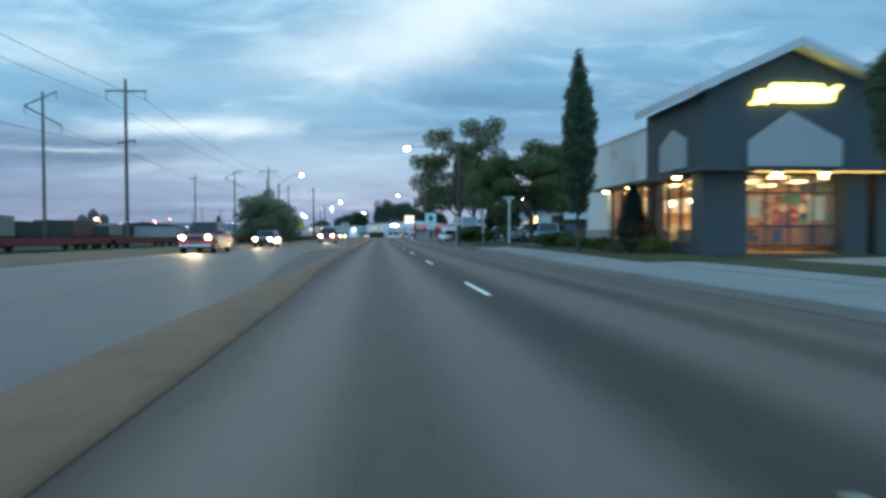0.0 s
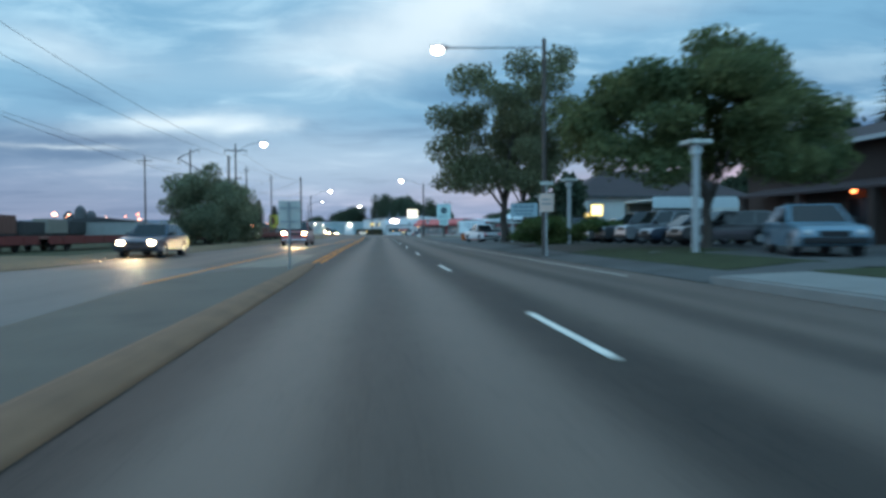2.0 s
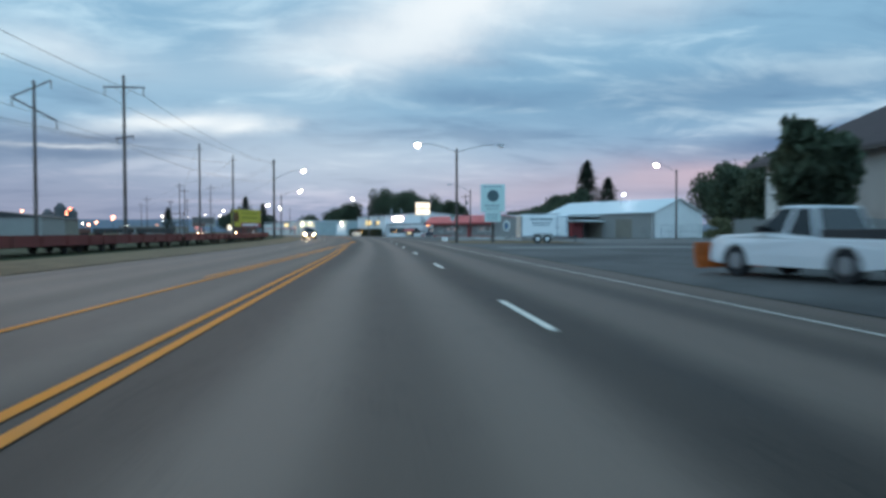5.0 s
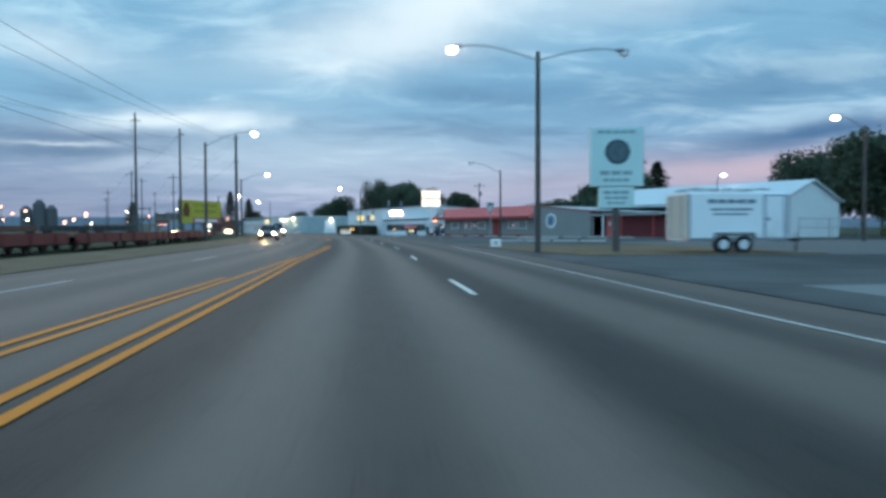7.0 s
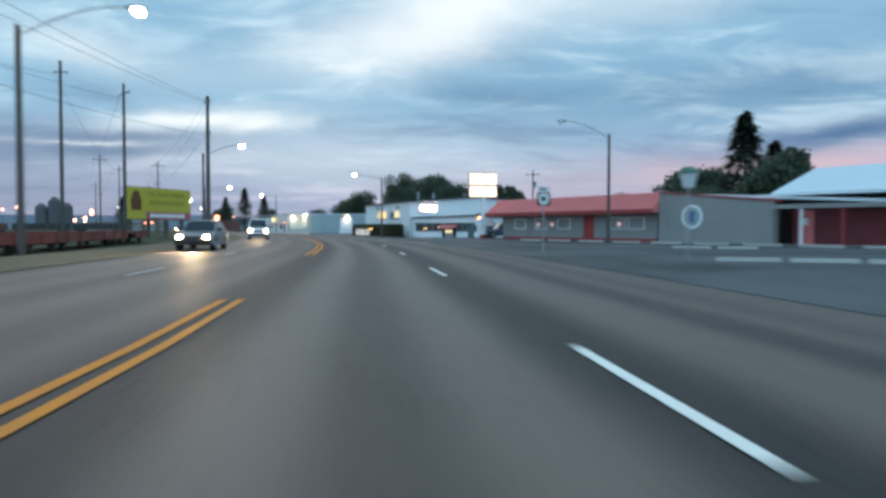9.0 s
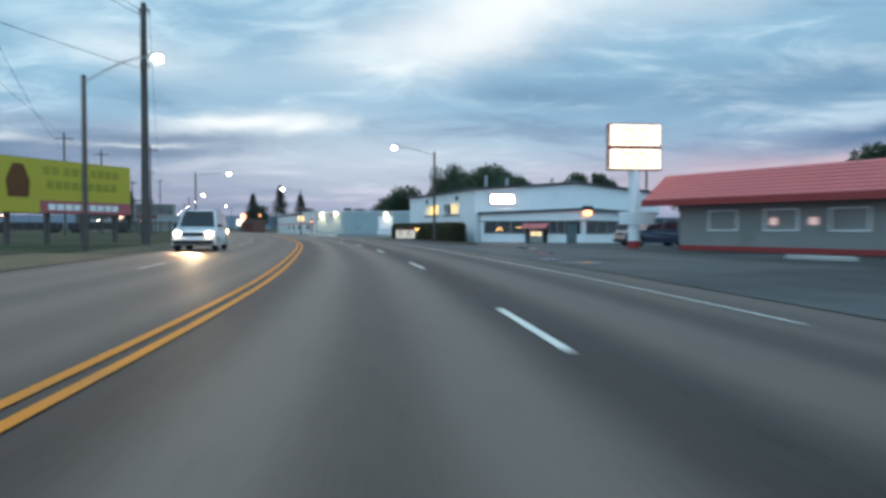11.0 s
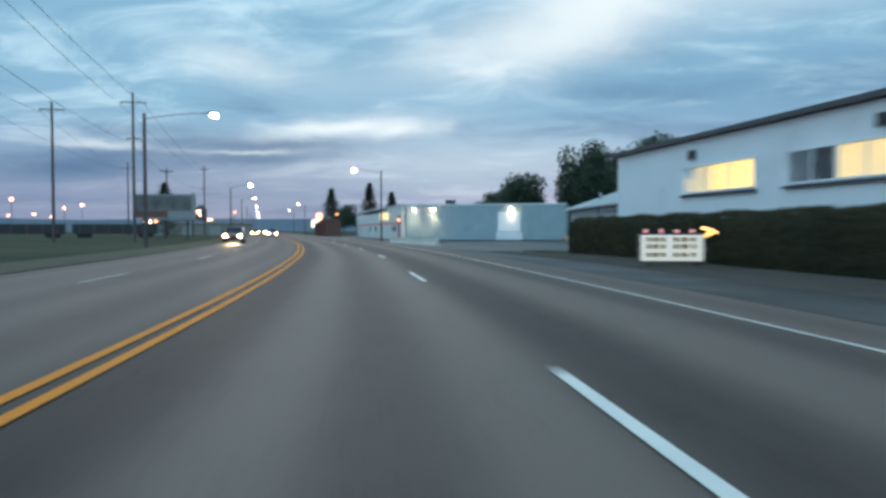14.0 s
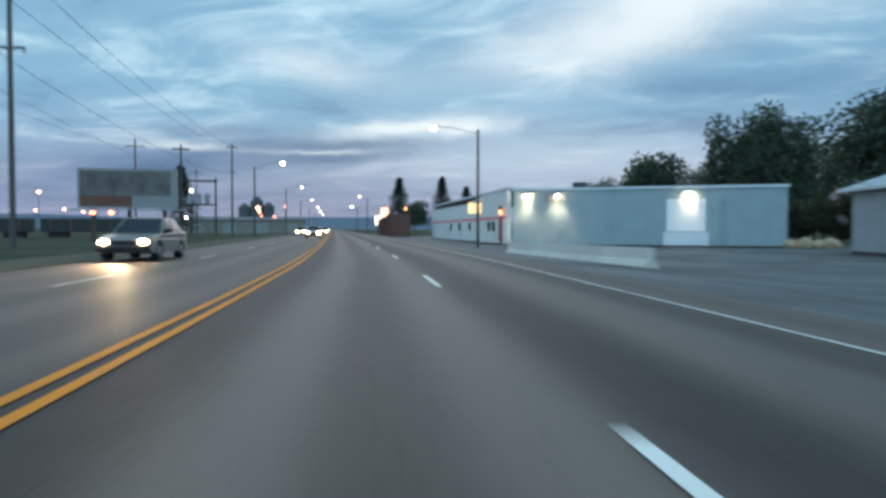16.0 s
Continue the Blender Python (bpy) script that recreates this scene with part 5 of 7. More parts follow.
def white_hall():
    """White hall with a gabled front to the car park and a long side behind the hedge."""
    ax, ay, rz, w = 3.2, 246.2, 19.0, 16.8
    b = thing("white_hall", "low white roadside hall with lit windows and a glazed corner annex", "building", ax, ay, -0.27, rz, scale=1.33)
    d, e, r = 16.8, 4.05, 4.75
    part("front_wall", prism([(0, 0), (w, 0), (w, e - 0.1), (w * 0.52, r - 0.1), (0, e - 0.1)], 0.0, 0.25, "y"), WHITE_WALL, b)
    part("side_wall", slab(0, 0.25, 0.254, d, 0, e - 0.1), WHITE_WALL, b)
    part("side_wall", slab(w - 0.25, w, 0.254, d, 0, e - 0.1), WHITE_WALL, b)
    part("back_wall", slab(0.254, w - 0.254, d - 0.25, d, 0, e - 0.1), WHITE_WALL, b)
    for x0, x1, za, zb in ((-0.25, w * 0.52, e, r), (w * 0.52, w + 0.25, r, e)):
        part("roof", prism([(x0, za - 0.09), (x1, zb - 0.09), (x1, zb + 0.06), (x0, za + 0.06)], -0.3, d + 0.3, "y"), DARK_TRIM, b)
    # flat-roofed glazed annex set at an angle before the gable
    corner_a, corner_b, corner_c = Vector((0.25, -0.45, 0)), Vector((5.0, -7.3, 0)), Vector((13.0, -4.0, 0))
    outline = [(0.25, -0.02), (0.02, -0.55), (4.95, -7.66), (13.5, -4.15), (13.5, -0.02)]
    for z0, z1, grow, mat, name in ((2.12, 2.26, 1.0, DARK_TRIM, "annex_roof"),):
        bm = bmesh.new()
        lift = (0, 0, 0.2, 0, 0)
        lo = [bm.verts.new((x, y, z0 + u)) for (x, y), u in zip(outline, lift)]
        hi = [bm.verts.new((x, y, z1 + u)) for (x, y), u in zip(outline, lift)]
        bm.faces.new(lo)
        bm.faces.new(hi)
        for i in range(5):
            bm.faces.new((lo[i], lo[(i + 1) % 5], hi[(i + 1) % 5], hi[i]))
        bmesh.ops.recalc_face_normals(bm, faces=bm.faces)
        part(name, bm, mat, b)

    def along(p, q, bm):
        """Turns a piece built along x, with its face to -y, onto the line from p to q."""
        turn = Matrix.Translation(p) @ Matrix.Rotation(math.atan2(q.y - p.y, q.x - p.x), 4, "Z")
        bmesh.ops.transform(bm, matrix=turn, verts=bm.verts)
        return bm

    annex_glass = glass("grey_shop_window_glass", (0.085, 0.085, 0.09), 1.0, 0.12)
    for p, q, panes, gaps in ((corner_a, corner_b, ((0.35, 3.70), (5.75, 6.95)), ((3.85, 5.6), (7.05, 7.85))), (corner_b, corner_c, ((0.35, 4.1), (4.3, 8.3)), ())):
        le = (q - p).length
        part("fascia", along(p, q, prism([(0, 1.60), (le, 1.60), (le, 2.30 if q is corner_b else 2.11), (0, 2.11 if q is corner_b else 2.30)], 0, 0.2, "y")), WHITE_WALL, b)
        part("head_trim", along(p, q, slab(0, le, -0.03, 0.17, 1.54, 1.596)), DARK_TRIM, b)
        x = 0.0
        for g0, g1 in gaps + ((le, le),):
            part("dado_wall", along(p, q, slab(x, g0, 0, 0.2, -0.15, 0.66)), WHITE_WALL, b)
            x = g1
        part("pier", along(p, q, slab(0, 0.3, 0, 0.2, 0.664, 1.536)), WHITE_WALL, b)
        for x0, x1 in panes:
            part("window_pane", along(p, q, slab(x0, x1, 0.08, 0.11, 0.72, 1.53)), annex_glass, b)
            part("window_sill", along(p, q, slab(x0 - 0.04, x1 + 0.04, -0.05, 0.15, 0.664, 0.715)), GREY_WALL, b)
            n = max(2, round((x1 - x0) / 1.15))
            for i in range(n + 1):
                xm = x0 + (x1 - x0) * i / n
                part("mullion", along(p, q, slab(xm - 0.035, xm + 0.035, 0.03, 0.075, 0.72, 1.53)), GREY_WALL, b)
    p, q = corner_a, corner_b
    for x, z, tilt in ((1.45, 0.92, 0.5), (1.62, 1.04, 0.9), (1.78, 0.96, -0.4), (3.25, 1.10, 0.2)):
        c = along(p, q, tube((x - 0.09, 0.05, z - 0.07 * tilt), (x + 0.09, 0.05, z + 0.07 * tilt), 0.022, n=6))
        part("neon_tube", c, AMBER_TUBE, b, "glowing amber neon stroke")
    part("recess_wall", along(p, q, slab(3.85, 5.6, 0.5, 0.6, -0.15, 1.536)), GREY_WALL, b)
    part("door", along(p, q, slab(4.5, 5.3, 0.44, 0.496, -0.12, 1.45)), DARK_METAL, b)
    part("door", along(p, q, slab(7.05, 7.85, 0.10, 0.16, -0.12, 1.50)), material("grey_green_door", (0.10, 0.15, 0.15), 0.6), b, "grey-green side door")
    part("awning", along(p, q, prism([(-0.62, 1.02), (-0.004, 1.34), (-0.004, 1.42), (-0.62, 1.14)], 3.75, 5.75, "x")), RED_ROOF, b, "faded red awning over the door")
    # lit side windows, above the hedge
    pane_window(b, 8.2, 11.9, -0.03, 2.25, 3.05, WINDOW_LIT, WHITE_WALL, 2, along="y", label="wide window glowing yellow")
    pane_window(b, 3.4, 5.1, -0.03, 2.25, 3.05, WINDOW_LIT, WHITE_WALL, 1, along="y", label="window glowing yellow")
    pane_window(b, 5.2, 6.8, -0.03, 2.25, 3.05, DARK_GLASS, WHITE_WALL, 1, along="y")
    part("sill", slab(-0.10, -0.054, 3.3, 7.0, 2.08, 2.16), DARK_TRIM, b)
    part("sill", slab(-0.10, -0.054, 8.1, 12.0, 2.08, 2.16), DARK_TRIM, b)
    for y in (3.6, 11.2):
        part("wall_vent", slab(-0.12, -0.004, y, y + 0.32, 3.32, 3.62), DARK_METAL, b)
    for x, y in ((2.2, 3.0), (5.0, 5.0), (8.5, 3.5), (12.0, 6.0)):
        part("roof_vent", tube((x, y, e), (x, y, r + 0.55), 0.14, n=8), GALV, b)
    m = Matrix(b.matrix_world)
    p = m @ Vector((2.2, -0.05, 2.93))
    s = thing("lit_box_sign", "glowing white box sign with a red rim", "sign", p.x, p.y, p.z, rz, scale=1.33)
    part("rim", slab(-1.02, 1.02, -0.12, 0.05, 0.0, 0.72, bevel=0.02), RED_TRIM, s)
    part("lit_face", slab(-0.95, 0.95, -0.15, -0.124, 0.06, 0.66), SIGN_WHITE, s)
    p = m @ Vector((5.0, -7.7, 2.22))
    wall_lamp(p.x, p.y, p.z, rz - 18, 1.4, LAMP_ORANGE, "orange sodium lamp on the annex corner")
    p = m @ Vector((2.72, -4.75, 0.52))
    s = thing("lit_window_sign", "small glowing yellow sign under the awning", "sign", p.x, p.y, p.z, rz - 55.3, scale=1.33)
    part("backing", slab(-0.5, 0.5, 0.0, 0.12, -0.66, 0.36), GREY_WALL, s)
    for x in (-0.42, 0.04):
        part("lit_face", slab(x, x + 0.38, -0.03, -0.002, 0.0, 0.3), WINDOW_LIT, s)
    # portable marquee board in front of the hedge
    s = thing("marquee_board", "portable white marquee board with bulbs along the top", "sign", -4.1, 253.4, -0.16, 2, scale=1.3)
    part("board", slab(-0.85, 0.85, -0.10, 0.10, 0.08, 0.84, bevel=0.02), DARK_METAL, s)
    part("lit_face", slab(-0.80, 0.80, -0.125, -0.104, 0.12, 0.80), glow("dim_white_marquee", (1.0, 0.86, 0.55), 0.42), s)
    print_mat = material("marquee_print", (0.35, 0.24, 0.10), 0.7)
    for x, wd in ((-0.60, 0.12), (-0.42, 0.16), (-0.22, 0.12), (0.1, 0.14), (0.32, 0.18), (0.55, 0.12)):
        for z in (0.22, 0.44, 0.62):
            part("letter_bar", slab(x - wd / 2, x + wd / 2, -0.14, -0.126, z, z + 0.12), print_mat, s)
    for x in (-0.65, -0.25, 0.15, 0.55):
        part("bulb", ball(x, 0, 0.90, 0.045, 0.045, 0.055), DIM_BULB, s)
    for i, (x, z) in enumerate(((0.86, 0.98), (0.98, 0.93), (1.1, 0.88), (0.98, 0.82), (0.86, 0.78))):
        part("arrow_bulb", ball(x, -0.02, z, 0.07, 0.04, 0.03), AMBER_TUBE, s)
    for x in (-0.6, 0.6):
        part("leg", slab(x - 0.03, x + 0.03, -0.2, 0.2, -0.02, 0.08), DARK_METAL, s)


white_hall()


def ribs(parent, x0, x1, y, z0, z1, mat, step=0.6):
    x = x0
    while x < x1:
        part("wall_rib", slab(x - 0.02, x + 0.02, y - 0.03, y, z0, z1), mat, parent)
        x += step


def warehouse():
    ax, ay, bx, by = -27.0, 331.5, -3.3, 329.4
    rz = math.degrees(math.atan2(by - ay, bx - ax))
    w = math.hypot(bx - ax, by - ay) / 1.37
    b = thing("warehouse", "pale blue flat-roofed warehouse with two bright floodlights", "building", ax, ay, -0.32, rz, scale=1.37)
    part("front_wall", slab(0, w, 0, 0.25, 0, 3.7), BLUE_WALL, b)
    part("end_wall", slab(w - 0.25, w, 0.254, 14, 0, 3.7), BLUE_WALL, b)
    part("roof", slab(-0.1, w + 0.1, -0.12, 14, 3.704, 3.86), WHITE_METAL, b)
    ribs(b, 0.6, w, -0.001, 0.05, 3.66, BLUE_WALL, 1.2)
    part("loading_door", slab(10.2, 12.6, -0.07, -0.004, 0.9, 3.0), WHITE_WALL, b, "pale roller door")
    part("door_curb", slab(10.0, 12.8, -0.12, -0.004, 0.0, 0.85), WHITE_METAL, b)
    part("bay_frame", slab(12.7, 13.5, -0.10, -0.004, 0.0, 2.9), BLUE_WALL, b)
    part("notice", slab(2.2, 3.6, -0.06, -0.004, 2.9, 3.45), GREY_WALL, b)
    part("roof_unit", slab(3.6, 4.6, 4, 5.2, 3.86, 4.5, bevel=0.03), DARK_METAL, b)
    m = Matrix(b.matrix_world)
    for x, size, watts in ((0.9, 0.5, 420), (3.1, 0.5, 420), (11.6, 0.55, 160)):
        p = m @ Vector((x, 0, 3.35))
        wall_lamp(p.x, p.y, p.z, rz, size, LAMP_WALL, "bright floodlight on the blue wall", group="warehouse floodlights")
        q = m @ Vector((x, -0.55, 3.15))
        wash = new("floodlight_beam", bpy.data.lights.new("floodlight_beam", "SPOT"))
        wash.data.energy, wash.data.color, wash.data.spot_size, wash.data.spot_blend, wash.data.shadow_soft_size = watts, (1.0, 0.86, 0.58), radians(95), 0.9, 0.1
        wash.matrix_world = look(q, m @ Vector((x, -0.05, 0.6)))
    # pale wing along the road
    YELLOW_FACE = glow("lit_yellow_sign_face", (1.0, 0.66, 0.10), 1.1)
    h = heading(345)
    k = thing("shop_wing", "pale low shop wing with a red stripe along the road", "building", ax - 0.2, ay + 0.1, -0.32, 90 + h, scale=1.37)
    part("street_wall", slab(0, 38, 0.0, 0.3, 0.0, 3.3), CREAM_WALL, k)
    part("gable_top", prism([(0.0, 3.304), (15, 3.304), (7.5, 3.75), (0.0, 3.7)], 0.0, 0.3, "y"), CREAM_WALL, k)
    part("red_stripe", slab(0.2, 37, 0.304, 0.32, 1.75, 1.95), RED_ROOF, k, "faded red stripe")
    part("roof", slab(0, 38, -12, 0.32, 3.31 + 0.45, 3.95), TRIM, k)
    for x in (0.36, 0.92):
        part("lit_sign_panel", slab(8.4, 8.55, x, x + 0.48, 2.30, 3.20), YELLOW_FACE, k, "projecting yellow lit sign panel")
    part("sign_arm", slab(8.44, 8.51, 0.304, 1.42, 3.21, 3.27), DARK_METAL, k)
    part("door", slab(1.3, 2.3, 0.304, 0.34, 0.05, 1.9), RED_TRIM, k, "red door")
    for x in (3.6, 5.2, 13.0, 18.0, 23.0):
        part("window", slab(x, x + 1.0, 0.304, 0.32, 0.9, 1.6), DARK_GLASS, k)
    m = Matrix(k.matrix_world)
    p = m @ Vector((1.0, 0.32, 2.35))
    wall_lamp(p.x, p.y, p.z, h - 90, 1.3, LAMP_ORANGE, "orange sodium lamp over the red door")
    # metal shed beside it
    SHED_WALL = material("dull_grey_shed_steel", (0.31, 0.32, 0.32), 0.65, var=0.18, stain=(0.26, 0.27, 0.27))
    SHED_ROOF = material("grey_green_shed_roof", (0.40, 0.44, 0.43), 0.55, var=0.12, stain=(0.33, 0.36, 0.35))
    rs = math.degrees(math.atan2(-30.0, 4.96))
    le = 33.0
    s = thing("shed", "pale metal shed with a low gable roof", "shed", -3.66, 313.1, -0.45, rs)
    part("long_wall", slab(0, le, 0, 0.25, 0, 4.05), SHED_WALL, s)
    part("rear_wall", slab(0, le, 11.75, 12, 0, 4.05), SHED_WALL, s)
    for x0 in (0.0, le - 0.25):
        part("end_wall", prism([(0.254, 0), (11.746, 0), (11.746, 4.05), (6.0, 6.0), (0.254, 4.05)], x0, x0 + 0.25, "x"), SHED_WALL, s)
    part("roof", prism([(-0.6, 3.9), (6.0, 6.1), (12.6, 3.9), (12.6, 4.04), (6.0, 6.26), (-0.6, 4.04)], -0.6, le + 0.6, "x"), SHED_ROOF, s, "pale ribbed metal roof")
    part("gutter", slab(-0.6, le + 0.6, -0.70, -0.61, 3.86, 4.0), TRIM, s)
    ribs(s, 0.6, le, -0.001, 0.02, 3.85, SHED_WALL, 0.9)
    for x in (12.0, 12.6, 24.5):
        part("downpipe", tube((x, -0.08, 0.1), (x, -0.08, 3.85), 0.05, n=8), GALV, s)
    part("sliding_door", slab(14.5, 18.5, -0.10, -0.034, 0.05, 3.2), SHED_WALL, s)
    part("door_track", slab(14.0, 19.0, -0.14, -0.034, 3.22, 3.34), DARK_METAL, s)
    part("base_course", slab(-0.02, le + 0.02, -0.045, -0.034, 0, 0.22), DARK_METAL, s)
    part("vent", tube((4.5, 2.4, 4.7), (4.5, 2.4, 5.8), 0.16, n=8), GALV, s)
    part("lamp_arm", tube((3.0, -0.62, 4.1), (3.0, -1.6, 4.45), 0.03, n=6), GALV, s)
    rock = material("pale_boulder", (0.46, 0.33, 0.20), 0.9, var=0.3)
    for i, (x, y, r) in enumerate(((-3.2, 328.6, 0.6), (-2.2, 328.2, 0.75), (-1.2, 327.9, 0.6), (-0.4, 327.4, 0.7))):
        bm = ball(0, 0, 0, r, r * 0.8, r * 0.75, 8)
        for v in bm.verts:
            v.co *= 1 + 0.25 * noise.noise(v.co * 2.0 + Vector((i * 7.0, 0, 0)))
        rk = part("boulder", bm, rock, None)
        rk.matrix_world = pose(x, y, -0.5 + r * 0.55)
        tagged(rk, "pale rounded boulder between the sheds", "boulder", "boulders by the sheds")
    # concrete barriers before the wall
    BARRIER = material("pale_barrier_concrete", (0.66, 0.58, 0.49), 0.85, var=0.18, stain=(0.38, 0.34, 0.30))
    for i in range(4):
        a = Vector((-24.0, 304.6, 0)).lerp(Vector((-17.2, 292.4, 0)), (i + 0.5) / 4)
        j = thing("concrete_barrier", "weathered pale concrete road barrier", "barrier", a.x, a.y, -0.42, math.degrees(math.atan2(6.8, 12.2)), group="barrier row", scale=1.1)
        part("body", prism([(-0.28, 0), (0.28, 0), (0.26, 0.12), (0.11, 0.34), (0.09, 0.72), (-0.09, 0.72), (-0.11, 0.34), (-0.26, 0.12)], -1.58, 1.58, "y"), BARRIER, j)
    # rust-red containers further along
    for i, (s0, mat) in enumerate(((385, RUST), (396, RAIL_RED), (407, RUST))):
        p = at(s0, 9.5)
        c = thing("shipping_container", "rust-red steel container beside the road", "container", p.x, p.y, -0.3, heading(s0), group="container row", scale=1.3)
        part("body", slab(-1.25, 1.25, -3.6, 3.6, 0.12, 3.0 - 0.2 * i), mat, c)
        for n in range(12):
            part("rib", slab(-1.29, -1.254, -3.4 + n * 0.6, -3.25 + n * 0.6, 0.2, 2.7 - 0.2 * i), mat, c)
    p = at(430, 9.5)
    s = thing("lit_pole_sign", "small bright red and yellow lit pole sign", "sign", p.x, p.y, 0, heading(430), scale=1.25)
    part("post", tube((0, 0, 0), (0, 0, 2.4), 0.12), DARK_METAL, s)
    part("lit_face", slab(-1.0, 1.0, -0.15, 0.15, 1.6, 3.4), SIGN_WARM, s)
    part("red_face", slab(0.2, 1.4, -0.15, 0.15, 3.41, 4.8), LAMP_RED, s)


warehouse()


# ---- railway and far side ----
def railcars():
    track = table([(30, -26.8), (45, -24.4), (66, -21.4), (87, -18.2), (110, -16.0), (135, -15.3), (155, -15.0), (172, -15.6), (192, -18.5), (215, -25)])
    y = 36.0
    while y < 200:
        rz = math.degrees(math.atan2(-(track(y + 5) - track(y - 5)), 10))
        t = thing("flat_railcar", "rusty red flat railcar standing on the siding", "railcar", track(y), y, -0.02, rz, group="flat railcars")
        part("deck", slab(-1.3, 1.3, -6.9, 6.9, 0.72, 0.86, bevel=0.02), RUST, t)
        part("side_sill", slab(1.304, 1.40, -6.9, 6.9, 0.42, 0.90), RAIL_RED, t, "red side sill")
        part("side_sill", slab(-1.40, -1.304, -6.9, 6.9, 0.42, 0.90), RAIL_RED, t)
        part("centre_beam", slab(-0.3, 0.3, -6.6, 6.6, 0.35, 0.715), DARK_STEEL, t)
        for yy in (-5.0, 5.0):
            tr = part("bogie", slab(-0.95, 0.95, yy - 1.0, yy + 1.0, 0.30, 0.52, bevel=0.04), DARK_STEEL, t)
            for dx in (-0.75, 0.75):
                for dy in (-0.75, 0.75):
                    part("wheel", tube((dx - 0.07, yy + dy, 0.32), (dx + 0.07, yy + dy, 0.32), 0.32, n=16), DARK_STEEL, tr)
        for yy in (-6.95, 6.95):
            part("coupler", slab(-0.12, 0.12, min(yy, yy * 1.04), max(yy, yy * 1.04), 0.45, 0.62), DARK_STEEL, t)
        for i in range(6):
            yy = -5.6 + i * 2.24
            part("stake_pocket", slab(1.404, 1.46, yy - 0.08, yy + 0.08, 0.4, 0.92), RAIL_RED, t)
        y += 14.6
    for i in range(8):
        x, y = -52 - 2.4 * i, 86 + 15.5 * i
        mat = (DARK_STEEL, TAN_STEEL, DARK_STEEL, DARK_STEEL, RUST, DARK_STEEL, TAN_STEEL, DARK_STEEL)[i]
        t = thing("boxcar", "dark freight wagon standing in the yard", "railcar", x, y, 0, 8.8, group="freight wagons in the yard")
        hh = (2.9, 3.4, 2.7, 3.2, 3.5, 2.6, 3.3, 3.0)[i]
        part("body", slab(-1.4, 1.4, -6.8, 6.8, 1.0, hh + 0.6, bevel=0.06), mat, t)
        for yy in (-6, -4, -2, 0, 2, 4, 6):
            part("rib", slab(1.404, 1.47, yy - 0.06, yy + 0.06, 1.05, hh + 0.5), mat, t)
        part("underframe", slab(-1.2, 1.2, -6.6, 6.6, 0.65, 0.99), DARK_STEEL, t)
        for yy in (-5, 5):
            part("bogie", slab(-1.0, 1.0, yy - 1.1, yy + 1.1, 0.1, 0.64), DARK_STEEL, t)


railcars()


DARK_SHED_ROOF = material("dull_shed_roof", (0.14, 0.14, 0.145), 0.8, var=0.2)


def far_yard():
    for i in range(3):
        p = Vector((-104.0, 325.5, 0)).lerp(Vector((-80.0, 341.0, 0)), i / 2)
        t = thing("boxcar", "dull red freight wagon standing in the far yard", "railcar", p.x, p.y, -0.2, -57.2, group="freight wagons in the far yard")
        part("body", slab(-1.4, 1.4, -6.6, 6.6, 0.8, 2.5, bevel=0.06), (RUST, DARK_STEEL, DARK_STEEL)[i], t)
        for yy in (-5.5, -3.3, -1.1, 1.1, 3.3, 5.5):
            part("rib", slab(1.404, 1.47, yy - 0.07, yy + 0.07, 0.85, 2.4), RUST, t)
        for yy in (-4.8, 4.8):
            part("bogie", slab(-0.95, 0.95, yy - 1.1, yy + 1.1, 0.15, 0.796, bevel=0.05), DARK_STEEL, t)
    t = thing("storage_shed", "long dull low shed across the yard", "shed", -117.0, 412.5, -0.2, 25.6)
    part("wall", slab(0, 30, 0, 9, 0, 3.4), TAN_STEEL, t)
    part("roof", prism([(-0.4, 3.404), (9.4, 3.404), (4.5, 4.3)], -0.4, 30.4, "x"), DARK_SHED_ROOF, t)
    for x in (3.0, 10.5, 18.0, 25.0):
        part("roller_door", slab(x, x + 3.0, -0.08, -0.004, 0, 2.7), GREY_WALL, t)


far_yard()


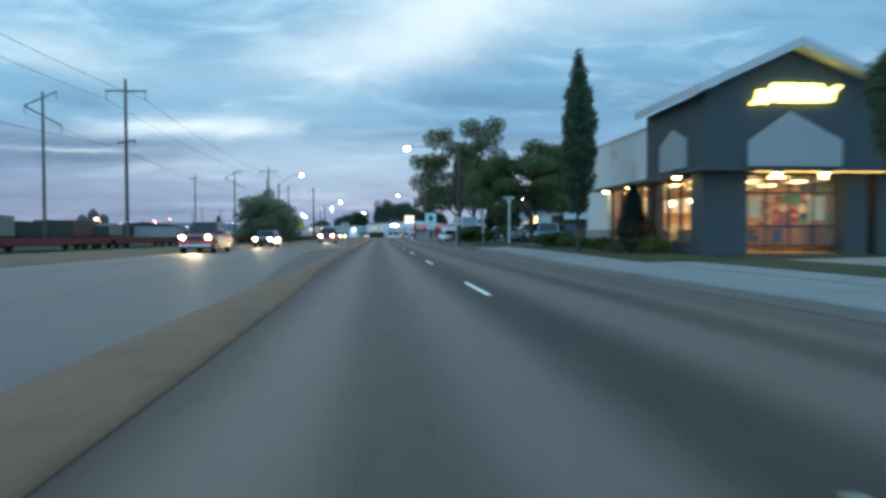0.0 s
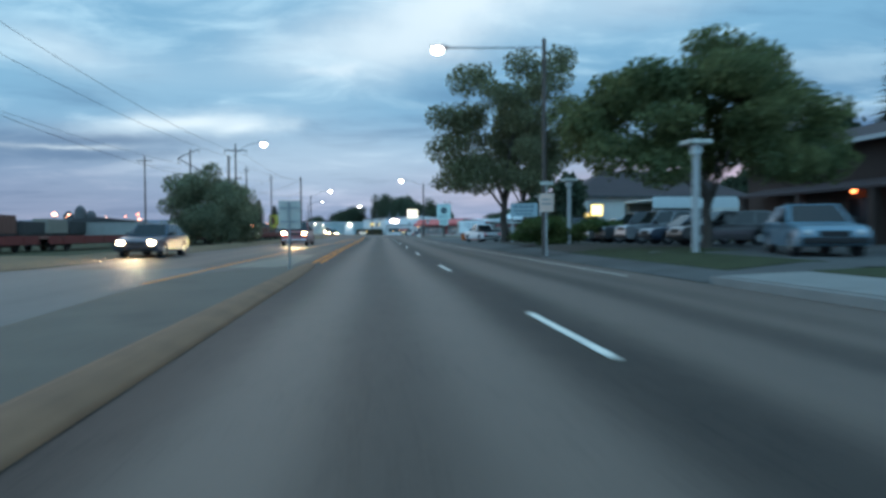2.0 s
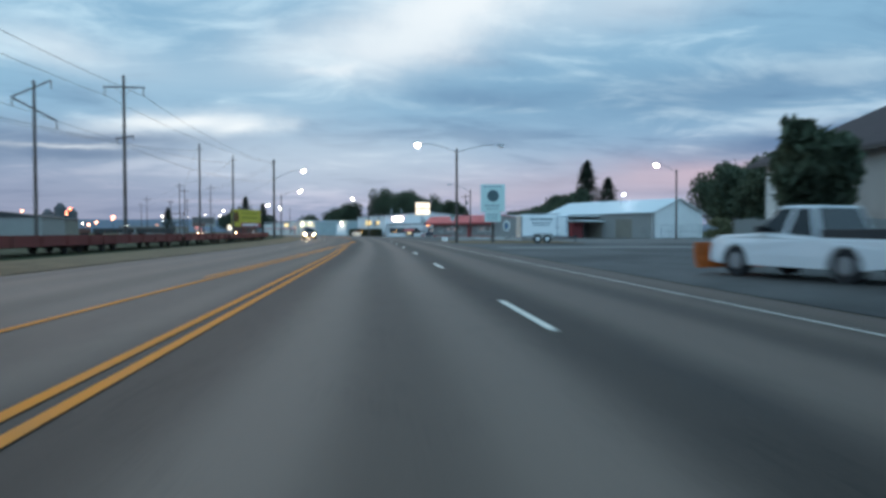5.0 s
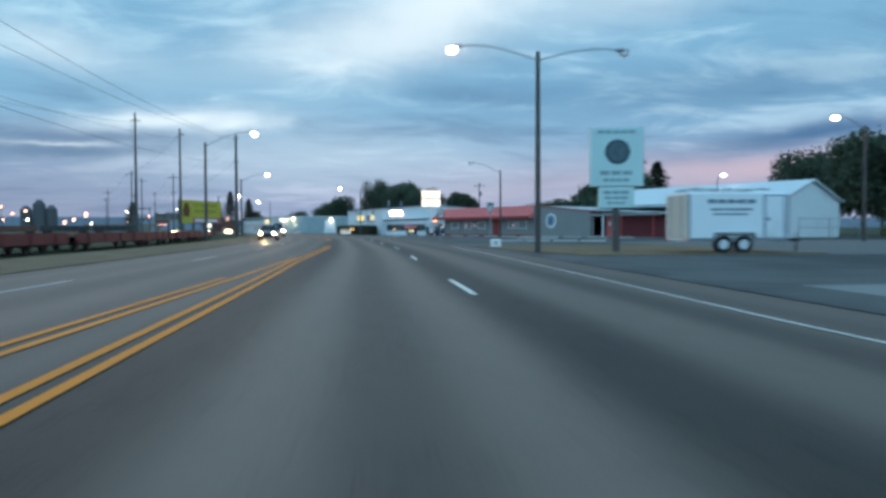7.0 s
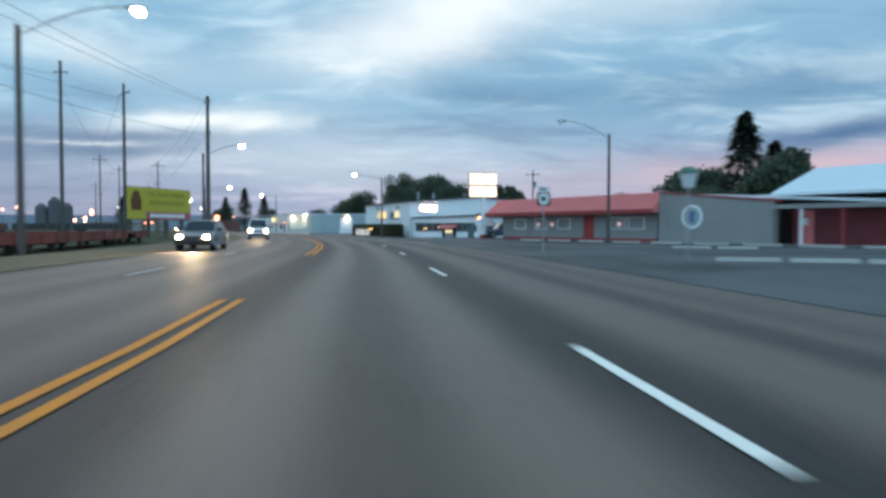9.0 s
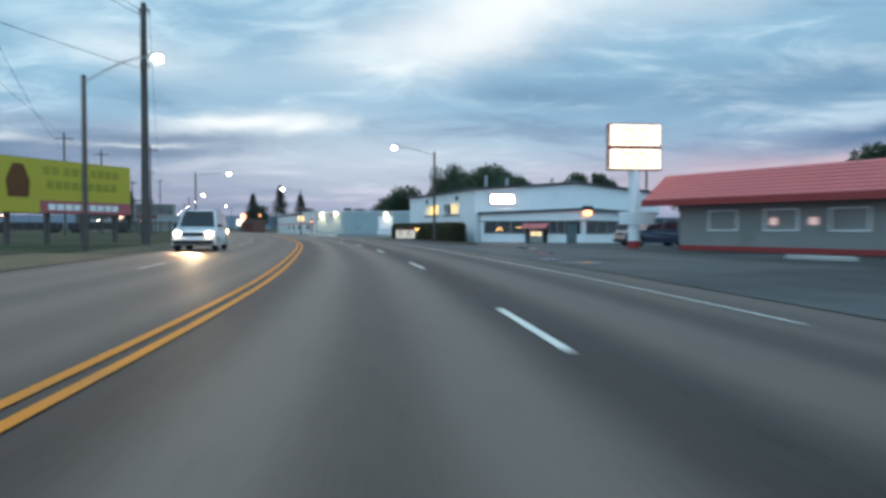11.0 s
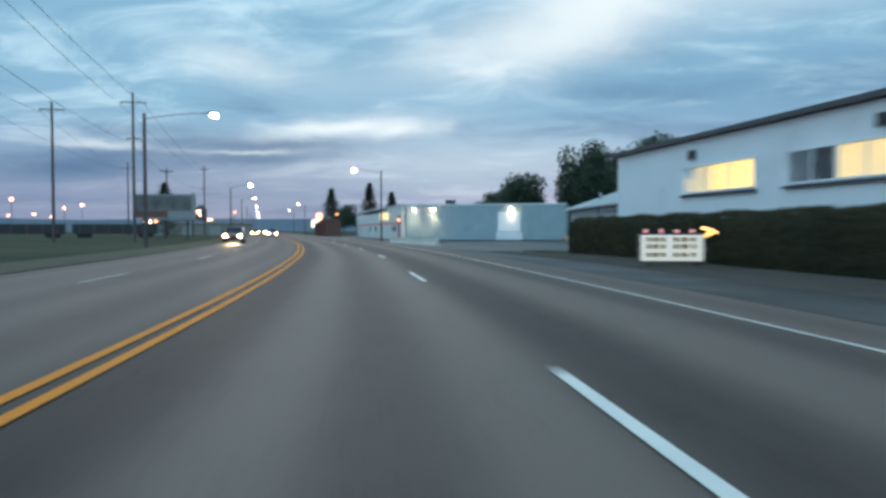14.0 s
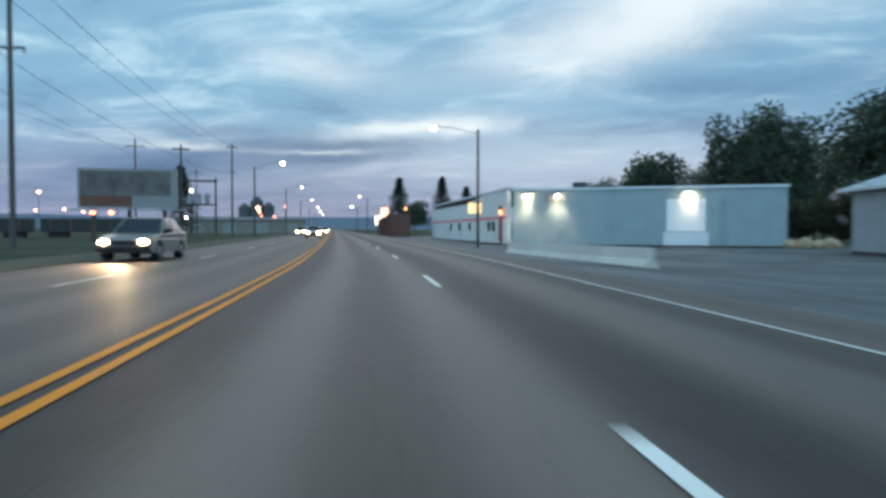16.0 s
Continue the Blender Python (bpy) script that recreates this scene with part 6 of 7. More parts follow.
def billboards():
    a, b = Vector((-28.1, 220.0, 0)), Vector((-24.1, 229.5, 0))
    rz = math.degrees(math.atan2(b.y - a.y, b.x - a.x))
    w = (b - a).length / 1.18
    t = thing("billboard", "yellow roadside billboard with dark lettering bars on posts", "billboard", a.x, a.y, 0.58, rz, scale=1.18)
    yl = material("billboard_yellow", (0.55, 0.44, 0.05), 0.6, var=0.08)
    part("panel", slab(0, w, 0, 0.25, 1.95, 4.25), yl, t)
    part("lower_panel", slab(2.4, w, 0, 0.25, 1.25, 1.946), material("billboard_pink", (0.50, 0.13, 0.14), 0.7), t, "faded pink lower panel")
    part("side_panel", slab(0, 2.39, 0, 0.25, 1.25, 1.946), yl, t)
    part("frame", slab(-0.06, w + 0.06, 0.26, 0.4, 1.2, 4.3), DARK_METAL, t)
    bars = material("billboard_letters", (0.36, 0.31, 0.04), 0.7)
    for x0, n, z in ((2.6, 2, 3.42), (3.9, 3, 3.42), (5.7, 4, 3.42), (2.8, 9, 2.62)):
        for i in range(n):
            part("lettering_bar", slab(x0 + i * 0.55, x0 + i * 0.55 + 0.42, -0.02, -0.004, z, z + 0.46), bars, t)
    part("picture_shape", prism([(0.5, 2.1), (1.7, 2.1), (1.8, 3.0), (1.4, 3.9), (0.8, 3.9), (0.4, 3.0)], -0.02, -0.004, "y"), material("billboard_brown", (0.16, 0.06, 0.02), 0.7), t)
    for i in range(9):
        part("lettering_bar", slab(2.9 + i * 0.55, 3.35 + i * 0.55, -0.02, -0.004, 1.42, 1.78), WHITE_WALL, t)
    for x in (0.8, 3.2, 5.6, 8.0):
        part("post", slab(x - 0.11, x + 0.11, 0.41, 0.65, -0.62, 4.1), WOOD_POLE, t)
    t = thing("billboard", "dark faded billboard with a picture panel on posts", "billboard", -59.8, 313.2, -0.2, 24, scale=1.36)
    part("panel", slab(0, 5.6, 0, 0.2, 2.15, 4.5), GREY_WALL, t)
    part("picture", slab(0.15, 5.2, -0.02, -0.004, 2.9, 4.35), material("faded_dark_print", (0.15, 0.13, 0.12), 0.7, var=0.9, scale=0.9), t, "dark blotchy printed picture")
    part("picture_lower", slab(0.15, 3.0, -0.02, -0.004, 2.25, 2.88), RUST, t)
    part("catwalk", slab(-0.3, 5.9, -0.5, -0.06, 2.0, 2.08), GALV, t)
    for x in (0.8, 2.8, 4.8):
        part("post", slab(x - 0.1, x + 0.1, 0.21, 0.4, 0, 4.4), WOOD_POLE, t)
    for x in (1.0, 2.0):
        part("lamp", ball(x, -0.6, 1.85, 0.15, 0.12, 0.10), LAMP_RED, t)


billboards()


DARK_SILO = material("weathered_silo_concrete", (0.11, 0.105, 0.105), 0.9, var=0.3)
LAMP_YARD = glow("pinkish_yard_floodlight", (1.0, 0.38, 0.20), 9.0)


def skyline():
    for x, y, hh, r in ((-362, 918, 35, 6.5), (-351, 922, 29, 6), (-374, 914, 28, 6)):
        t = thing("grain_silo", "distant pale concrete grain silo", "silo", x, y, -0.5, group="grain silos")
        part("drum", tube((0, 0, 0), (0, 0, hh * 0.86), r, n=24), DARK_SILO, t)
        part("cap", tube((0, 0, hh * 0.86), (0, 0, hh), r * 0.9, r * 0.35, n=24), DARK_SILO, t)
    rng = random.Random(5)
    for i in range(16):
        x, y = -70 - i * 9 + rng.uniform(-10, 10), 210 + i * 13
        t = thing("yard_shed", "low dark distant yard building", "shed", x, y, 0, rng.uniform(-20, 20), group="distant yard buildings")
        w, d, hh = rng.uniform(5, 10), rng.uniform(5, 8), rng.uniform(2.2, 4.2)
        part("wall", slab(-w, w, -d, d, 0, hh), (GREY_WALL, TAN_STEEL, DARK_STEEL)[i % 3], t)
        part("roof", prism([(-w - 0.3, hh), (0, hh + 1.2), (w + 0.3, hh)], -d - 0.3, d + 0.3, "y"), DARK_STEEL, t)
    for i in range(14):
        x, y = -95 + rng.uniform(-60, 40), 258 + i * 14
        t = thing("yard_lamp", "distant yard lamp on a thin mast", "lamp", x, y, 0, group="distant yard lamps")
        hh = rng.uniform(2.5, 7.5)
        part("mast", tube((0, 0, 0), (0, 0, hh), 0.08, n=6), DARK_METAL, t)
        part("lens", ball(0, 0, hh, 0.34, 0.34, 0.26, 6), (LAMP_RED, LAMP_ORANGE, FAR_LAMP)[i % 3], t)
    for x, y, hh, r in ((-244, 698, 7.0, 1.9), (-252, 735, 9.6, 2.1), (-175, 563, 11.0, 1.6), (-178, 570, 9.4, 1.2), (-161.6, 427, 6.4, 0.7), (-166, 423, 10.9, 0.9), (-151, 435, 9.5, 0.9), (-155, 432, 8.4, 0.7), (-158, 430, 5.6, 0.6), (-168, 424, 6.0, 0.6), (-172, 420, 6.2, 0.6)):
        t = thing("yard_lamp", "bright pinkish yard floodlight on a mast", "lamp", x, y, 0, group="yard floodlights")
        part("mast", tube((0, 0, 0), (0, 0, hh), 0.07, n=6), DARK_METAL, t)
        part("lens", ball(0, 0, hh, r * 0.6, r * 0.6, r * 0.45, 8), LAMP_YARD, t)
    t = thing("yard_lamp", "bright orange yard lamp on a mast", "lamp", -101, 259, 0)
    part("mast", tube((0, 0, 0), (0, 0, 7.2), 0.12, n=6), DARK_METAL, t)
    part("lens", ball(0, 0, 6.9, 0.75, 0.75, 0.55, 8), LAMP_YARD, t)
    # far low hills
    verts, faces = [], []
    n = 60
    for i in range(n + 1):
        a = radians(-75 + 150 * i / n)
        hh = 26 + 26 * noise.noise((i * 0.21, 3.3, 0)) + (26 if i > 34 else 6)
        verts += [(-3300 * math.sin(a), 3300 * math.cos(a), -3), (-3500 * math.sin(a), 3500 * math.cos(a), max(4.0, hh))]
    for i in range(n):
        faces.append((2 * i, 2 * i + 2, 2 * i + 3, 2 * i + 1))
    tagged(raw("backdrop_hills", verts, faces, material("far_hills", (0.15, 0.17, 0.20), 1.0, scale=0.002, fine=0.02, bump=0)), "low blue hills along the horizon", "hills", kind="structure")


skyline()


# ---- vehicles ----
def paint(name, color):
    m = material(name, color, 0.32, 0.0, var=0.05, scale=1.2, bump=0.03, spec=0.6)
    m.node_tree.nodes["Principled BSDF"].inputs["Coat Weight"].default_value = 0.5
    return m


CAR_SILVER = paint("silver_car_paint", (0.42, 0.43, 0.44))
CAR_WHITE = paint("white_car_paint", (0.72, 0.74, 0.75))
CAR_BLACK = paint("black_car_paint", (0.022, 0.024, 0.027))
CAR_NAVY = paint("dark_blue_car_paint", (0.03, 0.05, 0.085))
CAR_BLUE = paint("steel_blue_car_paint", (0.13, 0.23, 0.30))
CAR_RED = paint("red_car_paint", (0.19, 0.02, 0.018))
CAR_GREY = paint("grey_car_paint", (0.14, 0.15, 0.16))
CAR_TAN = paint("tan_car_paint", (0.15, 0.135, 0.115))
LENS_OFF = material("clear_lamp_lens", (0.55, 0.56, 0.58), 0.15, 0.3, var=0.05, bump=0)
AUTO_GLASS = glass("tinted_car_glass", (0.012, 0.015, 0.018), 1.0, 0.05)


def pane_on(quad, edge, lift):
    """A thin glass plate on a sloping face given by four corners; edge: how much of the rim stays free."""
    q = [Vector(p) for p in quad]
    c = sum(q, Vector()) / 4
    n = (q[1] - q[0]).cross(q[3] - q[0]).normalized()
    ring = [p + (c - p).normalized() * edge for p in q]
    bm = bmesh.new()
    lo = [bm.verts.new(p - n * 0.01) for p in ring]
    hi = [bm.verts.new(p + n * lift) for p in ring]
    bm.faces.new(hi)
    bm.faces.new(lo[::-1])
    for i in range(4):
        j = (i + 1) % 4
        bm.faces.new((lo[i], lo[j], hi[j], hi[i]))
    bmesh.ops.recalc_face_normals(bm, faces=bm.faces)
    return bm


def arch(y, r, n=6):
    return [(y + r * math.cos(math.pi * i / n), 0.30 + r * math.sin(math.pi * i / n)) for i in range(n + 1)]


SHAPES = {
    # length, width, belt, roof, hood z, wheel r, hood end, roof front, roof rear, cabin end, deck z
    "sedan": (4.7, 1.78, 0.92, 1.44, 0.80, 0.32, 0.95, 0.15, -1.15, -1.85, 0.95),
    "wagon": (4.5, 1.78, 0.95, 1.56, 0.86, 0.33, 1.00, 0.25, -1.95, -2.15, 0.95),
    "suv": (4.8, 1.92, 1.08, 1.80, 1.02, 0.37, 1.05, 0.45, -2.15, -2.35, 1.08),
    "van": (5.0, 1.95, 1.10, 1.92, 0.98, 0.35, 1.50, 0.75, -2.35, -2.46, 1.10),
    "small_pickup": (4.7, 1.75, 0.98, 1.56, 0.92, 0.34, 0.90, 0.35, -0.50, -0.72, 0.88),
    "pickup": (5.6, 1.98, 1.12, 1.86, 1.08, 0.39, 1.05, 0.45, -0.55, -0.80, 1.10),
}


def car(kind, name, label, x, y, rz, body_mat, lit=False, z=None, category="car", group=""):
    length, width, belt, roof, hood, wr, hood_end, rf, rr, tail, deck = SHAPES[kind]
    hl, hw = length / 2, width / 2
    t = thing(name, label, category, x, y, rise(x, y) + 0.04 if z is None else z, rz, group=group)
    fa, ra = hl - 0.88, -hl + 0.95
    low = 0.26
    side = [(-hl, low + 0.08)] + [(ra - (wr + 0.06), low)] + arch(ra, wr + 0.06)[::-1][1:-1] + [(ra + wr + 0.06, low), (fa - wr - 0.06, low)] + arch(fa, wr + 0.06)[::-1][1:-1]
    side += [(fa + wr + 0.06, low), (hl - 0.04, low + 0.05), (hl, 0.50), (hl - 0.05, hood - 0.10), (hl - 0.30, hood), (hood_end, belt - 0.02), (tail, deck), (-hl + 0.10, deck - 0.01), (-hl, deck - 0.14)]
    bm = prism(side, -hw, hw)
    for v in bm.verts:
        if v.co.z > 0.6:
            v.co.x *= 1 - 0.10 * (v.co.z - 0.6)
        if abs(v.co.y) > hl - 0.35:
            v.co.x *= 0.95
    rim = [e for e in bm.edges if abs(e.verts[0].co.x - e.verts[1].co.x) < 0.3 and min(e.verts[0].co.z, e.verts[1].co.z) > 0.45]
    bmesh.ops.bevel(bm, geom=rim, offset=0.05, segments=2, affect="EDGES", profile=0.5)
    body = part("body", bm, body_mat, t)
    # cabin
    b, c = hw * 0.93, hw * 0.76
    p = {"fl": (-b, hood_end, belt - 0.03), "fr": (b, hood_end, belt - 0.03), "tl": (-c, rf, roof), "tr": (c, rf, roof),
         "rl": (-c, rr, roof - 0.02), "rr": (c, rr, roof - 0.02), "bl": (-b, tail, deck - 0.03), "br": (b, tail, deck - 0.03)}
    cab = bmesh.new()
    v = {key: cab.verts.new(q) for key, q in p.items()}
    for f in (("fl", "fr", "tr", "tl"), ("tl", "tr", "rr", "rl"), ("rl", "rr", "br", "bl"), ("fl", "tl", "rl", "bl"), ("fr", "br", "rr", "tr"), ("fl", "bl", "br", "fr")):
        cab.faces.new([v[i] for i in f])
    bmesh.ops.recalc_face_normals(cab, faces=cab.faces)
    bmesh.ops.bevel(cab, geom=[e for e in cab.edges if max(q.co.z for q in e.verts) > belt + 0.2], offset=0.06, segments=2, affect="EDGES", profile=0.5)
    part("cabin", cab, body_mat, t)
    part("windscreen", pane_on((p["fl"], p["fr"], p["tr"], p["tl"]), 0.11, 0.012), AUTO_GLASS, t)
    part("rear_window", pane_on((p["br"], p["bl"], p["rl"], p["rr"]), 0.13, 0.012), AUTO_GLASS, t)
    cuts = 2 if kind in ("sedan", "pickup", "small_pickup") else 3
    for s, k0, k1, k2, k3 in ((-1, "bl", "fl", "tl", "rl"), (1, "fr", "br", "rr", "tr")):
        q = [Vector(p[i]) for i in (k0, k1, k2, k3)]
        for i in range(cuts):
            a0, a1 = i / cuts, (i + 1) / cuts
            quad = (q[0].lerp(q[1], a0), q[0].lerp(q[1], a1), q[3].lerp(q[2], a1), q[3].lerp(q[2], a0))
            part("side_window", pane_on(quad, 0.085, 0.012), AUTO_GLASS, t)
        part("mirror", slab(*sorted((s * (hw - 0.08), s * (hw + 0.13))), rf + 0.25, rf + 0.38, belt, belt + 0.15, bevel=0.03), BLACK_PLASTIC, t)
        w = hw - 0.15
        part("headlight", ball(s * (w - 0.13), hl - 0.06, hood - 0.17, 0.14, 0.09, 0.09), HEAD if lit else LENS_OFF, t, "bright warm headlight switched on" if lit else "")
        part("tail_lamp", slab(*sorted((s * (w - 0.12), s * (w + 0.02))), -hl - 0.015, -hl + 0.08, deck - 0.36, deck - 0.10, bevel=0.02), TAIL, t, "dull red tail lamp")
        for wy in (fa, ra):
            wheel = part("wheel", tube((s * (hw - 0.24), wy, wr), (s * (hw - 0.02), wy, wr), wr, n=20), RUBBER, t)
            part("rim", tube((s * (hw - 0.05), wy, wr), (s * (hw - 0.008), wy, wr), wr * 0.62, wr * 0.52, n=14), GALV, wheel)
    part("grille", slab(-hw + 0.52, hw - 0.52, hl - 0.10, hl - 0.004, hood - 0.28, hood - 0.12, bevel=0.01), BLACK_PLASTIC, t)
    part("bumper", slab(-hw + 0.10, hw - 0.10, hl - 0.12, hl + 0.05, 0.34, 0.52, bevel=0.04), CHROME if "pickup" in kind else BLACK_PLASTIC, t)
    part("bumper", slab(-hw + 0.10, hw - 0.10, -hl - 0.05, -hl + 0.12, 0.40, 0.58, bevel=0.04), CHROME if "pickup" in kind else BLACK_PLASTIC, t)
    if "pickup" in kind:
        for x0, x1, y0, y1 in ((-hw + 0.07, -hw + 0.15, -hl + 0.05, tail - 0.05), (hw - 0.15, hw - 0.07, -hl + 0.05, tail - 0.05), (-hw + 0.15, hw - 0.15, -hl + 0.05, -hl + 0.12)):
            part("bed_rail", slab(x0, x1, y0, y1, deck - 0.02, deck + 0.17, bevel=0.015), DARK_METAL if kind == "small_pickup" else body_mat, t)
    if kind in ("suv", "van"):
        for s in (-1, 1):
            part("roof_rail", tube((s * c * 0.86, rf - 0.2, roof + 0.03), (s * c * 0.86, rr + 0.2, roof + 0.02), 0.025, n=6), BLACK_PLASTIC, t)
    return t


# parked row in the lot, noses to the road
for kind, y, mat, label in (("wagon", 60.3, CAR_BLACK, "black hatchback parked nose out in the lot"), ("sedan", 63.5, CAR_NAVY, "dark blue sedan parked nose out in the lot"),
                            ("suv", 66.8, CAR_GREY, "dark grey sport utility parked in the lot"), ("suv", 70.2, CAR_BLACK, "black sport utility parked in the lot"),
                            ("wagon", 73.6, CAR_SILVER, "silver hatchback parked at the end of the row")):
    car(kind, "parked_car", label, 15.6, y, 90, mat, group="cars parked in the lot")
car("sedan", "parked_car", "steel blue sedan parked with its nose to the road", 12.5, 49.3, 160, CAR_BLUE, group="cars parked in the lot")
pickup = car("small_pickup", "pickup_truck", "small white pickup parked on the verge with a plough", 9.5, 91.5, 13, CAR_WHITE, category="pickup truck")
PLOUGH = material("orange_plough_paint", (0.55, 0.12, 0.02), 0.55, var=0.2, stain=(0.3, 0.12, 0.05))
part("plough_blade", prism([(2.55, 0.12), (2.61, 0.12), (2.71, 0.42), (2.69, 0.74), (2.63, 0.74), (2.63, 0.42)], -1.0, 1.0), PLOUGH, pickup, "orange snow plough blade on the front")
for x in (-0.4, 0.4):
    part("plough_arm", tube((x, 2.25, 0.45), (x * 0.8, 2.62, 0.40), 0.05), DARK_METAL, pickup)
car("sedan", "parked_car", "grey sedan parked behind the grey fence", 16.2, 101.5, 80, CAR_GREY)
car("suv", "parked_car", "dark sport utility parked beside the round trees", 14.6, 81.8, 85, CAR_BLACK)
car("suv", "parked_car", "dark sport utility parked under the lit sign", 13.2, 221, 100, CAR_NAVY)
car("van", "parked_van", "grey van parked in front of the low hall", 25.5, 206, 60, CAR_GREY, category="van")

# oncoming traffic, headlights on
for kind, name, x, y, s, mat, label, cat in (
        ("pickup", "oncoming_pickup", -10.4, 43.2, 43, CAR_RED, "rusty red pickup passing the median, headlights on", "pickup truck"),
        ("sedan", "oncoming_car", -9.7, 61.8, 62, CAR_NAVY, "dark sedan in the opposite lane, headlights on", "car"),
        ("pickup", "oncoming_pickup", -5.9, 84.0, 81, CAR_RED, "red pickup in the opposite lane, headlights on", "pickup truck"),
        ("sedan", "oncoming_car", -9.0, 178, 178, CAR_GREY, "grey sedan rounding the bend, headlights on", "car"),
        ("van", "oncoming_van", -12.4, 210.6, 210, CAR_WHITE, "white van rounding the bend, headlights on", "van"),
        ("sedan", "oncoming_car", -34.6, 287, 287, CAR_TAN, "tan sedan in the opposite lane, headlights on", "car")):
    t = car(kind, name, label, x, y, heading(s) + 180, mat, True, 0.0, cat, "oncoming traffic")
    beam = new("headlight_beam", bpy.data.lights.new("headlight_beam", "SPOT"))
    beam.data.energy, beam.data.color, beam.data.spot_size, beam.data.spot_blend, beam.data.shadow_soft_size = 1500, (1.0, 0.74, 0.42), radians(55), 0.9, 0.12
    way = Matrix.Rotation(radians(heading(s) + 180), 3, "Z") @ Vector((0, 1, -0.06))
    start = Vector((x, y, 0.75)) + way * (SHAPES[kind][0] / 2 + 0.12)
    beam.matrix_world = look(start, start + way)
for s, off in ((352, -3.7), (392, -7.0), (440, -3.7), (470, -7.0), (520, -3.8)):
    q = at(s, off)
    car("sedan", "oncoming_car", "distant oncoming car with its headlights on", q.x, q.y, heading(s) + 180, CAR_SILVER, True, 0.0, group="oncoming traffic")


# ---- street lamps, power poles and wires ----
def sweep(bm, line, radius, n=6):
    """One bent tube along a line of points."""
    rings = []
    for i, q in enumerate(line):
        d = (line[min(i + 1, len(line) - 1)] - line[max(i - 1, 0)]).normalized()
        u = d.cross(Vector((0.31, -0.95, 0.05))).normalized()
        w = d.cross(u)
        rings.append([bm.verts.new(q + (u * math.cos(k * math.tau / n) + w * math.sin(k * math.tau / n)) * radius) for k in range(n)])
    for lo, hi in zip(rings, rings[1:]):
        for k in range(n):
            bm.faces.new((lo[k], lo[(k + 1) % n], hi[(k + 1) % n], hi[k]))
    bm.faces.new(rings[0])
    bm.faces.new(rings[-1])
    bmesh.ops.recalc_face_normals(bm, faces=bm.faces[:])
    return bm


def street_lamp(pole, top, heads, label, wood=True, name="street_lamp", r=0.13):
    """heads: (x, y, z, material) of each lamp, reached by a bowed arm."""
    px, py = pole
    z0 = rise(px, py)
    t = thing(name, label, "street lamp", px, py, z0, group="street lamps")
    mat = WOOD_POLE if wood else GALV
    part("pole", tube((0, 0, -0.1), (0, 0, top - z0), r, r * 0.72, 12), mat, t)
    for x, y, z, lens in heads:
        a, d = Vector((0, 0, top - z0 - 0.35)), Vector((x - px, y - py, z - z0 + 0.06))
        flat = Vector((d.x, d.y, 0))
        if flat.length < 0.4:
            flat = Vector((-1, 0, 0))
        u = flat.normalized()
        e = d - u * 0.30
        bm = bmesh.new()
        line = [Vector((e.x * f, e.y * f, a.z + (e.z - a.z) * math.sin(f * math.pi / 2))) for f in (i / 6 for i in range(7))]
        sweep(bm, line, 0.035)
        arm = part("lamp_arm", bm, GALV, t)
        m = Matrix.Translation(d + u * 0.02) @ u.to_track_quat("X", "Z").to_matrix().to_4x4()
        hb = bmesh.new()
        bmesh.ops.create_uvsphere(hb, u_segments=14, v_segments=8, radius=1, matrix=m @ Matrix.Diagonal((0.42, 0.17, 0.10, 1)))
        head = part("lamp_head", hb, GALV, t, "grey cobra lamp housing")
        # lens made oversize: the lamp's glare is put into its shape
        lb = bmesh.new()
        bmesh.ops.create_uvsphere(lb, u_segments=14, v_segments=8, radius=1, matrix=m @ Matrix.Translation((0.10, 0, -0.12)) @ Matrix.Diagonal((0.23, 0.18, 0.15, 1)))
        part("lens", lb, lens, head, "glowing lamp lens" if lens is not LAMP_OFF else "dull unlit lens with a faint added glow")
    return t


LIT = "street lamp with a lit head on a tall wooden pole"
street_lamp((-13.3, 95), 8.0, [(-10.5, 96.5, 9.3, LAMP_WHITE)], LIT)
street_lamp((-12.65, 168.3), 8.1, [(-9.0, 169.2, 9.0, LAMP_WHITE)], LIT)
street_lamp((-17.0, 208.5), 8.0, [(-13.4, 207.6, 8.6, LAMP_WHITE)], LIT)
street_lamp((-33.0, 270.0), 8.5, [(-28.9, 270.9, 8.5, LAMP_WHITE)], LIT)
street_lamp((-58.6, 340.2), 8.4, [(-55.7, 341.4, 8.9, LAMP_WHITE)], LIT)
street_lamp((7.6, 139.4), 8.5, [(4.3, 141.4, 9.1, LAMP_WHITE), (11.9, 141.0, 9.0, LAMP_OFF)], "wooden street lamp with one lit and one dark arm")
street_lamp((36.4, 157.2), 8.4, [(33.7, 156.6, 8.9, LAMP_WHITE)], LIT)
street_lamp((39.5, 184.2), 6.6, [(39.5, 183.0, 6.9, BLUE_LAMP)], "lit white lamp on a slim pole behind the hall", wood=False, r=0.08)
street_lamp((16.5, 193.3), 8.1, [(12.9, 193.0, 8.9, LAMP_OFF)], "unlit street lamp on a slim wooden pole")
street_lamp((-0.93, 243.8), 8.55, [(-4.6, 240.4, 8.6, LAMP_WHITE)], LIT)
street_lamp((-28.8, 322.0), 9.3, [(-32.0, 320.0, 9.3, LAMP_WHITE)], LIT)
for s, off, z in ((398, -10, 8.9), (430, 6.5, 8.8), (455, -10, 8.9), (500, 6.5, 8.8), (520, -10, 8.9), (590, -10, 9.0), (660, -10, 9.0)):
    q, e = at(s, off), at(s, off * 0.72)
    street_lamp((q.x, q.y), z - 0.4, [(e.x, e.y, z, LAMP_FAR)], LIT)


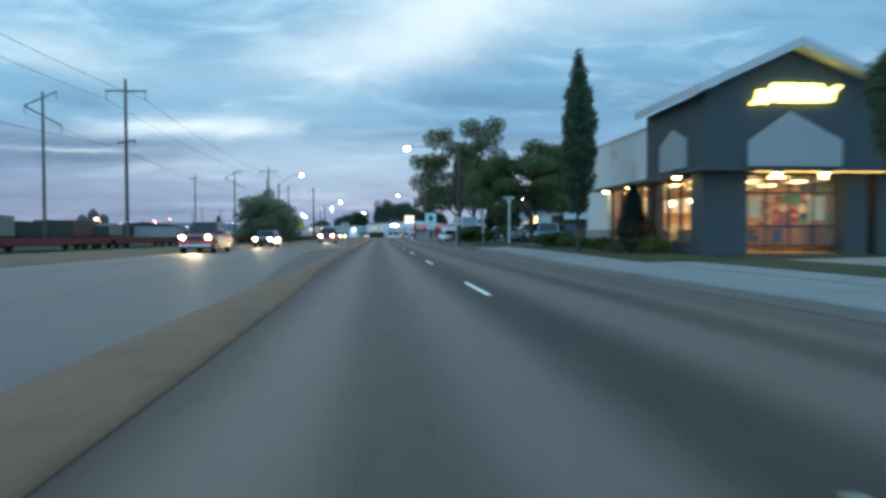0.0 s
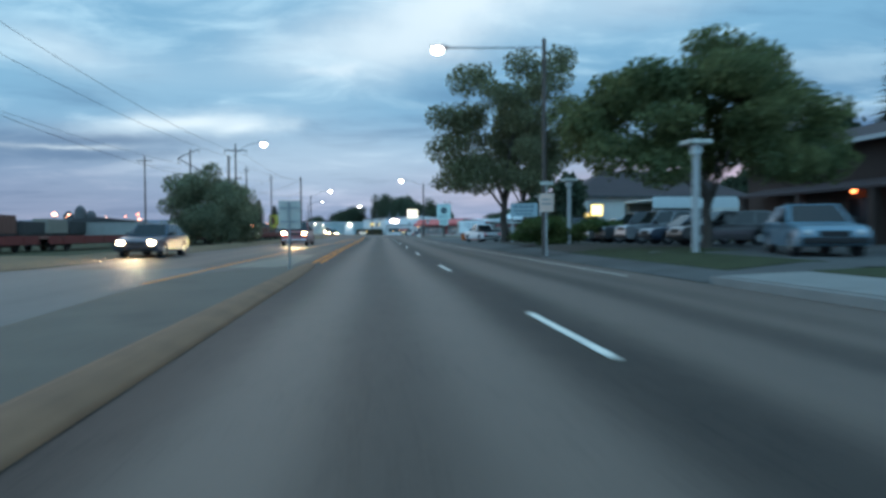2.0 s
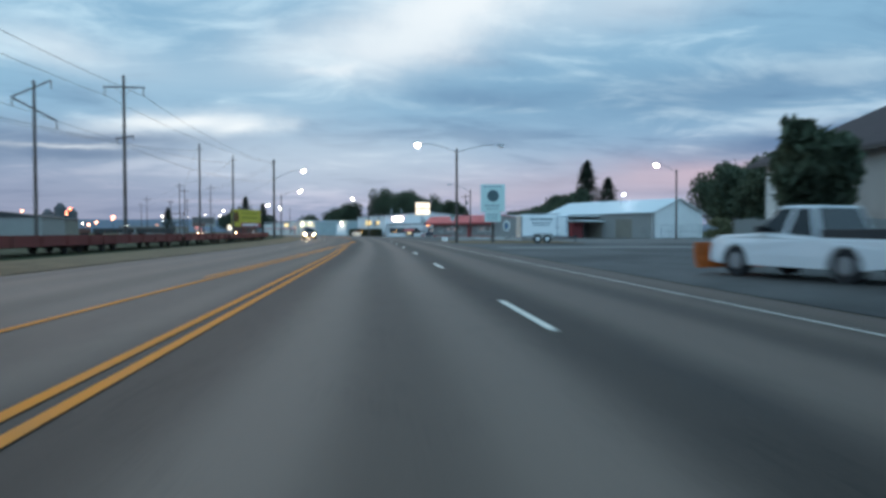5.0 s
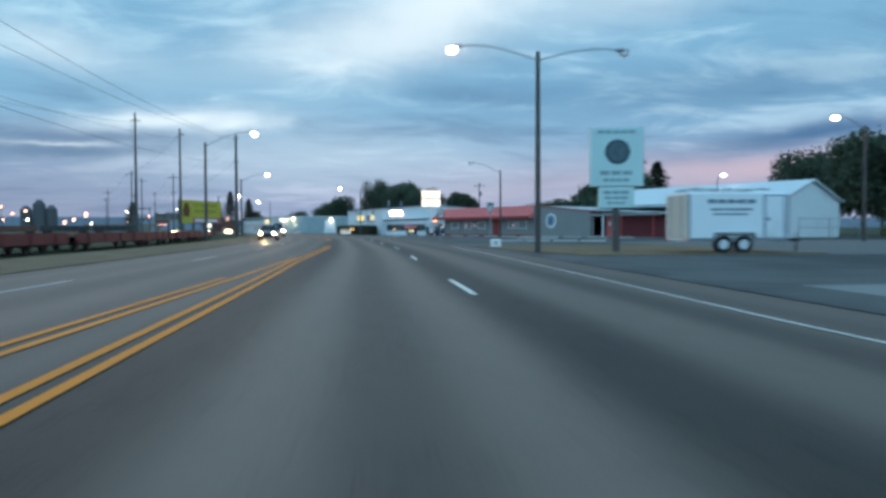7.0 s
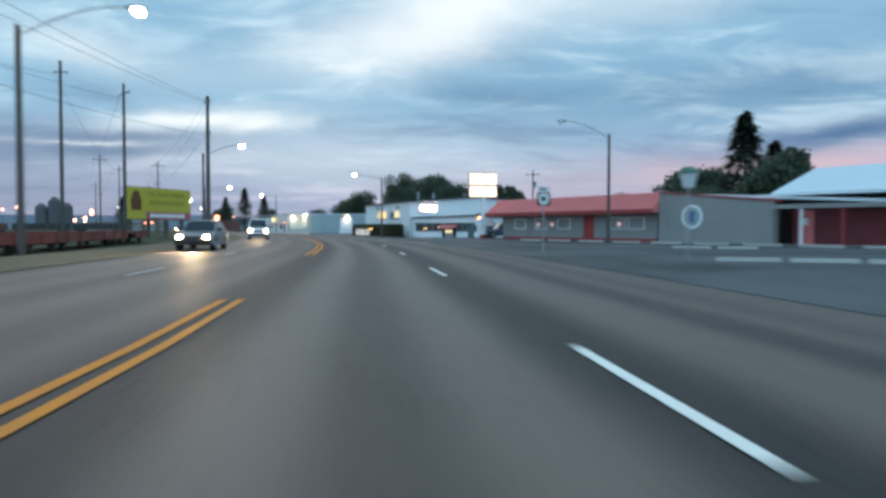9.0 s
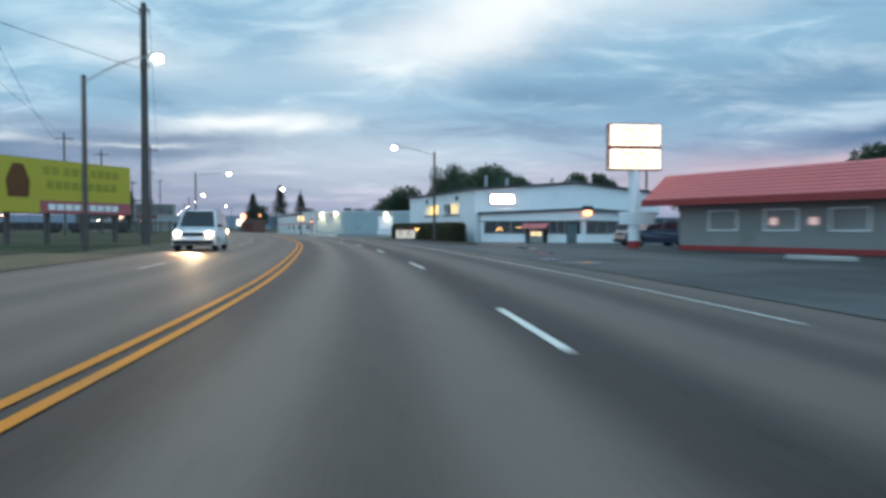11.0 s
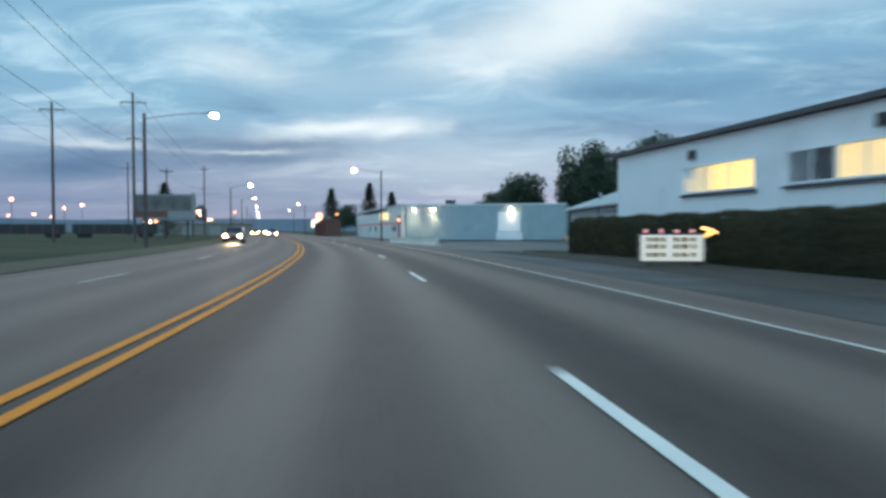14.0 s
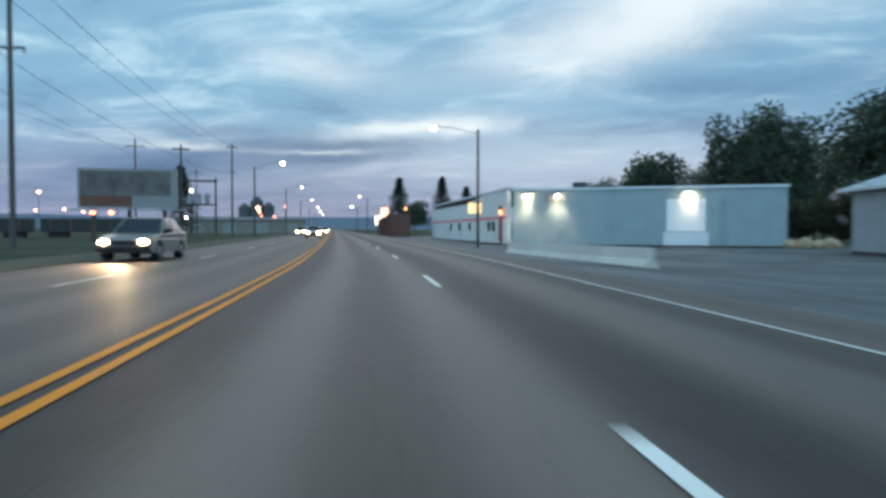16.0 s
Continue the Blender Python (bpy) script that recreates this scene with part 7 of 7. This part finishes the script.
def power_pole(x, y, top, arms, label, r=0.17, angle=0.0, drum=False, name="power_pole", skew=False):
    """arms: (height, half length, tilt) of the crossarms; returns the thing and the wire ends."""
    z0 = rise(x, y)
    t = thing(name, label, "utility pole", x, y, z0, angle, group="power poles")
    part("pole", tube((0, 0, -0.1), (0, 0, top - z0), r, r * 0.62, 12), WOOD_POLE, t)
    ends = []
    turn = Matrix.Rotation(radians(angle), 3, "Z")
    for z, half, tilt in arms:
        h = z - z0
        bm = bmesh.new()
        rod(bm, (-half, 0.12, h - tilt), (half, 0.12, h + tilt), 0.065, n=6)
        arm = part("crossarm", bm, WOOD_POLE, t)
        for s in (-1, 1):
            part("brace", tube((s * half * 0.45, 0.12, h + s * tilt * 0.45 - 0.03), (0, 0.10, h - half * 0.45), 0.02, n=5), GALV, t)
        for f in (-0.93, 0.93):
            k = (f * half, 0.12, h + f * tilt)
            bm = bmesh.new()
            drop = 0.75 if half > 1.5 else 0.3
            rod(bm, k, (k[0], k[1], k[2] - drop), 0.05, 0.05, 6)
            part("insulator", bm, GREY_WALL, arm)
            w = turn @ Vector((k[0], k[1], 0))
            ends.append(Vector((x + w.x, y + w.y, z + f * tilt - drop)))
    if skew:
        h = top - z0
        for a, c in (((-1.8, 0.12, h - 1.35), (1.3, 0.12, h + 0.05)), ((-1.8, 0.12, h - 1.42), (1.7, 0.12, h - 3.3))):
            arm = part("slanted_arm", tube(a, c, 0.07, n=6), WOOD_POLE, t)
            for k in (a, c):
                part("insulator", tube(k, (k[0], k[1], k[2] - 0.75), 0.05, n=6), GREY_WALL, arm)
        ends.append(Vector((x - 1.8, y + 0.12, top - 2.1)))
    if drum:
        bm = tube((0.34, 0, top - z0 - 2.9), (0.34, 0, top - z0 - 1.9), 0.26, n=14)
        part("transformer", bm, GALV, t, "grey transformer drum")
        part("bracket", slab(0.05, 0.2, -0.05, 0.05, top - z0 - 2.6, top - z0 - 2.2), DARK_METAL, t)
    return ends


TPOLE = "tall weathered wooden power pole with a crossarm"
line_a = [power_pole(-21.7, y, z + 1.0, [(z, 1.75, 0.0), (z - 4.4, 0.75, 0.12)], TPOLE) for y, z in ((-28, 13.6), (62.2, 13.6), (141, 13.8))]
line_a.append(power_pole(-20.35, 223.2, 16.0, [(15.6, 0.35, 0.0), (12.0, 0.3, 0.0)], "thick weathered wooden power pole beside the yard", r=0.28))
line_a.append(power_pole(-50.0, 297, 15.6, [(14.6, 1.3, 0.0), (10.8, 0.7, 0.0)], TPOLE, angle=20))
line_a.append(power_pole(-73.9, 362, 14.2, [(13.6, 0.8, 0.0), (9.8, 0.5, 0.0)], TPOLE, angle=20))
SKEW = "tall power pole with a slanting top arm"
line_b = [power_pole(-33.2, 72.3, 15.4, [], SKEW, skew=True), power_pole(-27.8, 138, 13.6, [], SKEW, skew=True), power_pole(-27.6, 218, 16.2, [(15.2, 0.6, 0.25)], SKEW, r=0.2),
          power_pole(-53.5, 275.7, 14.6, [(13.8, 1.2, 0.0)], TPOLE, angle=20), power_pole(-88.6, 359, 15.0, [(13.8, 1.4, 0.0)], TPOLE, angle=20)]
line_c = [power_pole(-38.8, 151.5, 14.0, [(13.2, 1.2, 0.0)], TPOLE), power_pole(-34.1, 218.3, 18.5, [(17.4, 0.7, 0.0)], TPOLE, r=0.22), power_pole(-57, 294, 14.3, [(13.5, 1.2, 0.0)], TPOLE, angle=20),
          power_pole(-104, 400, 14.0, [(13.2, 1.2, 0.0)], TPOLE, angle=20)]
street_lamp((6.92, 58.4), 8.9, [(2.65, 58.4, 8.4, LAMP_WHITE)], LIT, r=0.115)
power_pole(24.7, 259.4, 11.0, [(10.3, 1.2, 0.0)], "wooden utility pole with transformer behind the hall", drum=True)


def wire(a, b, sag):
    pts = [a.lerp(b, i / 16) - Vector((0, 0, sag * (1 - (i / 8 - 1) ** 2))) for i in range(17)]
    r = 0.02
    verts, faces = [], []
    for p in pts:
        verts += [(p.x + r * math.cos(k * 2.0944), p.y, p.z + r * math.sin(k * 2.0944)) for k in range(3)]
    for i in range(16):
        for k in range(3):
            faces.append((i * 3 + k, i * 3 + (k + 1) % 3, i * 3 + 3 + (k + 1) % 3, i * 3 + 3 + k))
    tagged(raw("power_line", verts, faces, BLACK_PLASTIC), "thin black sagging power line between poles", "power line", group="power lines")


for line, many in ((line_a, 3), (line_b, 1), (line_c, 1)):
    for p, q in zip(line, line[1:]):
        for i, (a, b) in enumerate(zip(p[:many], q[:many])):
            wire(a, b, (b - a).length * (0.012 + 0.002 * (i % 3)))

# frame of two poles with three drums
drums = thing("transformer_rack", "wooden two-pole rack carrying three grey drums", "transformer rack", -76.7, 357.3, 0, 33)
for x, h in ((-2.4, 13.4), (2.4, 8.7)):
    part("pole", tube((x, 0, -0.1), (x, 0, h), 0.18, 0.13), WOOD_POLE, drums)
part("crossarm", slab(-3.6, -1.2, -0.08, 0.08, 12.6, 12.8), WOOD_POLE, drums)
for x in (-3.5, -2.9, -1.9, -1.3):
    part("insulator", tube((x, 0, 12.8), (x, 0, 13.0), 0.06, n=6), GREY_WALL, drums)
part("beam", slab(-2.7, 2.7, -0.12, 0.12, 8.0, 8.3), WOOD_POLE, drums)
part("beam", slab(-2.7, 2.7, -0.12, 0.12, 4.5, 4.75), WOOD_POLE, drums)
for x in (-1.2, 0, 1.2):
    drum = part("drum", tube((x, 0, 4.75), (x, 0, 6.2), 0.40, n=14), GALV, drums)
    part("bushing", tube((x, 0, 6.2), (x, 0, 6.6), 0.07, n=6), GREY_WALL, drum)


# ---- signs and posts ----
PALE_SIGN = material("pale_green_sign_face", (0.58, 0.74, 0.70), 0.5, var=0.06)
SIGN_BACK = material("bare_aluminium_sign_back", (0.50, 0.49, 0.44), 0.6, 0.0, var=0.12)
SIGN_DARK = material("dark_sign_print", (0.05, 0.08, 0.10), 0.6)
SIGN_SOFT = material("sun_bleached_sign_print", (0.27, 0.37, 0.38), 0.6)
TRAILER_WHITE = material("white_trailer_skin", (0.88, 0.89, 0.88), 0.4, var=0.05, stain=(0.74, 0.74, 0.72))
CREAM_DOOR = material("cream_trailer_door", (0.66, 0.58, 0.49), 0.5, var=0.08)
TRIM_BLUE = material("blue_grey_door_trim", (0.13, 0.20, 0.27), 0.5)
SIGN_WHITE_PAINT = material("white_sign_face", (0.70, 0.68, 0.64), 0.6, var=0.06)
SIGN_FAINT = material("faded_sign_print", (0.17, 0.24, 0.27), 0.6)
SIGN_PINK = material("faded_orange_sign", (0.78, 0.56, 0.46), 0.6, var=0.1)
SIGN_BLUE = material("grey_blue_sign_face", (0.36, 0.47, 0.50), 0.55, var=0.06)
WHITE_POST = material("white_painted_post", (0.44, 0.44, 0.43), 0.7, var=0.12, stain=(0.30, 0.29, 0.28))
LANTERN = material("frosted_lantern_glass", (0.62, 0.66, 0.66), 0.4, var=0.04)


def bars(parent, y, rows, mat=None):
    """Unreadable print: rows of short bars (x0, x1, z, height) on a face at y."""
    for x0, x1, z, h in rows:
        n = max(1, round((x1 - x0) / (h * 2.6)))
        step = (x1 - x0) / n
        bm = bmesh.new()
        for i in range(n):
            box(bm, x0 + i * step, x0 + (i + 0.82) * step, y - 0.006, y + 0.004, z, z + h)
        part("print_bar", bm, mat or SIGN_DARK, parent)


s = thing("road_sign", "grey metal back of a sign on the median", "road sign", -2.26, 48.7, 0.08)
part("post", tube((0, 0, -0.05), (0, 0, 1.76), 0.03, n=8), GALV, s)
part("panel", slab(-0.28, 0.28, 0.045, 0.06, 1.05, 1.78, bevel=0.004), SIGN_BACK, s, "unpainted aluminium sign panel")
for z in (1.21, 1.57):
    part("stiffener", slab(-0.24, 0.24, 0.015, 0.042, z, z + 0.04), GALV, s)

s = thing("road_sign", "faded orange square sign with a name blade above", "road sign", 6.55, 56.6, rise(6.55, 56.6), 4)
part("post", tube((0, 0, -0.05), (0, 0, 2.95), 0.035, n=8), WHITE_POST, s)
part("panel", slab(-0.28, 0.28, -0.052, -0.038, 1.78, 2.48, bevel=0.004), SIGN_PINK, s)
bars(s, -0.055, ((-0.18, 0.18, 2.22, 0.05), (-0.2, 0.2, 2.06, 0.05)), SIGN_FAINT)
part("name_blade", slab(-0.26, 0.26, -0.052, -0.038, 2.80, 2.94, bevel=0.003), SIGN_BACK, s)

s = thing("lot_sign", "grey-blue board on two legs beside the trees", "sign", 10.9, 80.5, rise(10.9, 80.5), -4)
for x in (-0.85, 0.85):
    part("post", slab(x - 0.06, x + 0.06, -0.06, 0.06, -0.05, 2.95, bevel=0.01), WHITE_POST, s)
part("panel", slab(-1.0, 1.0, -0.13, -0.062, 1.92, 2.90, bevel=0.01), SIGN_BLUE, s)
bars(s, -0.134, ((-0.8, 0.8, 2.58, 0.17), (-0.75, 0.75, 2.28, 0.15), (-0.6, 0.6, 2.06, 0.12)), SIGN_FAINT)

for x, y, label in ((9.9, 51.1, "white square lot light with a flat cap near the pavement"), (10.3, 66.5, "white square lot light with a flat cap beside the shrub"), (12.35, 81.4, "white square lot light with a flat cap by the drive")):
    s = thing("lot_light", label, "lot light", x, y, rise(x, y), 8, group="lot lights")
    part("post", slab(-0.08, 0.08, -0.08, 0.08, -0.05, 3.12, bevel=0.012), WHITE_POST, s)
    part("lantern", slab(-0.13, 0.13, -0.13, 0.13, 3.12, 3.40, bevel=0.02), LANTERN, s, "frosted square lantern box")
    part("cap", slab(-0.36, 0.36, -0.36, 0.36, 3.40, 3.54, bevel=0.03), SIGN_BACK, s, "wide flat metal cap")

# tall pale green pole sign beside the trailer
s = thing("pole_sign", "pale green pole sign with a round emblem", "sign", 10.78, 138.7, rise(10.78, 138.7), -9)
part("post", slab(-0.13, 0.13, -0.13, 0.13, -0.05, 2.0, bevel=0.01), WOOD_POLE, s)
top = part("panel", slab(-1.10, 1.10, -0.20, 0.20, 2.82, 5.28, bevel=0.03), PALE_SIGN, s)
part("lower_panel", slab(-0.72, 0.72, -0.17, 0.17, 1.92, 2.80, bevel=0.02), PALE_SIGN, s)
bm = bmesh.new()
rod(bm, (0.02, -0.2, 4.25), (0.02, -0.215, 4.25), 0.52, n=32)
emblem = part("emblem", bm, SIGN_DARK, s, "dark round emblem with a pale centre")
bm = bmesh.new()
rod(bm, (0.02, -0.214, 4.25), (0.02, -0.222, 4.25), 0.40, n=32)
part("ring", bm, material("emblem_centre", (0.09, 0.14, 0.15), 0.6, var=0.5, scale=4.0), emblem)
bars(s, -0.205, ((-0.8, 0.8, 5.02, 0.12), (-0.7, 0.7, 3.30, 0.16), (-0.55, 0.55, 3.02, 0.12)), SIGN_SOFT)
bars(s, -0.175, ((-0.55, 0.55, 2.50, 0.13), (-0.5, 0.5, 2.28, 0.11), (-0.4, 0.4, 2.08, 0.09)), SIGN_SOFT)

# lit double-panel pole sign of the diner
s = thing("lit_pole_sign", "lit cream double-panel sign with red rim on a pole", "sign", 10.0, 214.5, rise(10.0, 214.5), 4)
part("pole", tube((0, 0.1, -0.1), (0, 0.1, 4.4), 0.30, n=18), WHITE_WALL, s, "thick white painted pole")
part("pole_base", tube((0, 0.1, -0.1), (0, 0.1, 0.45), 0.34, n=18), RED_TRIM, s, "red painted base of the pole")
part("small_board", slab(-0.95, 1.05, -0.26, -0.20, 1.35, 2.05, bevel=0.01), WHITE_WALL, s, "small white board on the pole")
for z0, z1 in ((4.32, 5.54), (5.58, 6.86)):
    case = part("panel", slab(-1.56, 1.40, -0.22, 0.22, z0, z1, bevel=0.03), RED_TRIM, s, "red-rimmed lit sign box")
    part("face", slab(-1.49, 1.33, -0.235, -0.20, z0 + 0.07, z1 - 0.07, bevel=0.01), SIGN_WARM, case, "lit cream sign face")
    c = (z0 + z1) / 2
    bars(case, -0.239, ((-0.75, 0.75, c + 0.16, 0.26), (-0.35, 0.95, c - 0.14, 0.22), (-0.85, 0.6, c - 0.46, 0.24)), SIGN_DIM)

s = thing("marker_block", "low white painted concrete block on the grass", "marker", 7.45, 148.3, 0.02, 8)
part("block", slab(-0.26, 0.26, -0.2, 0.2, -0.03, 0.42, bevel=0.05), WHITE_WALL, s)
part("plate", slab(-0.18, 0.05, -0.215, -0.20, 0.12, 0.34), SIGN_BACK, s)

# grey board fence behind the pickup
fence = thing("board_fence", "grey board fence behind the parked pickup", "fence", 10.0, 97.6, rise(12.0, 97.6), -14)
for i in range(23):
    part("board", slab(0.9 + i * 0.22, 0.9 + i * 0.22 + 0.205, 0, 0.025, 0.05, 1.42 + 0.02 * (i % 3)), GREY_WALL, fence)
for x in (0.95, 2.6, 4.3, 5.9):
    part("post", slab(x - 0.05, x + 0.05, 0.025, 0.125, -0.05, 1.5), WOOD_POLE, fence)
for z in (0.35, 1.15):
    part("rail", slab(0.9, 5.96, 0.025, 0.065, z, z + 0.08), GREY_WALL, fence)


# ---- cargo trailer ----
def cargo_trailer():
    t = thing("cargo_trailer", "white enclosed cargo trailer parked on the gravel", "trailer", 12.9, 136.5, 0.02, 0)
    length, width, z0, z1 = 4.2, 2.0, 0.50, 2.45
    part("body", prism([(0, z0), (width, z0), (width, z1 - 0.08), (width - 0.25, z1), (0.25, z1), (0, z1 - 0.08)], 0.0, length), TRAILER_WHITE, t)
    part("skirt_rail", slab(0.0, length, -0.015, 0.0, z0, z0 + 0.12), GALV, t)
    for x in (0.0, length - 0.08):
        part("corner_post", slab(x, x + 0.08, -0.02, 0.0, z0 + 0.12, z1 - 0.09), GALV, t)
    for y0, y1 in ((0.06, 0.98), (1.0, 1.94)):
        door = part("rear_door", slab(-0.035, -0.002, y0, y1, z0 + 0.10, z1 - 0.12, bevel=0.008), CREAM_DOOR, t, "cream rear door")
        part("bar", tube((-0.05, (y0 + y1) / 2, z0 + 0.12), (-0.05, (y0 + y1) / 2, z1 - 0.15), 0.018, n=6), GALV, door)
    for y in (0.10, 1.80):
        part("tail_lamp", slab(-0.04, -0.002, y, y + 0.10, z0 - 0.02, z0 + 0.08), TAIL, t)
    door = part("side_door", slab(3.20, 3.98, -0.022, -0.002, z0 + 0.16, z1 - 0.16, bevel=0.006), TRAILER_WHITE, t, "white side door with a grey frame")
    for x0, x1, za, zb in ((3.15, 3.20, z0 + 0.12, z1 - 0.12), (3.98, 4.03, z0 + 0.12, z1 - 0.12), (3.20, 3.98, z1 - 0.16, z1 - 0.12)):
        part("door_trim", slab(x0, x1, -0.03, -0.002, za, zb), TRIM_BLUE, door)
    part("handle", slab(3.27, 3.35, -0.06, -0.022, 1.30, 1.42), BLACK_PLASTIC, door)
    for x in (1.45, 2.30):
        wheel = part("wheel", tube((x, -0.06, 0.36), (x, 0.16, 0.36), 0.36, n=20), RUBBER, t)
        part("rim", tube((x, -0.075, 0.36), (x, -0.03, 0.36), 0.19, 0.22, n=14), CAR_WHITE, wheel)
    part("fender", prism([(0.98, 0.60), (1.10, 0.84), (2.66, 0.84), (2.78, 0.60), (2.72, 0.60), (2.63, 0.78), (1.13, 0.78), (1.04, 0.60)], -0.20, -0.002, "y"), GALV, t)
    for x in (0.5, 1.9, 3.3):
        part("roof_rack_bar", tube((x, 0.2, z1 + 0.14), (x, width - 0.2, z1 + 0.14), 0.025, n=6), GALV, t)
    for y in (0.3, width - 0.3):
        part("roof_rack_rail", tube((0.2, y, z1 + 0.10), (3.6, y, z1 + 0.10), 0.025, n=6), GALV, t)
        for x in (0.4, 2.0, 3.4):
            part("rack_foot", tube((x, y, z1 - 0.02), (x, y, z1 + 0.1), 0.02, n=5), GALV, t)
    part("tongue", slab(length, length + 1.1, width / 2 - 0.06, width / 2 + 0.06, 0.45, 0.56), DARK_METAL, t)
    part("jack", tube((length + 0.9, width / 2 - 0.12, -0.02), (length + 0.9, width / 2 - 0.12, 0.8), 0.035), DARK_METAL, t)
    bars(t, -0.004, ((0.8, 2.85, 1.98, 0.16), (0.95, 2.7, 1.70, 0.09), (1.05, 2.5, 1.52, 0.08)), SIGN_FAINT)


cargo_trailer()

# wheel stops before the diner and the hall
for x, y, rz in ((11.7, 164.35, -8), (13.65, 163.4, -8), (15.6, 162.5, -8), (17.5, 161.6, -8), (16.2, 178.4, -8), (18.2, 177.4, -8)):
    s = thing("wheel_stop", "pale concrete wheel stop in the car park", "wheel stop", x, y, 0.01, rz - 12, group="wheel stops")
    part("block", prism([(-0.09, 0), (0.09, 0), (0.06, 0.13), (-0.06, 0.13)], -0.95, 0.95), PALE_STOP, s)

# route marker beside the road before the diner
s = thing("road_sign", "white route marker over a black-edged shield on a post", "road sign", 7.03, 173.2, 0.05, 4)
part("post", tube((0, 0, -0.1), (0, 0, 2.85), 0.035, n=8), GALV, s)
part("plate", slab(-0.26, 0.26, -0.055, -0.038, 2.62, 2.86, bevel=0.004), SIGN_WHITE_PAINT, s, "small white plate")
bars(s, -0.058, ((-0.18, 0.18, 2.69, 0.1),), SIGN_FAINT)
marker = part("marker", slab(-0.30, 0.30, -0.055, -0.038, 2.02, 2.60, bevel=0.004), BLACK_PLASTIC, s, "black square marker")
part("shield", prism([(-0.16, 2.08), (0.0, 2.05), (0.16, 2.08), (0.25, 2.24), (0.22, 2.44), (0.25, 2.54), (0.0, 2.57), (-0.25, 2.54), (-0.22, 2.44), (-0.25, 2.24)], -0.062, -0.056, "y"), SIGN_WHITE_PAINT, marker, "white shield shape")
bars(s, -0.066, ((-0.13, 0.13, 2.23, 0.18),), SIGN_DARK)

# capped lantern post in the diner's car park
s = thing("lantern_post", "slim post with a pale lantern under a green cap", "lantern post", 10.26, 165.6, 0.0, 6, group="lantern posts")
part("post", tube((0, 0, -0.05), (0, 0, 2.42), 0.045, 0.04, n=10), GALV, s)
bm = bmesh.new()
bmesh.ops.create_cone(bm, cap_ends=True, segments=8, radius1=0.17, radius2=0.31, depth=0.50, matrix=Matrix.Translation((0, 0, 2.67)))
part("lantern", bm, LANTERN, s, "tapering frosted lantern")
bm = bmesh.new()
bmesh.ops.create_cone(bm, cap_ends=True, segments=8, radius1=0.36, radius2=0.22, depth=0.20, matrix=Matrix.Translation((0, 0, 3.02)))
part("cap", bm, material("green_lantern_cap", (0.05, 0.16, 0.10), 0.5, var=0.1), s, "dark green lantern cap")

# wire fence and shrubs beside the barn
fence = thing("wire_fence", "grey wire mesh fence beside the barn", "fence", 40.5, 171.0, 0.0, -20)
for i in range(9):
    part("post", tube((i * 2.6, 0, -0.05), (i * 2.6, 0, 1.9), 0.035, n=6), GALV, fence)
for z in (0.08, 1.0, 1.86):
    part("rail", tube((0, 0, z), (20.8, 0, z), 0.022, n=5), GALV, fence)
for k in range(2):
    bm = bmesh.new()
    for i in range(104):
        x = i * 0.2
        rod(bm, (x, 0.012 * (2 * k - 1), 0.08 if k else 1.86), (min(x + 1.78, 20.8), 0.012 * (2 * k - 1), 1.86 if k else 0.08), 0.004, n=3, caps=False)
    part("mesh_wire", bm, GALV, fence)
for i in range(7):
    x, y = 45.0 + i * 2.6, 163.5 - i * 1.1
    shrub("background_shrub", "dark dense shrub under the trees by the barn", x, y, ragged(0, 0, 1.3, 1.7, 1.5, 1.3, 10, 400 + i, 0.5), 2000, 0.14, LEAF_DARK, 410 + i, group="shrubs by the barn")


# shallow puddles in the car park
WET = material("standing_water", (0.03, 0.032, 0.035), 0.05, var=0.1, bump=0.02, spec=0.6)
for x, y, rx, ry, seed in ((3.6, 206.2, 0.5, 1.2, 1), (2.9, 200.4, 0.4, 0.9, 2), (3.5, 198.2, 0.7, 0.5, 3), (3.9, 214.0, 0.5, 1.3, 4)):
    rng = random.Random(seed)
    k = [rng.uniform(0.65, 1.25) for i in range(24)]
    ring = [(rx * (k[i] + k[i - 1]) / 2 * math.cos(i * math.tau / 24), ry * (k[i] + k[i - 1]) / 2 * math.sin(i * math.tau / 24), 0.0) for i in range(24)]
    puddle = raw("puddle", [(0, 0, 0)] + ring, [(0, i + 1, (i + 1) % 24 + 1) for i in range(24)], WET)
    puddle.matrix_world = pose(x, y, 0.022)
    tagged(puddle, "shallow glossy puddle on the dark asphalt", "puddle", "puddles", "structure")

# dark ornamental tree on the forecourt
crown_tree("ornamental_tree", "dark narrow ornamental tree on the restaurant forecourt", 15.45, 18.6, 0.10, 2.4, ragged(0, 0, 4.4, 1.0, 1.0, 2.1, 16, 91, 0.45), 7000, 0.09, LEAF_POPLAR, 92, z=0.28)

# dark hedge row and wire fence beyond the hall
for i in range(7):
    x, y = 24.6 + i * 2.3, 248.6 + 0.25 * i
    shrub("background_shrub", "dark dense shrub along the back fence", x, y, ragged(0, 0, 1.1, 1.5, 1.2, 1.1, 10, 300 + i, 0.5), 1800, 0.13, LEAF_HEDGE, 310 + i, group="shrubs along the back fence")
for i in range(9):
    x, y = -1.0 + i * 2.6, 352 - i * 1.2
    shrub("background_shrub", "tall dark shrub behind the sheds", x, y, ragged(0, 0, 2.6, 2.4, 2.0, 2.6, 12, 330 + i, 0.5), 2200, 0.22, LEAF_HEDGE, 340 + i, group="shrubs behind the sheds")
